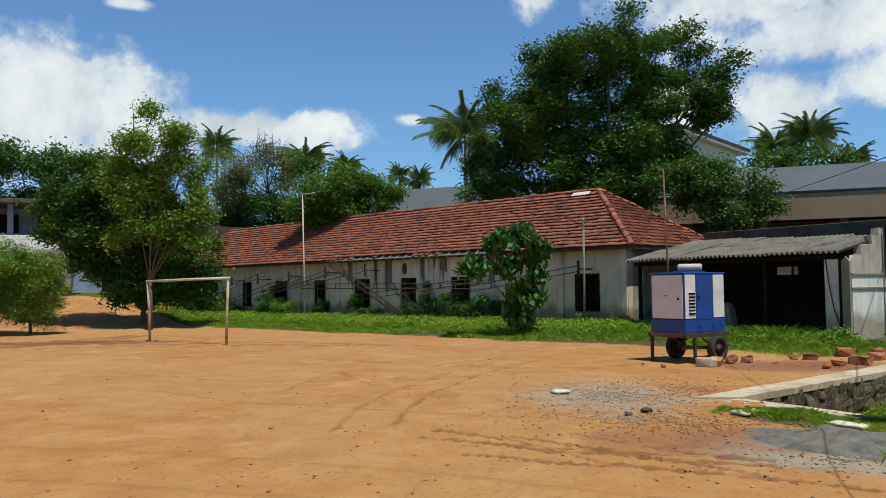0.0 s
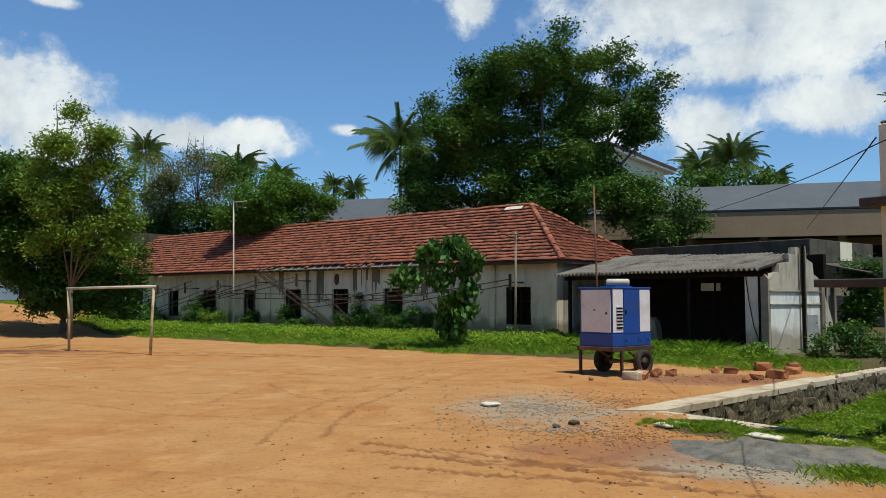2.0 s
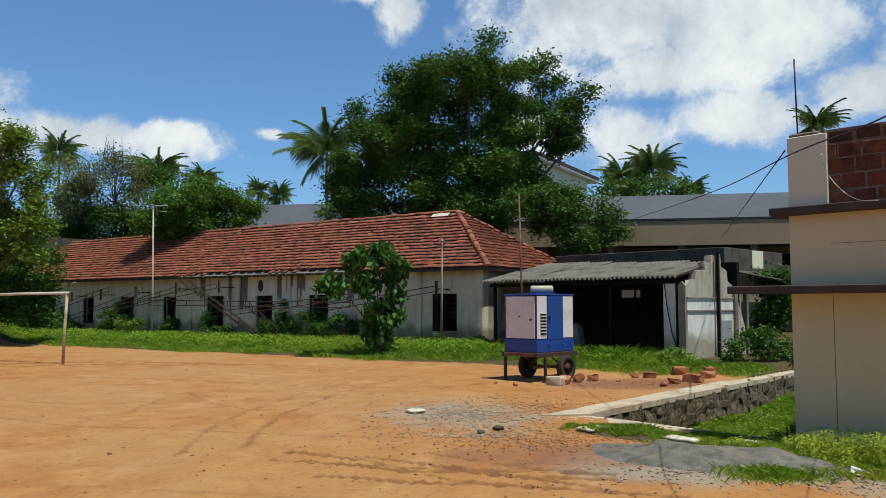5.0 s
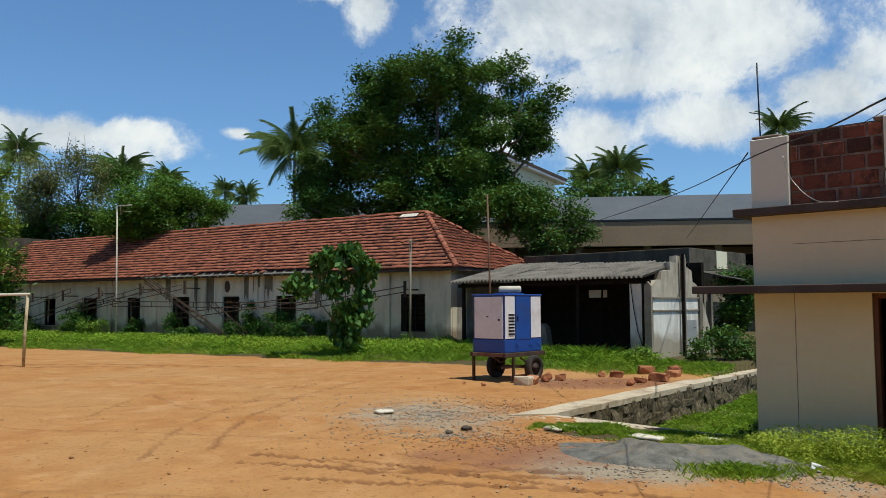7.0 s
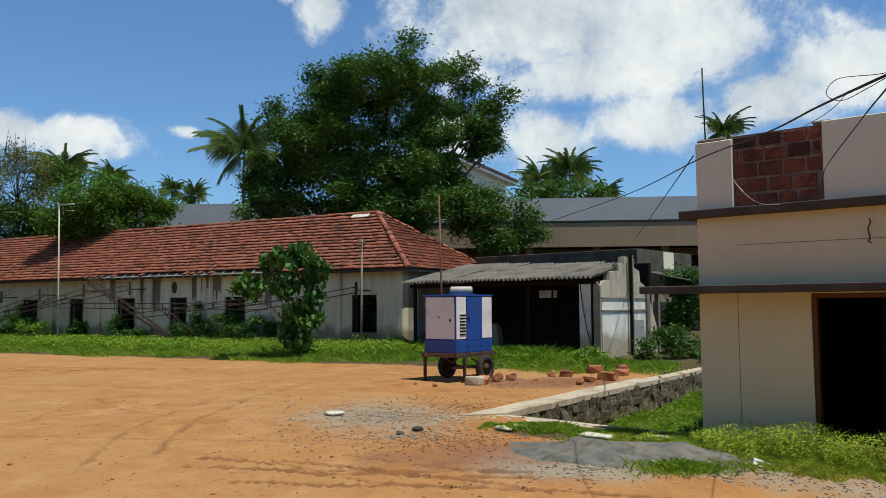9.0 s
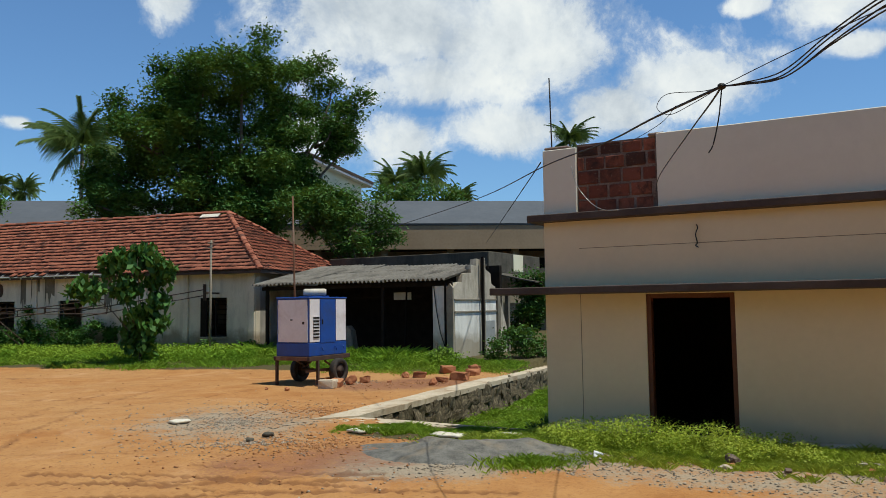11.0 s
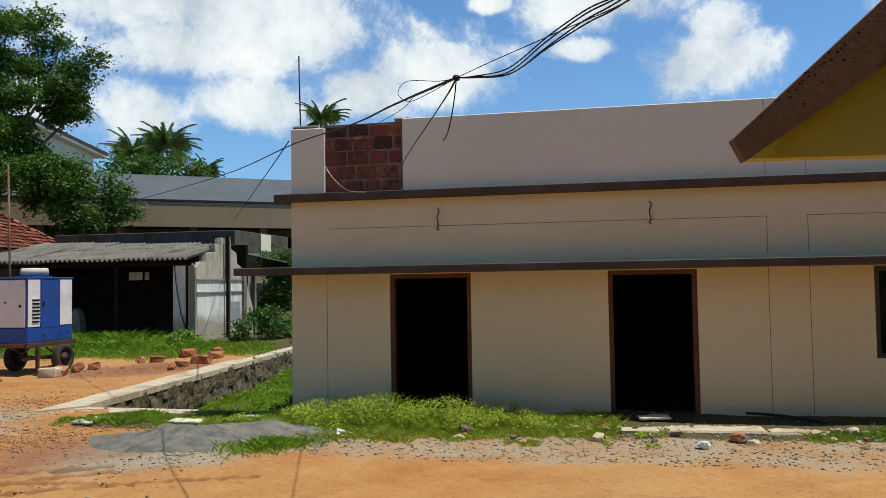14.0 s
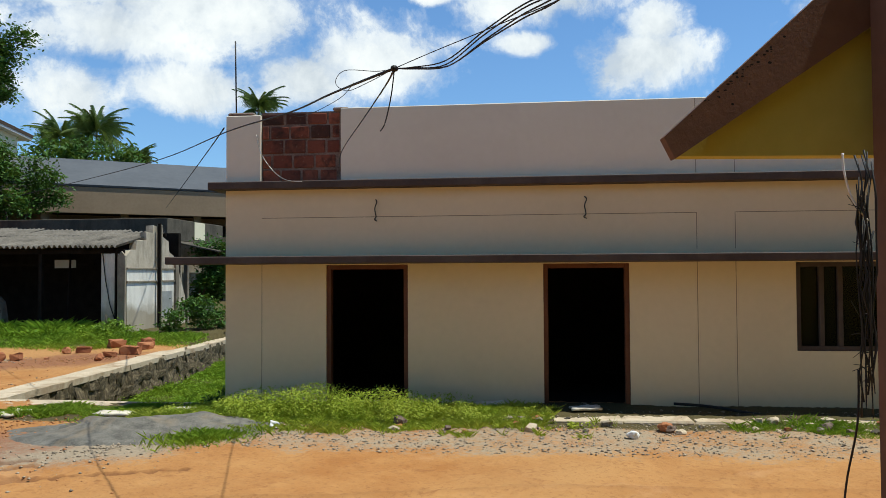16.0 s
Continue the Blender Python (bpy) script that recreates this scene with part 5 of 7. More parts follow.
for i, (x, z) in enumerate([(-28.96, 2.3), (-25.9, 2.35), (-22.5, 2.45), (-18.9, 2.62), (-15.4, 2.66), (-1.72, 2.4)]):
    top = empty("wall_bracket", MAIN @ Matrix.Translation((x, -0.98, z)), "short rusty upright bracket carrying the trusses", "bracket", "truss brackets")
    box("post", (-0.045, -0.045, -0.30, 0.045, 0.045, 0.35), M_darkiron, top)
    box("arm", (-0.03, 0.035, -0.03, 0.03, 0.97, 0.03), M_darkiron, top)


# ---- poles and masts
def pole(name, base, top_at, r, mat, label, category, arms=()):
    o = Vector(base)
    t = empty(name, Matrix.Translation(o), label, category)
    d = Vector(top_at) - o
    tubes("mast", [([(0, 0, 0), tuple(d * 0.5), tuple(d)], [r, r * 0.9, r * 0.75])], mat, t)
    for p, q, rr in arms:
        tubes("arm", [([tuple(d + Vector(p)), tuple(d + Vector(q))], rr)], mat, t, sides=6)
    return t


def on_main(x, y, z):
    return MAIN @ Vector((x, y, z))


R_ = MAIN.to_3x3()
pole("lamp_pole", on_main(-20.5, -1.25, -0.3), on_main(-20.9, -1.1, 7.25), 0.05, M_paleiron, "thin weathered iron pole with a bent cross arm", "pole",
     [((0, 0, 0), tuple(R_ @ Vector((1.25, 0, -0.05))), 0.03), (tuple(R_ @ Vector((0.3, 0, -0.04))), tuple(R_ @ Vector((0.35, 0, -0.55))), 0.018), (tuple(R_ @ Vector((0.3, 0, -0.3))), tuple(R_ @ Vector((1.2, 0, -0.4))), 0.018)])
pole("lamp_pole", on_main(-36.4, -1.3, -0.3), on_main(-36.7, -1.2, 7.0), 0.05, M_paleiron, "thin pale iron pole beside the leafy tree", "pole", [((0, 0, 0), tuple(R_ @ Vector((0.7, 0, 0.0))), 0.03)])
pole("wire_pole", on_main(-1.42, -1.05, -0.3), on_main(-1.38, -1.05, 4.5), 0.055, M_rough, "weathered grey post with wire clamps near the wall", "pole", [(tuple(R_ @ Vector((-0.12, -0.06, -0.12))), tuple(R_ @ Vector((0.12, -0.06, -0.12))), 0.03), (tuple(R_ @ Vector((-0.1, -0.06, -0.3))), tuple(R_ @ Vector((0.1, -0.06, -0.3))), 0.025)])
mp = polar(14.97, 27.6, 0)
pole("aerial_mast", (mp.x, mp.y, gz(mp.x, mp.y)), (mp.x - 0.12, mp.y, 2.05 + 27.6 * math.tan(radians(7.95))), 0.04, M_rust, "slim rust-brown aerial mast in front of the shed", "mast")


# ---- loose bricks, stones and sacks
def lump(name, x, y, size, mat, label, category, seed, group="", flat=0.7, sink=0.25, square=False):
    rng = random.Random(seed)
    bm = bmesh.new()
    if square:
        bx(bm, -size * 0.6, -size * 0.4, 0, size * 0.6, size * 0.4, size * 0.55, size * 0.06)
        for v in bm.verts:
            v.co += Vector([rng.uniform(-0.11, 0.11) * size for _ in range(3)])
    else:
        bmesh.ops.create_icosphere(bm, subdivisions=2, radius=size * 0.5)
        for v in bm.verts:
            n = noise.noise(v.co * (2.2 / size) + Vector((seed, 0, 0)))
            v.co *= 1 + 0.5 * n
            v.co.z *= flat
        zl = min(v.co.z for v in bm.verts)
        for v in bm.verts:
            v.co.z -= zl + size * sink * 0.3
    ob = part(name, bm, mat)
    ob.matrix_world = pose(x, y, gz(x, y), rng.uniform(-12, 12), rng.uniform(-12, 12), rng.uniform(0, 360))
    return tagged(ob, label, category, group)


BRICKS = [(6.31, 19.83, 0.42, 1), (6.97, 20.46, 0.40, 0), (7.51, 20.83, 0.34, 0), (6.42, 21.0, 0.35, 0), (6.1, 20.5, 0.26, 0), (6.6, 20.9, 0.3, 0),
          (9.25, 21.1, 0.34, 0), (8.9, 21.3, 0.28, 0), (10.3, 21.4, 0.42, 1), (9.87, 19.76, 0.46, 0), (10.86, 20.71, 0.44, 0), (10.6, 20.4, 0.36, 0), (9.2, 19.5, 0.30, 0),
          (8.58, 18.7, 0.30, 0), (11.1, 21.2, 0.35, 0), (10.0, 20.3, 0.3, 0), (5.0, 19.6, 0.16, 0), (4.6, 20.1, 0.12, 0), (8.0, 20.3, 0.12, 0)]
for i, (x, y, s, sq) in enumerate(BRICKS):
    lump("laterite_brick", x, y, s * 0.82, M_loose, "broken red laterite building block lying on the soil", "brick", 40 + i, "loose laterite blocks", 0.8, 0.2, bool(sq) or i % 3 != 1)
lump("concrete_lump", 6.1, 19.7, 0.36, M_kerb, "grey cement block lying by the trailer", "block", 71, "", 0.6, 0.2, True)
lump("dark_stone", 2.95, 12.85, 0.20, M_darkconc, "dark grey stone lying in the gravel", "stone", 72, "loose stones", 0.5, 0.3)
lump("dark_stone", 2.6, 12.6, 0.13, M_darkconc, "small dark grey stone in the gravel", "stone", 73, "loose stones", 0.5, 0.3)


def sack(x, y, w, d, seed, label="crumpled white cement sack lying on the ground", mat=None, turn=0.0):
    rng = random.Random(seed)
    n = 9
    V, F = [], []
    for layer in (1, 0):
        for j in range(n):
            for i in range(n):
                u, v = i / (n - 1) - 0.5, j / (n - 1) - 0.5
                r = 0.8 + 0.25 * noise.noise(Vector((u * 2.2 + seed, v * 2.2, 0)))
                h = 0.006 + 0.030 * abs(noise.noise(Vector((u * 4 + seed, v * 4, 1.7)))) + 0.006 * (1 - 4 * max(u * u, v * v))
                V.append((u * w * r, v * d * r, (h + 0.012) if layer else -0.01))
    for j in range(n - 1):
        for i in range(n - 1):
            F.append((j * n + i, j * n + i + 1, (j + 1) * n + i + 1, (j + 1) * n + i))
            o = n * n
            F.append((o + j * n + i, o + (j + 1) * n + i, o + (j + 1) * n + i + 1, o + j * n + i + 1))
    rim = [i for i in range(n)] + [j * n + n - 1 for j in range(1, n)] + [(n - 1) * n + i for i in range(n - 2, -1, -1)] + [j * n for j in range(n - 2, 0, -1)]
    for k in range(len(rim)):
        a, b = rim[k], rim[(k + 1) % len(rim)]
        F.append((b, a, a + n * n, b + n * n))
    ob = sheet("cement_sack", V, F, mat or M_paper, smooth=True)
    ob.matrix_world = pose(x, y, gz(x, y) + 0.03, 0, 0, turn)
    return tagged(ob, label, "sack", "scattered sacks")


sack(5.44, 11.35, 0.66, 0.36, 1, turn=-55)
sack(6.24, 10.78, 0.48, 0.30, 2, turn=-30)
sack(4.49, 12.6, 0.60, 0.45, 3, turn=20)
sack(9.19, 7.33, 0.55, 0.30, 4, "torn white cement sack on the apron", turn=-50)
sack(9.75, 6.05, 0.50, 0.28, 5, "dirty flattened sack on the rubble", turn=-40)
sack(1.9, 15.2, 0.42, 0.3, 6, "flattened pale sack in the gravel", turn=10)
lump("plastic_bag", 8.86, 4.83, 0.15, M_whitewall, "small crumpled white plastic bag on gravel", "bag", 90)
lump("plaster_chunk", 6.34, 8.72, 0.16, M_whitewall, "small white chunk of plaster on gravel", "chunk", 91, "", 0.7, 0.2, True)
rr = random.Random(31)
for i in range(46):
    p = ANNEX @ Vector((rr.uniform(-0.9, 4.6) if i < 34 else rr.uniform(-3.2, 0.0), rr.uniform(-1.75, -0.95), 0))
    size = rr.choice((0.07, 0.09, 0.11, 0.15, 0.20))
    lump("rubble_piece", p.x, p.y, size, rr.choice((M_kerb, M_kerb, M_loose, M_mortar, M_darkconc, M_rough)), "broken piece of masonry by the apron", "rubble", 100 + i, "rubble by the apron", rr.uniform(0.45, 0.8), 0.25, i % 3 == 0)


# ---- heap of quarry dust, with gravel and clods scattered about
def heap(name, cx, cy, rx, ry, h, turn, mat, label, seed):
    n = 64
    u, v = np.meshgrid(np.linspace(-1.15, 1.15, n), np.linspace(-1.15, 1.15, n))
    r = np.hypot(u, v)
    prof = 1 - smooth01(0.18, 1.02, r + 0.22 * np.sin(2.3 * np.arctan2(v, u) + seed))
    nz = np.array([[noise.noise(Vector((a * 2.3 + seed, b * 2.3, 0))) + 0.4 * noise.noise(Vector((a * 7 + seed, b * 7, 3))) for a, b in zip(ra, rb)] for ra, rb in zip(u, v)])
    z = h * prof * (1 + 0.75 * nz) - 0.04 * smooth01(0.9, 1.1, r)
    c, s = math.cos(radians(turn)), math.sin(radians(turn))
    X, Y = cx + c * u * rx - s * v * ry, cy + s * u * rx + c * v * ry
    Z = ground_z(X, Y) + z
    i, j = np.meshgrid(np.arange(n - 1), np.arange(n - 1), indexing="ij")
    F = np.stack([i * n + j, i * n + j + 1, (i + 1) * n + j + 1, (i + 1) * n + j], -1).reshape(-1, 4)
    return tagged(sheet(name, np.stack([X.ravel(), Y.ravel(), Z.ravel()], 1), F, mat, smooth=True), label, "heap")


heap("sand_mound", 5.15, 9.95, 1.85, 1.0, 0.15, -50, M_sand, "low dark grey mound of quarry dust", 3)


def scatter(name, pts, smin, smax, mat, label, seed, category="gravel"):
    """Many small angular chips on the ground as one mass."""
    rng = np.random.default_rng(seed)
    n = len(pts)
    unit = np.array([(1, 0, 0), (-1, 0, 0), (0, 1, 0), (0, -1, 0), (0, 0, 1), (0, 0, -0.6)], dtype=float)
    tri = np.array([(0, 2, 4), (2, 1, 4), (1, 3, 4), (3, 0, 4), (2, 0, 5), (1, 2, 5), (3, 1, 5), (0, 3, 5)])
    s = smin + (smax - smin) * rng.random(n) ** 3
    jit = 1 + 0.35 * rng.normal(0, 1, (n, 6, 1)).clip(-1.5, 1.5)
    w = rng.uniform(0, 2 * math.pi, n)
    V = unit[None] * jit * s[:, None, None] * np.array([1, 0.8, 0.6])
    c, q = np.cos(w)[:, None], np.sin(w)[:, None]
    V = np.stack([V[..., 0] * c - V[..., 1] * q, V[..., 0] * q + V[..., 1] * c, V[..., 2]], -1)
    z = ground_z(pts[:, 0], pts[:, 1])
    V = V + np.stack([pts[:, 0], pts[:, 1], z + s * 0.15], -1)[:, None]
    F = (tri[None] + 6 * np.arange(n)[:, None, None]).reshape(-1, 3)
    return tagged(sheet(name, V.reshape(-1, 3), F, mat), label, category, kind="stuff")


rng = np.random.default_rng(21)
def disc(n, cx, cy, rx, ry):
    a, r = rng.uniform(0, 2 * math.pi, n), np.abs(rng.normal(0, 0.55, n))
    return np.stack([cx + rx * r * np.cos(a), cy + ry * r * np.sin(a)], 1)


def band(n, a0, a1, b0, b1):
    a, b = rng.uniform(a0, a1, n), rng.uniform(b0, b1, n)
    m = np.array(ANNEX)
    return np.stack([m[0, 0] * a + m[0, 1] * b + m[0, 3], m[1, 0] * a + m[1, 1] * b + m[1, 3]], 1)


scatter("gravel", np.vstack([disc(5200, 2.8, 14.9, 2.4, 3.0), disc(1500, 2.6, 12.4, 2.2, 1.2), band(9000, -6.5, 8, -2.9, -1.1), band(1500, -3, 8, -1.5, -0.4), disc(700, 7.0, 20.9, 1.0, 0.7), disc(900, 4.4, 9.2, 1.6, 1.0)]), 0.004, 0.030, M_gravel, "scattered grey gravel chips", 1)
yx, yd = rng.uniform(-28, 30, 1500), 7 + 27 * rng.random(1500) ** 1.1
scatter("soil_clods", np.vstack([np.stack([yd * np.sin(np.radians(yx)), yd * np.cos(np.radians(yx))], 1), disc(900, 8.4, 19.6, 2.2, 1.5), disc(1800, 3.4, 11.8, 2.4, 1.8), disc(900, 4.6, 15.6, 1.6, 2.2)]), 0.005, 0.035, M_clod, "scattered red soil clods", 2, "soil")


# ---- overhead cables, aerial rod and fittings on the new building
def cable(name, pts, r, label, sides=6, mat=None, group="overhead cables"):
    """A cable through points, smoothed between them."""
    P = [Vector(p) for p in pts]
    out = []
    for i in range(len(P) - 1):
        p0, p1, p2, p3 = P[max(i - 1, 0)], P[i], P[i + 1], P[min(i + 2, len(P) - 1)]
        for k in range(6):
            t = k / 6
            out.append(0.5 * ((2 * p1) + (p2 - p0) * t + (2 * p0 - 5 * p1 + 4 * p2 - p3) * t * t + (3 * p1 - p0 - 3 * p2 + p3) * t ** 3))
    out.append(P[-1])
    ob = tubes(name, [(out, r)], mat or M_cable, sides=sides)
    return tagged(ob, label, "cable", group)


def drawn(p, k):
    """A point drawn in towards the eye to the share k of its way."""
    return Vector((0, 0, EYE)).lerp(Vector(p), k)


NEAR = 0.43
JN = drawn((5.76, 5.84, 4.19), NEAR)
MAINLINE = [(3.4, 1.6, 3.72), (4.19, 2.73, 3.83), (4.53, 3.3, 3.91), (4.91, 3.95, 3.95), (5.39, 4.78, 3.97), (5.61, 5.42, 4.09), (5.76, 5.84, 4.19)]
for i in range(4):
    off = [Vector((0.012 * math.sin(i * 2.1 + k), 0.012 * math.cos(i * 1.7 + k * 1.3), (0.015 * math.sin(i * 1.3 + k * 0.9) + 0.03 * (1.5 - i) * math.sin(k / 6 * math.pi)))) for k in range(7)]
    cable("overhead_cable", [drawn(Vector(p) + o, NEAR) for p, o in zip(MAINLINE[:-1], off)] + [JN], 0.0026, "black overhead cable of a sagging bundle")
cable("thin_wire", [drawn(p, NEAR) for p in ((3.2, 1.3, 3.66), (4.07, 2.54, 3.76), (4.96, 3.88, 4.03), (5.43, 5.02, 4.13))] + [JN], 0.0018, "thin black overhead wire")
LONGLINE = [(6.0, 6.58, 4.23), (6.28, 7.52, 4.26), (6.49, 8.63, 4.22), (6.77, 10.51, 4.24), (7.34, 13.65, 4.18), (7.95, 18.35, 4.23), (8.69, 24.5, 4.34), (9.01, 29.66, 4.44), (9.4, 34.5, 4.9)]
cable("long_cable", [JN] + [drawn(p, min(1.0, 0.45 + 0.06 * k * (1 + 0.12 * k))) for k, p in enumerate(LONGLINE)], 0.0065, "long grey cable running to the old roof")
cable("loop_cable", [JN] + [drawn(p, NEAR) for p in ((5.9, 6.4, 4.16), (6.12, 7.0, 4.20), (6.2, 7.3, 4.36), (6.0, 6.9, 4.40), (5.85, 6.2, 4.24))] + [JN], 0.0018, "loose black wire loop")
cable("loop_cable", [drawn(p, 0.46) for p in ((6.05, 6.8, 4.25), (6.25, 7.3, 4.17), (6.45, 8.2, 4.12), (6.5, 8.6, 4.20))], 0.0018, "loose black wire loop")
cable("drop_cable", [JN, drawn((6.11, 6.33, 4.16), 0.53), drawn((6.78, 7.35, 4.10), 0.7), drawn((7.58, 8.78, 3.85), 0.9), drawn((8.02, 9.36, 3.72), 0.985)], 0.0055, "black cable dropping to the parapet")
cable("hanging_end", [JN] + [drawn(p, NEAR) for p in ((5.73, 5.86, 3.9), (5.69, 5.91, 3.62), (5.65, 5.94, 3.53))], 0.003, "cut cable end hanging free")
cable("stay_wire", [(6.9, 10.8, 4.35), (10.34, 17.12, 4.87), (19.47, 34.94, 5.63), (25.0, 45.6, 6.2)], 0.012, "thin wire running to the far building")
ball = bmesh.new()
bmesh.ops.create_icosphere(ball, subdivisions=2, radius=0.015, matrix=Matrix.Translation(JN) @ Matrix.Diagonal((1.4, 1, 1, 1)))
tagged(part("cable_joint", ball, M_cable), "taped black cable joint where the bundle parts", "joint")


def on_annex(x, y, z):
    return ANNEX @ Vector((x, y, z))


cable("loose_wire", [on_annex(-5.1, -0.02, 4.25), on_annex(-5.02, -0.03, 3.95), on_annex(-4.8, -0.08, 3.66), on_annex(-4.55, -0.215, 3.50), on_annex(-4.3, -0.215, 3.47)], 0.005, "thin pale wire hanging down the parapet", mat=M_steel)
for x in (-3.2, -0.02):
    cable("conduit_stub", [on_annex(x, 0.01, 3.20), on_annex(x + 0.03, -0.05, 3.15), on_annex(x, -0.06, 3.05), on_annex(x + 0.02, -0.06, 2.93), on_annex(x - 0.01, -0.03, 2.89), on_annex(x + 0.03, -0.04, 2.86)], 0.009, "short black wire tail sticking out of the wall", group="wire tails")
rod = empty("aerial_rod", ANNEX @ Matrix.Translation((-5.47, 0.1, 4.56)), "thin steel rod standing on the parapet corner", "rod")
tubes("rod", [([(0, 0, 0), (-0.01, 0, 0.6), (-0.02, 0, 1.22)], 0.012)], M_cable, rod)
box("mortar_foot", (-0.11, -0.09, 0.0, 0.32, 0.09, 0.05), M_mortar, rod, 0.02, "rough mortar foot")
stub = ANNEX @ Matrix.Translation((-3.86, 0.1, 4.60))
e = empty("parapet_stub", stub, "broken grey end of mortar on the parapet", "mortar")
box("lump", (-0.02, -0.09, -0.005, 0.24, 0.09, 0.055), M_mortar, e, 0.02)


# ---- dry creeper and hoses beside the porch column
vr = random.Random(14)
HANG = 0.66
cr = empty("dry_creeper", Matrix.Translation((4.86 * HANG, 1.19 * HANG, 0.0)), "dry black creeper roots hanging beside the column", "creeper")
for k in range(18):
    x, y = vr.uniform(-0.014, 0.02), vr.uniform(-0.022, 0.025)
    z0, z1 = vr.uniform(2.15, 2.505), vr.uniform(1.50, 1.95)
    pts = [(x + vr.uniform(-0.008, 0.008), y + vr.uniform(-0.014, 0.014), z0 + (z1 - z0) * i / 7) for i in range(8)]
    tubes("root", [(pts, [0.0015 + 0.003 * vr.random() for _ in pts])], M_cable, cr, sides=5)
for k in range(14):
    z = vr.uniform(1.62, 2.35)
    d = Vector((-0.25, 0.9, 0)).normalized() * vr.uniform(0.02, 0.06)
    tubes("twig", [([(0, 0, z), tuple(d * 0.5 + Vector((0, 0, z + vr.uniform(-0.03, 0.03)))), tuple(d + Vector((0, 0, z + vr.uniform(-0.06, 0.06))))], [0.002, 0.0015, 0.001])], M_cable, cr, sides=4)
cable("hanging_hose", [drawn(p, HANG) for p in ((4.845, 1.24, 1.5), (4.84, 1.25, 1.2), (4.82, 1.31, 0.85), (4.80, 1.33, 0.5))] + [(3.17, 0.87, 0.6), (3.18, 0.86, gz(3.18, 0.86) + 0.01)], 0.004, "thin black hose hanging to the ground", group="hoses")
cable("white_hose", [drawn(p, HANG) for p in ((4.85, 1.30, 2.72), (4.845, 1.29, 2.6), (4.85, 1.25, 2.45), (4.87, 1.18, 2.33))], 0.004, "white plastic hose hanging under the gable", mat=M_whitewall, group="hoses")
cable("black_pipe", [on_annex(1.2, -0.25, 0.16), on_annex(1.7, -0.35, 0.14), on_annex(2.4, -0.55, 0.06), on_annex(3.2, -0.75, 0.04), on_annex(4.0, -0.8, 0.04)], 0.022, "black plastic pipe lying along the apron", group="hoses")
SIDE = [(18.8, 5.6, 3.3, 2.4), (15.6, 6.4, 2.8, 2.2), (20.6, 4.9, 1.9, 1.7), (17.2, 7.2, 2.4, 2.0)]
LANE = [(-21.14, 10.3, 2.36, 2.34), (-19.55, 7.5, 2.4, 2.89), (-22.27, 5.89, 2.68, 3.23), (-18.43, 4.42, 1.31, 2.34)]
LANEDARK = [(-25.42, 6.92, 2.11, 1.93), (-25.91, 3.93, 1.96, 2.15), (-23.88, 8.1, 1.68, 1.42), (-24.36, 2.08, 1.55, 1.88)]
FARLEFT = [(-29.08, 8.37, 1.99, 1.61), (-26.95, 7.95, 1.73, 1.28), (-31.58, 8.03, 1.83, 1.57), (-24.74, 8.06, 1.38, 1.11)]
BUSH = [(-29.78, 0.27, 2.26, 2.36), (-27.95, -1.03, 1.36, 1.45), (-29.29, -1.53, 2.53, 1.0)]
DRY = [(-15.2, 8.4, 1.86, 2.04), (-13.17, 7.85, 1.77, 2.7), (-15.59, 6.42, 2.31, 1.77)]
ROUND = [(-8.47, 6.68, 2.67, 2.02), (-5.95, 6.68, 2.2, 1.87), (-7.24, 7.7, 1.83, 1.29), (-10.08, 5.67, 2.2, 1.61)]
BACK = [(-18.4, 3.6, 2.6, 2.0), (-14.8, 2.9, 3.2, 1.8), (-11.07, 7.87, 1.52, 1.8), (-13.65, 5.25, 3.52, 1.28), (-10.09, 4.87, 3.2, 1.13), (-16.35, 5.62, 1.91, 1.57)]
SMALL = [(4.37, 3.5, 1.87, 0.98), (5.85, 2.45, 1.05, 1.14), (2.61, 3.12, 0.82, 0.82), (1.2, 1.42, 1.23, 0.82), (4.73, 0.84, 1.38, 1.63), (4.69, -1.59, 1.37, 1.7), (3.52, 1.47, 0.89, 0.9), (5.39, -0.99, 0.97, 1.38)]
SHRUBA = [(29.2, -3.22, 0.63, 1.0), (28.7, -3.92, 0.59, 0.54)]
SHRUBB = [(31.03, -2.81, 1.3, 1.29), (32.1, -3.29, 1.07, 1.13)]
SHRUBC = [(25.55, -3.58, 0.76, 0.62), (24.66, -3.9, 0.69, 0.39)]
SHADE = [(31.82, -0.26, 0.93, 1.83), (31.33, 1.47, 0.87, 0.85)]
PALMBUSH = [(23.64, 7.96, 2.04, 0.81), (21.2, 7.76, 1.06, 0.75), (25.64, 7.55, 1.32, 0.51)]
PALMS = [
    (-16.74, 9.84, 1.38),
    (-10.66, 8.88, 1.76),
    (-3.89, 8.01, 0.99),
    (-2.41, 7.68, 1.07),
    (0.9, 10.6, 2.8),
    (24.36, 9.37, 1.95),
    (22.22, 8.81, 1.6),
    (26.88, 7.7, 1.22),
    (34.91, 11.61, 1.61),
    (-7.64, 8.66, 1.14),
    (23.13, 8.0, 1.03),
]


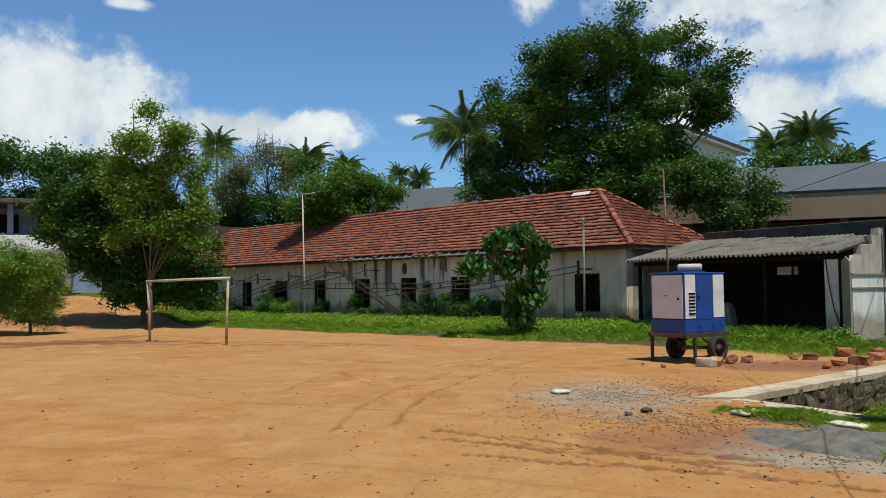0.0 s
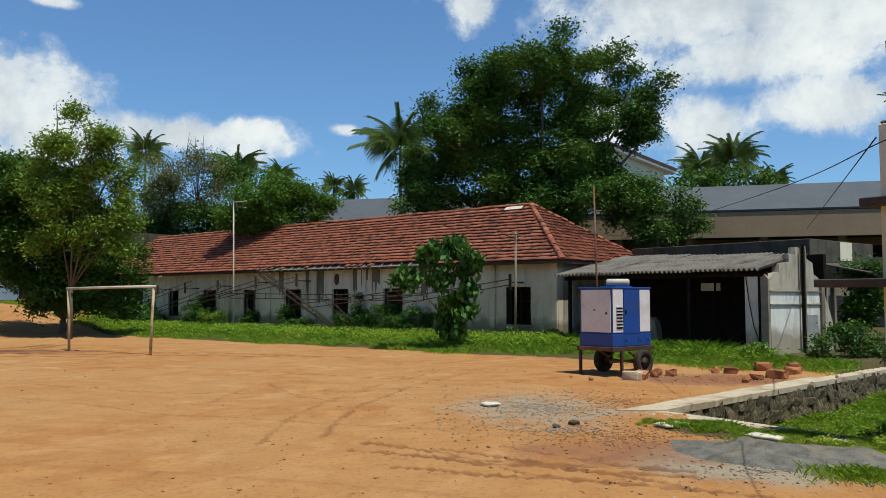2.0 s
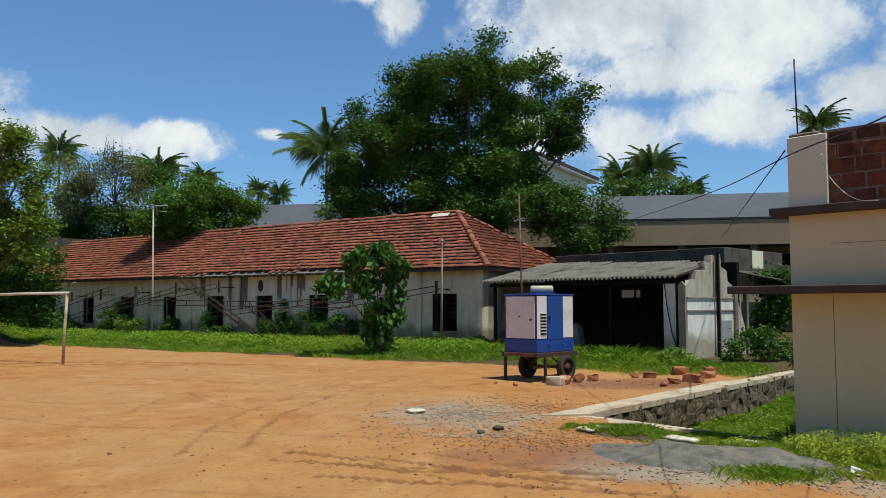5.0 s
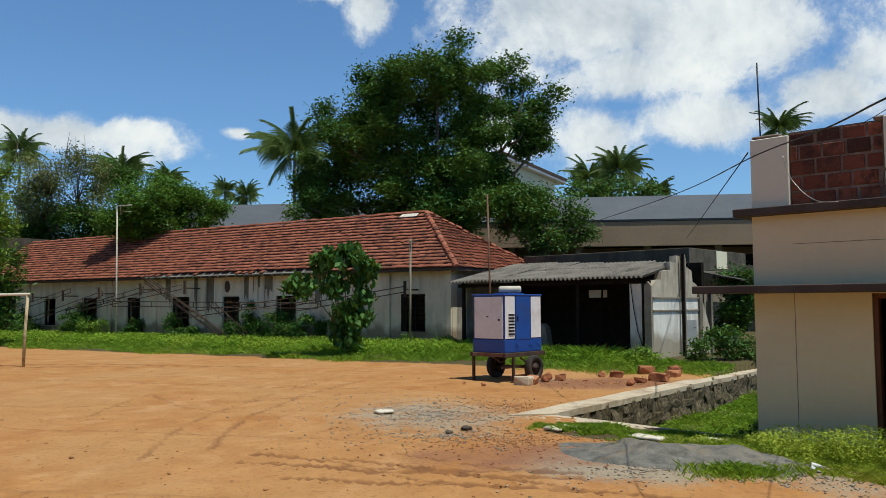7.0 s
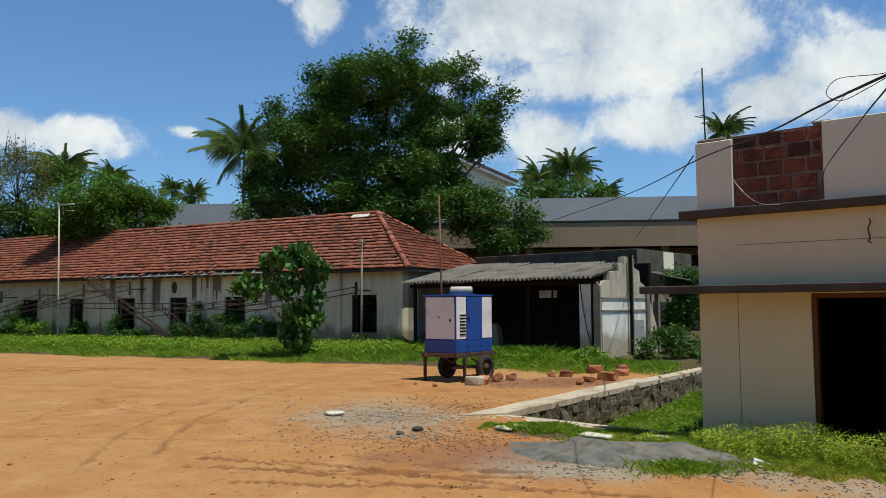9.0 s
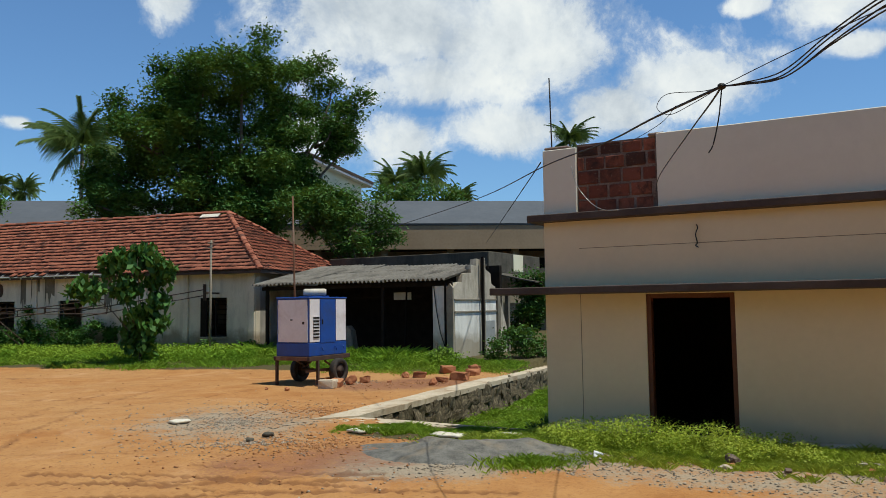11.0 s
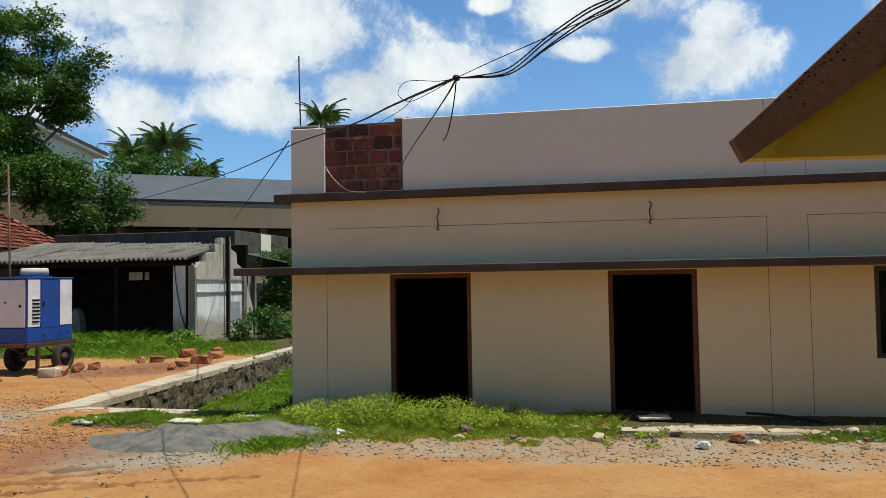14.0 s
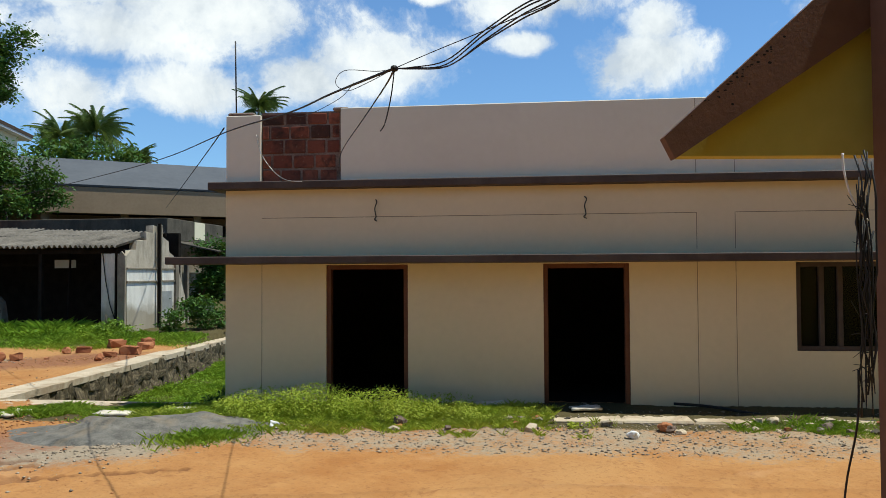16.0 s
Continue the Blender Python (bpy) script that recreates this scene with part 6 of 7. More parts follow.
# ---- plants
def leaf_quads(rng, c, size, flat=0.5, slim=0.45, droop=0.0):
    """Folded four-corner leaves at points c. Returns vertices and quads."""
    n = len(c)
    s = size * (0.6 + 0.8 * rng.random(n))
    a = rng.uniform(0, 2 * math.pi, n)
    tilt = rng.normal(0, flat, n) - droop
    d = np.stack([np.cos(a) * np.cos(tilt), np.sin(a) * np.cos(tilt), np.sin(tilt)], 1)
    w = np.cross(d, [0, 0, 1.0])
    w /= np.linalg.norm(w, axis=1, keepdims=True) + 1e-9
    roll = rng.normal(0, 0.7, n)[:, None]
    u = np.cross(w, d)
    w = w * np.cos(roll) + u * np.sin(roll)
    S = s[:, None]
    V = np.stack([c - d * S * 0.5, c + w * S * slim * 0.5 + d * S * 0.02 + u * S * 0.06, c + d * S * 0.5, c - w * S * slim * 0.5 + d * S * 0.02 + u * S * 0.06], 1)
    return V.reshape(-1, 3), np.arange(4 * n).reshape(n, 4)


def blob_space(blobs, dist, depth=0.8):
    """Crown lobes given by direction and angular size, put at a distance from the middle of the yard's edge: centres and radii."""
    out = []
    for k, (a, e, ra, re) in enumerate(blobs):
        r = radians(ra) * dist
        off = (((k * 37) % 11) / 10 - 0.5) * r * 0.8
        p = polar(a, dist + off, EYE + (dist + off) * math.tan(radians(e)))
        out.append((np.array(p), np.array([r, max(r * depth, 0.3), radians(re) * dist]), radians(a)))
    return out


def crown_points(rng, lobes, clump, per_clump, density, lumps=13, reach=(0.55, 0.86)):
    """Leaf points: clumps on rounded puffs, which sit on the shells of the lobes, and some deeper in."""
    pts, centres = [], []
    for c, r, a in lobes:
        area = (r[0] * r[2] + r[0] * r[1] + r[1] * r[2]) / 3 * 4 * math.pi
        n = max(6, int(area * density))
        k = max(8, int(n / lumps))
        h = rng.normal(0, 1, (k, 3))
        h /= np.linalg.norm(h, axis=1, keepdims=True)
        hub = h * rng.uniform(*reach, k)[:, None]
        wide = rng.uniform(0.14, 0.30, k)
        d = rng.normal(0, 1, (n, 3))
        d /= np.linalg.norm(d, axis=1, keepdims=True)
        d[:, 2] = np.where((d[:, 2] < -0.2) & (rng.random(n) < 0.7), -d[:, 2], d[:, 2])
        i = rng.integers(0, k, n)
        out = wide[i] * rng.uniform(0.55, 1.0, n) * np.where(rng.random(n) < 0.10, 1.45, 1.0)
        q = hub[i] * r + d * out[:, None] * (np.cbrt(r[0] * r[1] * r[2]) * 0.6 + r * 0.4)
        x, y = q[:, 0] * math.cos(a) + q[:, 1] * math.sin(a), -q[:, 0] * math.sin(a) + q[:, 1] * math.cos(a)
        cc = c + np.stack([x, y, q[:, 2]], 1)
        centres.append(cc)
        k = rng.poisson(per_clump, n) + 2
        rep = np.repeat(cc, k, axis=0)
        pts.append(rep + rng.normal(0, 1, rep.shape) * np.array([clump, clump, clump * 0.75]))
    return np.vstack(pts), np.vstack(centres)


def tree(name, blobs, dist, base_az, leaf, mat, label, seed, clump=0.5, per_clump=22, density=1.1, trunk_r=0.25, limbs=14, flat=0.5, slim=0.45, droop=0.0, category="tree", bark=None, base_dist=None, twigs=0.0, lumps=13, reach=(0.55, 0.86)):
    rng = np.random.default_rng(seed)
    lobes = blob_space(blobs, dist)
    P, C = crown_points(rng, lobes, clump, per_clump, density, lumps, reach)
    bd = base_dist or dist
    b = polar(base_az, bd)
    b.z = gz(b.x, b.y)
    top = empty(name, Matrix.Translation(b), label, category)
    bn = np.array(b)
    floor = ground_z(P[:, 0], P[:, 1]) + 0.04
    P = P[P[:, 2] > floor]
    V, F = leaf_quads(rng, P - bn, leaf, flat, slim, droop)
    sheet("crown", V, F, mat, top)
    # trunk and limbs that reach into the lobes
    low = min(l[0][2] - l[1][2] for l in lobes)
    fork = Vector((0.0, 0.0, max(0.5, (max(low - b.z, 0.3)) * 0.55 + 0.5)))
    lines = [([(0, 0, -0.15), (0.03, 0.02, fork.z * 0.5), tuple(fork)], [trunk_r * 1.25, trunk_r, trunk_r * 0.85])]
    pick = rng.choice(len(C), min(limbs, len(C)), replace=False)
    for l in lobes:
        e = Vector(l[0] - bn)
        m = (fork + e) / 2 + Vector((0, 0, 0.06 * (e - fork).length))
        lines.append(([tuple(fork), tuple(m), tuple(e)], [trunk_r * 0.42, trunk_r * 0.26, trunk_r * 0.10]))
    for i in pick:
        e = Vector(C[i] - bn)
        near = min(lobes, key=lambda l: np.linalg.norm(l[0] - C[i]))
        s = Vector(near[0] - bn) * 0.8 + fork * 0.2
        m = (s + e) / 2 + Vector(rng.normal(0, 0.12, 3)) * (e - s).length
        lines.append(([tuple(s), tuple(m), tuple(e)], [trunk_r * 0.22, trunk_r * 0.13, trunk_r * 0.04]))
    if twigs:
        for i in range(int(twigs)):
            c = C[rng.integers(len(C))] - bn
            e = c + np.array([rng.normal(0, 0.5), rng.normal(0, 0.5), rng.uniform(0.5, 2.2)])
            lines.append(([tuple(c), tuple((c + e) / 2 + rng.normal(0, 0.1, 3)), tuple(e)], [0.035, 0.025, 0.012]))
    tubes("trunk", lines, bark or M_bark, top, sides=6)
    return top


GREAT = [(11.2, 16.4, 4.4, 3.4), (7.0, 15.0, 3.7, 3.0), (15.0, 15.0, 3.6, 3.0), (4.7, 12.4, 3.8, 3.4), (17.6, 13.7, 2.9, 2.5), (10.8, 12.4, 5.2, 5.0), (14.4, 10.8, 3.2, 3.6),
         (6.6, 9.4, 4.6, 3.6), (3.0, 9.2, 3.0, 2.9), (11.4, 8.6, 5.0, 3.6), (18.8, 11.6, 1.9, 1.8), (1.8, 7.0, 2.6, 1.5), (13.4, 7.6, 3.2, 2.6), (8.6, 6.6, 5.6, 2.0), (12.2, 6.0, 3.8, 2.0), (4.4, 6.6, 3.2, 1.9), (15.4, 8.5, 2.0, 2.0), (8.2, 11.4, 3.4, 2.6), (12.6, 10.6, 3.2, 2.6), (17.0, 11.8, 2.0, 1.7)]
tree("rain_tree", GREAT, 46, 11.2, 0.21, M_leafbig, "great dark green spreading tree behind the tiled roof", 1, clump=0.30, per_clump=30, density=3.5, trunk_r=0.45, limbs=50, lumps=16, reach=(0.30, 0.88))
tree("side_tree", SIDE, 42, 19.5, 0.20, M_leafmid, "lower bright green leafy tree beside the great tree", 2, clump=0.30, per_clump=36, density=4.0, trunk_r=0.2, lumps=14, reach=(0.4, 0.92))
tree("lane_tree", LANE + [(-18.6, 6.0, 1.8, 2.4), (-20.4, 4.4, 2.2, 2.0)], 44, -21.2, 0.18, M_leaflit, "tall light green tree by the lane with open crown", 3, clump=0.30, per_clump=44, density=4.4, trunk_r=0.13, limbs=60, twigs=24, lumps=16, reach=(0.45, 0.92))
# its low lobes put the lit tree's shaded side into darker leaf colour
tree("lane_tree", LANEDARK + [(-22.4, 3.4, 2.6, 2.3), (-19.8, 2.6, 2.4, 2.4), (-22.6, 6.0, 2.2, 1.8), (-17.8, 2.4, 1.6, 1.8), (-27.2, 4.6, 1.5, 1.6), (-20.6, 0.6, 2.1, 2.2), (-18.6, 0.2, 1.7, 2.0), (-23.8, 4.0, 2.3, 2.2), (-23.4, 1.8, 2.0, 1.7), (-25.2, 2.3, 1.6, 1.6), (-22.0, 0.2, 1.8, 1.8)], 47, -21.6, 0.22, M_leafmid, "darker green tree, also the lit lane tree's shaded lower side", 4, clump=0.34, per_clump=34, density=4.6, trunk_r=0.18, limbs=20)
tree("far_tree", FARLEFT + [(-29.5, 6.0, 2.4, 1.6), (-26.0, 5.8, 2.2, 1.6), (-32.5, 6.0, 2.2, 1.8), (-23.5, 6.2, 1.8, 1.8)], 82, -28.0, 0.34, M_leafmid, "far dense green tree behind the blue house", 5, clump=0.6, per_clump=44, density=1.3, trunk_r=0.3)
tree("lane_bush", BUSH + [(-28.4, 1.5, 1.7, 1.7), (-27.6, -0.2, 1.2, 1.6), (-30.6, 1.2, 2.3, 2.2), (-28.6, 0.6, 1.7, 1.6)], 43, -28.4, 0.15, M_leaflit, "big feathery green bush at the yard's edge", 6, clump=0.28, per_clump=50, density=6.0, trunk_r=0.08, category="bush", slim=0.3)
tree("dry_tree", DRY, 74, -14.0, 0.24, M_leafdry, "thin half-bare olive grey tree behind the roof", 7, clump=0.6, per_clump=26, density=1.6, trunk_r=0.22, limbs=60, twigs=70)
tree("round_tree", ROUND, 53, -7.2, 0.20, M_leafround, "dense round mid-green tree behind the roof", 8, clump=0.34, per_clump=40, density=5.2, trunk_r=0.22)
tree("back_trees", BACK, 78, -11.0, 0.30, M_leafmid, "dark green trees closing the view behind the roof", 9, clump=0.6, per_clump=40, density=1.9, trunk_r=0.3)
tree("palm_scrub", PALMBUSH, 95, 24.0, 0.6, M_leafmid, "green scrub under the far palms", 10, clump=0.9, per_clump=22, density=0.6, trunk_r=0.3)
tree("young_tree", SMALL, 30.9, 4.6, 0.30, M_leafbig, "young tree with large drooping dark leaves before the wall", 11, clump=0.16, per_clump=9, density=8.0, trunk_r=0.06, limbs=20, flat=0.35, slim=0.55, droop=0.9, base_dist=31.2)
tree("shade_tree", SHADE + [(31.2, -1.6, 1.3, 1.6), (32.4, 0.4, 1.2, 1.8)], 34.5, 30.9, 0.16, M_leafbig, "dark leafy tree behind the shed's end wall", 12, clump=0.22, per_clump=30, density=9.0, trunk_r=0.1)
tree("wall_shrub", SHRUBA, 26.4, 29.0, 0.12, M_leafmid, "green shrub at the foot of the end wall", 13, clump=0.12, per_clump=20, density=18, trunk_r=0.02, category="shrub")
tree("wall_shrub", SHRUBB, 27.2, 31.4, 0.14, M_leafmid, "broad green shrub beside the kerb wall", 14, clump=0.15, per_clump=22, density=12, trunk_r=0.03, category="shrub")
tree("wall_shrub", SHRUBC, 26.0, 25.0, 0.12, M_leaflit, "low bright shrub before the shed wall", 15, clump=0.12, per_clump=20, density=18, trunk_r=0.02, category="shrub")


def shrub_at(p, rx, rz, leaf, mat, seed, label, n=5, density=14, name="weed_shrub"):
    """A shrub of several lobes standing on the ground at p."""
    rng = np.random.default_rng(seed)
    b = Vector((p[0], p[1], gz(p[0], p[1])))
    top = empty(name, Matrix.Translation(b), label, "shrub", "shrubs along the wall")
    lobes = [(np.array([rng.normal(0, rx * 0.5), rng.normal(0, rx * 0.4), rz * rng.uniform(0.5, 1.2)]), np.array([rx * 0.6, rx * 0.6, rz * 0.6]) * rng.uniform(0.7, 1.1), 0.0) for _ in range(n)]
    P, C = crown_points(rng, lobes, leaf * 0.9, 14, density)
    P = P[P[:, 2] > 0.02]
    V, F = leaf_quads(rng, P, leaf, 0.5, 0.45)
    sheet("foliage", V, F, mat, top)
    tubes("stem", [([(0, 0, -0.05), tuple(l[0] * 0.6), tuple(l[0])], [0.02, 0.014, 0.006]) for l in lobes], M_bark, top, sides=5)
    return top


for i, (x, y, rx, rz, mat) in enumerate([(-24.4, -0.8, 0.9, 0.8, M_leafmid), (-29.6, -1.0, 0.8, 0.55, M_leafmid), (-33.4, -1.2, 1.0, 0.6, M_leafmid), (-38.0, -1.5, 1.6, 1.1, M_leafmid),
                                         (-22.0, -1.6, 0.6, 0.6, M_leaflit), (-11.4, -0.35, 0.45, 1.3, M_leafbig), (-11.2, -0.35, 0.4, 0.7, M_leafbig), (-9.2, -0.7, 0.9, 0.6, M_leafbig), (-7.2, -0.6, 0.8, 0.9, M_leafbig),
                                         (-15.5, -0.8, 0.7, 0.4, M_leafmid), (-1.9, -0.6, 0.35, 0.4, M_leafmid), (0.4, -1.0, 0.5, 0.25, M_leafmid), (-35.8, -1.6, 1.3, 0.9, M_leafmid), (-24.9, -0.4, 0.5, 1.3, M_leafbig), (-20.2, -0.5, 0.5, 0.7, M_leafbig), (-17.0, -0.4, 0.4, 0.8, M_leafmid), (-12.4, -0.5, 0.6, 0.6, M_leafbig), (-9.4, -0.4, 0.6, 1.0, M_leafbig), (-5.6, -0.5, 0.5, 0.5, M_leafmid), (-31.4, -0.5, 0.7, 0.9, M_leafmid)]):
    p = on_main(x, y, 0)
    shrub_at(p, rx, rz, 0.13, mat, 60 + i, "wild green shrub growing against the old wall")
for i, (x, y) in enumerate([(8.6, 13.5), (9.6, 14.6), (11.5, 16.5), (12.6, 18.2), (13.4, 19.6)]):
    shrub_at((x, y), 0.45, 0.3, 0.08, M_leafmid, 90 + i, "green weeds in the sunken strip by the wall", density=30)


# coconut palms
def frond_mesh(seed, length):
    rng = np.random.default_rng(seed)
    V, F = [], []
    def quad(a, b, c, d):
        k = len(V)
        V.extend([a, b, c, d])
        F.append((k, k + 1, k + 2, k + 3))
    n = 26
    sag = rng.uniform(0.55, 0.95)
    path = [np.array([length * t, 0, 0.35 * length * t - sag * length * t * t]) for t in np.linspace(0, 1, n + 1)]
    for i in range(n):
        t = i / n
        w = 0.05 * (1 - t) + 0.012
        quad(path[i] + [0, -w, 0], path[i + 1] + [0, -w, 0], path[i + 1] + [0, w, 0.01], path[i] + [0, w, 0.01])
        if t < 0.12:
            continue
        L = length * 0.36 * math.sin(min(1.0, t * 1.25 + 0.15) * math.pi * 0.85 + 0.2)
        for s in (-1, 1):
            for h in (0.0, 0.33, 0.66):
                p = path[i] * (1 - h) + path[i + 1] * h
                fw = np.array([0.45, s * 0.55, rng.uniform(-1.1, -0.4)])
                tip = p + fw * L * rng.uniform(0.85, 1.1) + np.array([0, 0, -0.30 * L])
                wv = np.array([0.026, 0, 0.012]) * length / 3.5
                mid = (p + tip) / 2 + np.array([0, 0, 0.08 * L])
                quad(p - wv, p + wv, mid + wv, mid - wv)
                quad(mid - wv, mid + wv, tip + wv * 0.2, tip - wv * 0.2)
    me = bpy.data.meshes.new("frond")
    me.from_pydata([tuple(map(float, v)) for v in V], [], F)
    me.materials.append(M_leafpalm)
    return me


FRONDS = [frond_mesh(s, 4.0) for s in (1, 2, 3, 4)]


def palm(a, e, ra, seed):
    rng = random.Random(seed)
    dist = min(115.0, max(62.0, 3.7 / math.tan(radians(max(ra, 0.5)))))
    b = polar(a, dist)
    b.z = gz(b.x, b.y)
    h = EYE + dist * math.tan(radians(e)) - b.z
    top = empty("coconut_palm", Matrix.Translation(b), "tall coconut palm with drooping feathery crown", "palm", "coconut palms")
    lean = Vector((rng.uniform(-0.8, 0.8), rng.uniform(-0.8, 0.8), 0))
    tubes("trunk", [([tuple(-lean), tuple(-lean * 0.35 + Vector((0, 0, h * 0.5))), (0, 0, h)], [0.26, 0.18, 0.14])], M_palmbark, top)
    n = 26
    for i in range(n):
        ob = new("frond", FRONDS[i % 4])
        ob.parent = top
        lift = rng.uniform(-35, 50) if i > 8 else rng.uniform(40, 78)
        s = rng.uniform(0.85, 1.1) * dist * math.tan(radians(ra)) / 3.3
        ob.matrix_basis = pose(0, 0, h, 0, -lift, i * 360 / n * 3.0 + rng.uniform(-14, 14)) @ Matrix.Diagonal((s, s, s, 1))
    bm = bmesh.new()
    for k in range(7):
        w = k * 0.9
        bmesh.ops.create_icosphere(bm, subdivisions=1, radius=0.15, matrix=Matrix.Translation((0.28 * math.cos(w), 0.28 * math.sin(w), h - 0.3)))
    part("coconuts", bm, M_leafdry, top)
    return top


for i, (a, e, ra) in enumerate(PALMS):
    palm(a, e, ra, 30 + i)


# grass
def grass(name, pts, hmin, hmax, width, mat, label, seed, category="grass", uneven=0.55):
    rng = np.random.default_rng(seed)
    n = len(pts)
    z = ground_z(pts[:, 0], pts[:, 1]) - 0.01
    h = hmin + (hmax - hmin) * rng.random(n) ** 1.5
    x, y = pts[:, 0], pts[:, 1]
    lump_ = np.sin(x * 1.9 + 1.4 * np.sin(y * 1.3)) * np.sin(y * 2.3 + 1.1 * np.sin(x * 0.9)) + 0.5 * np.sin(x * 5.3 + y * 3.1) * np.sin(y * 4.7 - x * 2.0)
    h = h * (1.0 + uneven * lump_).clip(0.35, 1.9)
    a = rng.uniform(0, 2 * math.pi, n)
    w = width * (0.6 + 0.8 * rng.random(n))
    lean = rng.normal(0, 0.8, (n, 2)) * h[:, None]
    sx, sy = np.cos(a) * w / 2, np.sin(a) * w / 2
    b0 = np.stack([pts[:, 0] - sx, pts[:, 1] - sy, z], 1)
    b1 = np.stack([pts[:, 0] + sx, pts[:, 1] + sy, z], 1)
    m1 = np.stack([pts[:, 0] + sx * 0.9 + lean[:, 0] * 0.35, pts[:, 1] + sy * 0.9 + lean[:, 1] * 0.35, z + h * 0.62], 1)
    t = np.stack([pts[:, 0] + lean[:, 0], pts[:, 1] + lean[:, 1], z + h], 1)
    V = np.stack([b0, b1, m1, t], 1).reshape(-1, 3)
    return tagged(sheet(name, V, np.arange(4 * n).reshape(n, 4), mat), label, category, kind="stuff")


def frame_points(m, n, a0, a1, b0, b1, seed, clump=0.0):
    rng = np.random.default_rng(seed)
    if clump:
        k = max(4, n // 14)
        ca, cb = rng.uniform(a0, a1, k), b0 + (b1 - b0) * rng.random(k)
        i = rng.integers(0, k, n)
        a, b = ca[i] + rng.normal(0, clump, n), cb[i] + rng.normal(0, clump, n)
        keep = (a > a0 - 0.1) & (a < a1 + 0.1) & (b < b1 + 0.02) & (b > b0 - 0.3)
        a, b = a[keep], b[keep]
    else:
        a, b = rng.uniform(a0, a1, n), rng.uniform(b0, b1, n)
    q = np.array(m)
    return np.stack([q[0, 0] * a + q[0, 1] * b + q[0, 3], q[1, 0] * a + q[1, 1] * b + q[1, 3]], 1)


def wavy(m, n, a0, a1, edge, b1, seed):
    """Points between a wandering front edge and a back line."""
    P = frame_points(m, n, a0, a1, edge - 1.2, b1, seed)
    a, b = into(m, P[:, 0], P[:, 1])
    lim = edge + 0.03 * a + 0.45 * np.sin(a * 0.7) + 0.25 * np.sin(a * 1.9 + 1) + np.random.default_rng(seed + 1).normal(0, 0.15, len(a))
    return P[b > lim]


def ragged(n, a0, a1, b0, b1, seed):
    """Clumped points on the verge, thinning out towards its front and ends."""
    P = frame_points(ANNEX, n, a0, a1, b0, b1, seed, 0.10)
    a, b = into(ANNEX, P[:, 0], P[:, 1])
    f = np.array([noise.noise(Vector((x * 1.3 + seed, y * 1.9, 0))) + 0.5 * noise.noise(Vector((x * 4.1, y * 4.7, seed))) for x, y in zip(a, b)])
    edge = smooth01(b0 - 0.1, b0 + 0.55, b) * smooth01(a0 - 0.1, a0 + 0.9, a) * (1 - smooth01(a1 - 0.9, a1 + 0.1, a))
    return P[1.7 * f + 1.25 * edge > 0.62]


def tapered(n, a0, a1, b0, b1, seed):
    """Clumped points on the verge that thin out over a long way to either end."""
    P = frame_points(ANNEX, n, a0, a1, b0, b1, seed, 0.10)
    a, b = into(ANNEX, P[:, 0], P[:, 1])
    f = np.array([noise.noise(Vector((x * 1.7 + seed, y * 2.3, 0))) + 0.6 * noise.noise(Vector((x * 4.7, y * 5.3, seed))) for x, y in zip(a, b)])
    edge = smooth01(b0 - 0.1, b0 + 0.75, b) * smooth01(a0 - 0.3, a0 + 1.6, a) * (1 - smooth01(a1 - 3.0, a1 + 0.2, a))
    return P[1.5 * f + 1.5 * edge > 0.66]


grass("tall_grass", frame_points(MAIN, 60000, -39.5, 0.6, -3.4, -0.1, 1, 0.22), 0.06, 0.22, 0.020, M_grass, "tall fresh green grass along the old wall", 1)
grass("short_grass", wavy(MAIN, 105000, -40.5, 3.0, -5.3, -0.1, 2), 0.04, 0.16, 0.016, M_grass, "short green grass strip before the old wall", 2)
grass("shed_grass", wavy(SHED, 60000, -0.5, 13.0, -3.1, -0.05, 3), 0.03, 0.14, 0.014, M_grass, "short green grass before the shed", 3)
grass("shed_weeds", frame_points(SHED, 14000, -0.3, 8.2, -1.1, 0.1, 4, 0.18), 0.10, 0.34, 0.014, M_grass, "taller weeds at the mouth of the shed", 4)
sp = frame_points(ANNEX, 90000, -10.6, -5.62, 0.36, 16.0, 5)
grass("strip_grass", sp[pit_depth(sp[:, 0] - 0.08, sp[:, 1]) > 0.9], 0.03, 0.13, 0.014, M_grass, "green grass in the sunken strip", 5)
grass("verge_grass", ragged(30000, -9.2, -5.0, -1.25, -0.22, 6), 0.02, 0.10, 0.007, M_grass, "short grass on the verge by the kerb", 6)
grass("verge_weeds", tapered(70000, -6.8, 0.2, -1.95, -0.40, 7), 0.02, 0.12, 0.006, M_weed, "yellow-green weeds growing before the beige wall", 7, uneven=0.25)
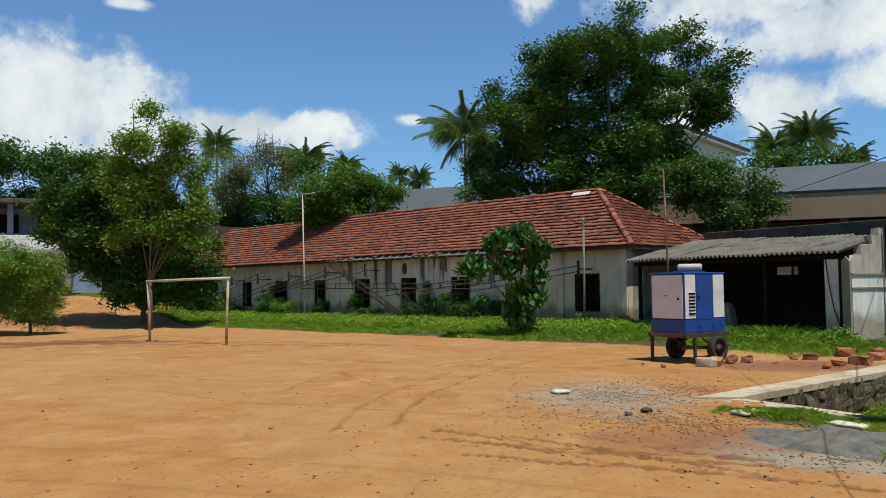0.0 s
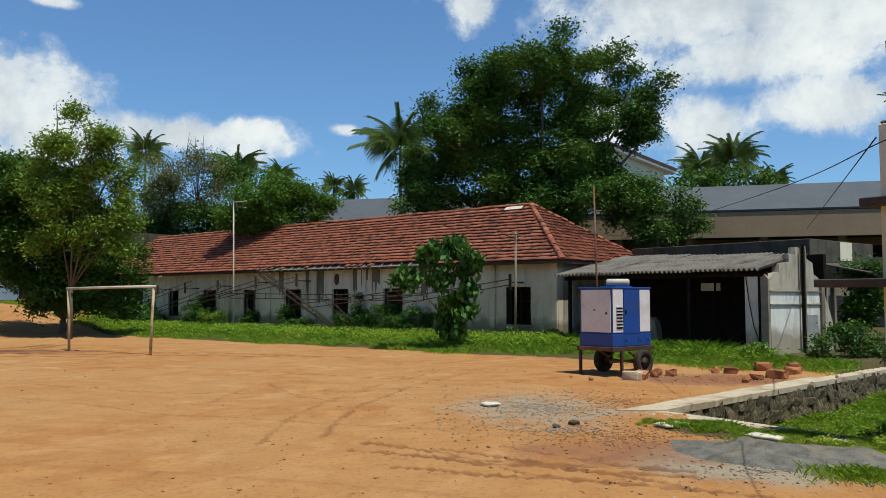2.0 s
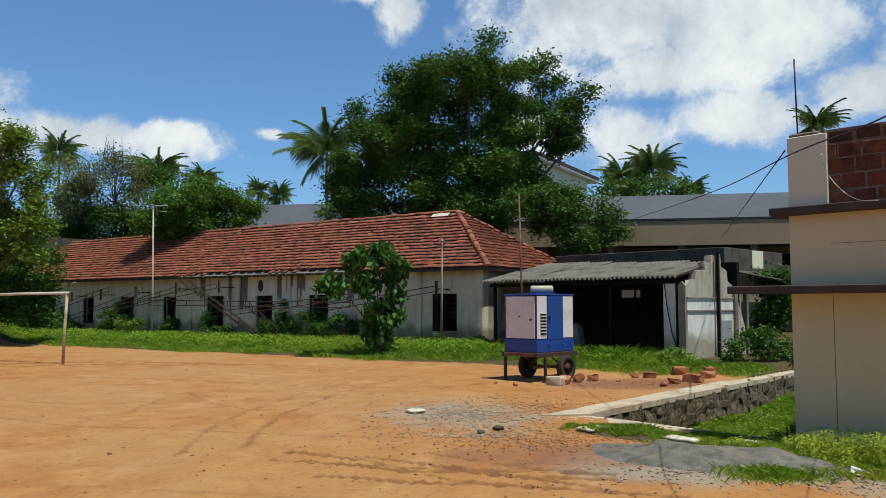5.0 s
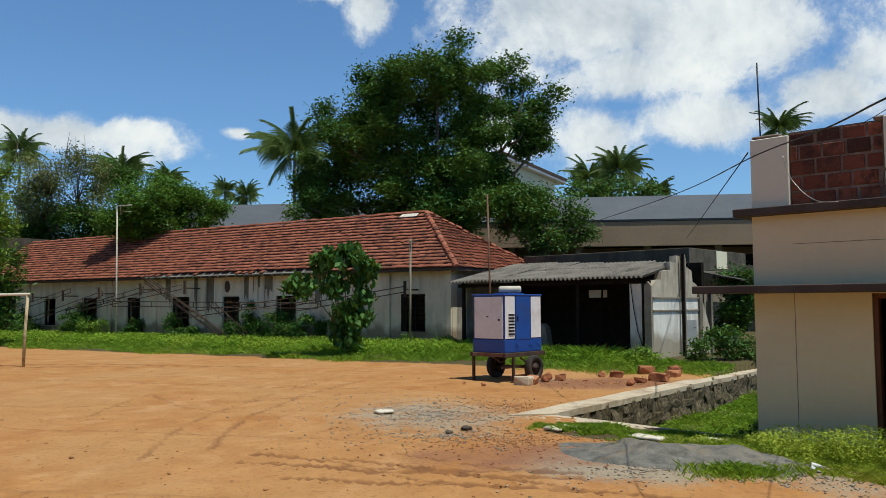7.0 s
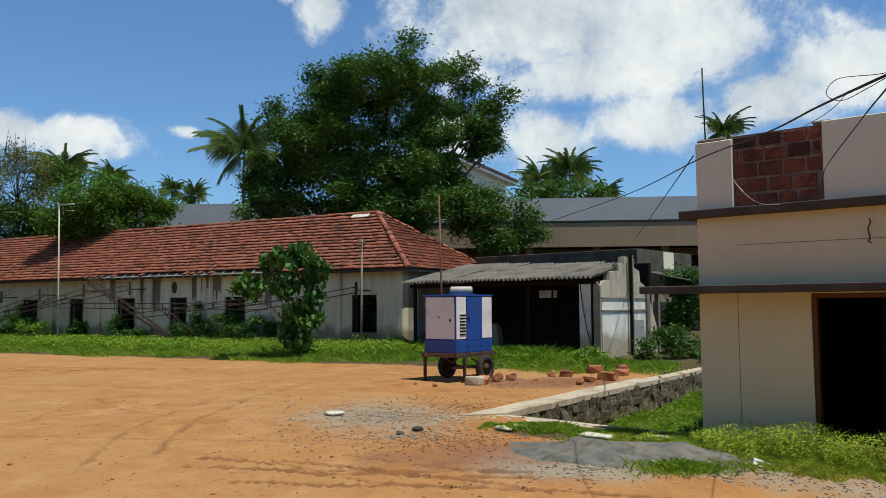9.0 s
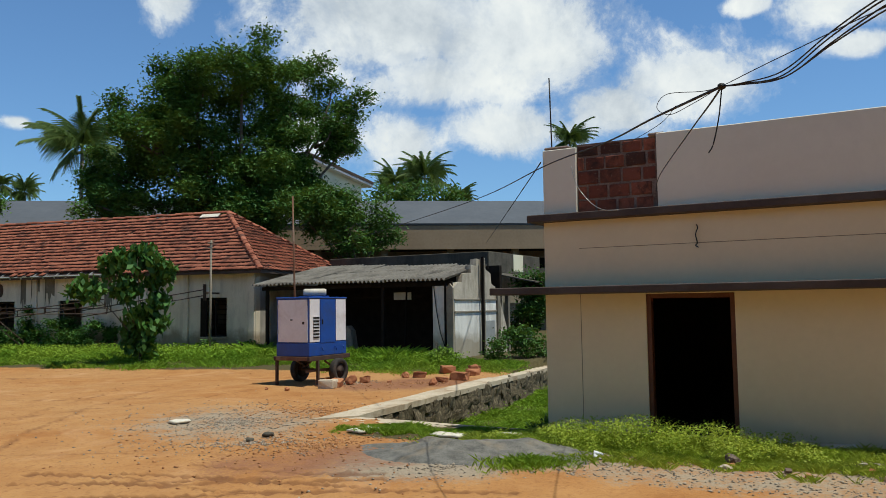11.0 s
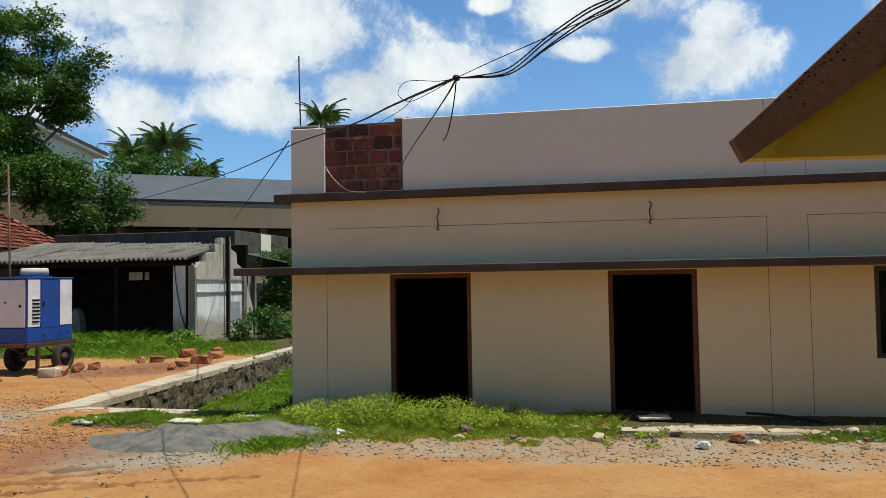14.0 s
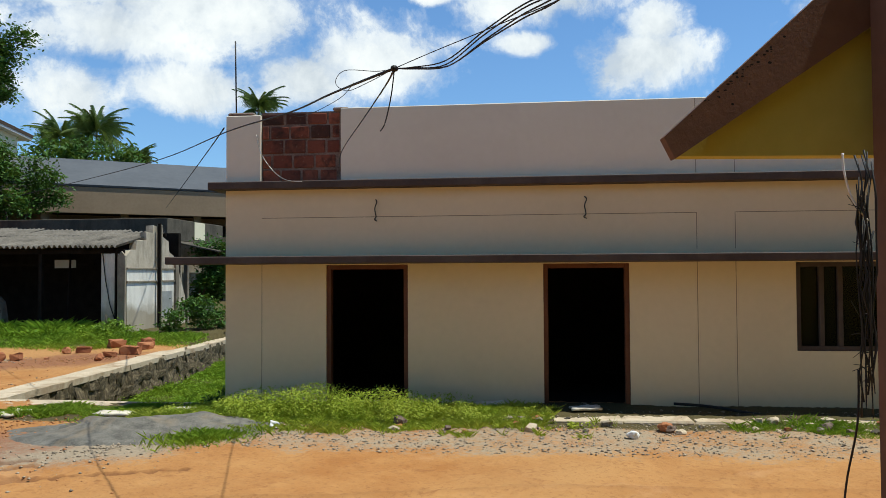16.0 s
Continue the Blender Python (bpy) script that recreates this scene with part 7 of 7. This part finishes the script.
grass("verge_grass", tapered(22000, 1.6, 8.5, -2.0, -0.9, 8), 0.02, 0.09, 0.006, M_grass, "sparse grass along the broken apron", 8)
grass("grass_tuft", np.random.default_rng(3).normal(0, 1, (2600, 2)) * [0.30, 0.20] + [5.45, 8.85], 0.02, 0.11, 0.007, M_grass, "small bright grass tuft on the dust heap", 9)
wp = tapered(46000, -6.2, 0.0, -1.6, -0.4, 10)
wa = into(ANNEX, wp[:, 0], wp[:, 1])[0]
rise = 0.10 + 0.30 * np.exp(-((wa + 3.7) / 1.5) ** 2) + 0.07 * np.sin(wa * 4.1) * np.sin(wa * 1.7 + 1)
r_ = np.random.default_rng(4)
wv, wf = leaf_quads(r_, np.stack([wp[:, 0], wp[:, 1], ground_z(wp[:, 0], wp[:, 1]) + r_.random(len(wp)) ** 1.7 * rise], 1), 0.042, 0.5, 0.45)
tagged(sheet("weed_leaves", wv, wf, M_weed), "small leaves of the yellow-green weeds", "weeds", kind="stuff")


def broadleaf(name, pts, top, leaf, mat, label, seed):
    """Small round leaves of low weeds over an area."""
    r = np.random.default_rng(seed)
    z = ground_z(pts[:, 0], pts[:, 1]) + 0.02 + top * r.random(len(pts)) ** 1.7
    v, f = leaf_quads(r, np.stack([pts[:, 0], pts[:, 1], z], 1), leaf, 0.45, 0.6)
    return tagged(sheet(name, v, f, mat), label, "weeds", kind="stuff")


broadleaf("wall_weeds", frame_points(MAIN, 60000, -39.5, 0.8, -3.9, -0.1, 21, 0.30), 0.36, 0.085, M_grass, "leafy green weeds along the old wall", 21)
broadleaf("shed_weed_leaves", frame_points(SHED, 12000, -0.4, 8.8, -1.5, 0.0, 22, 0.2), 0.30, 0.07, M_grass, "leafy green weeds before the shed", 22)
broadleaf("strip_weeds", sp[pit_depth(sp[:, 0] - 0.08, sp[:, 1]) > 0.9][:9000], 0.22, 0.05, M_grass, "leafy weeds in the sunken strip", 23)


# ---- the nearest roof tiles, one by one, on the hip
for loc in tile_places:
    ob = new("tile", tile_mesh)
    ob.parent = roof_top
    ob.matrix_basis = loc
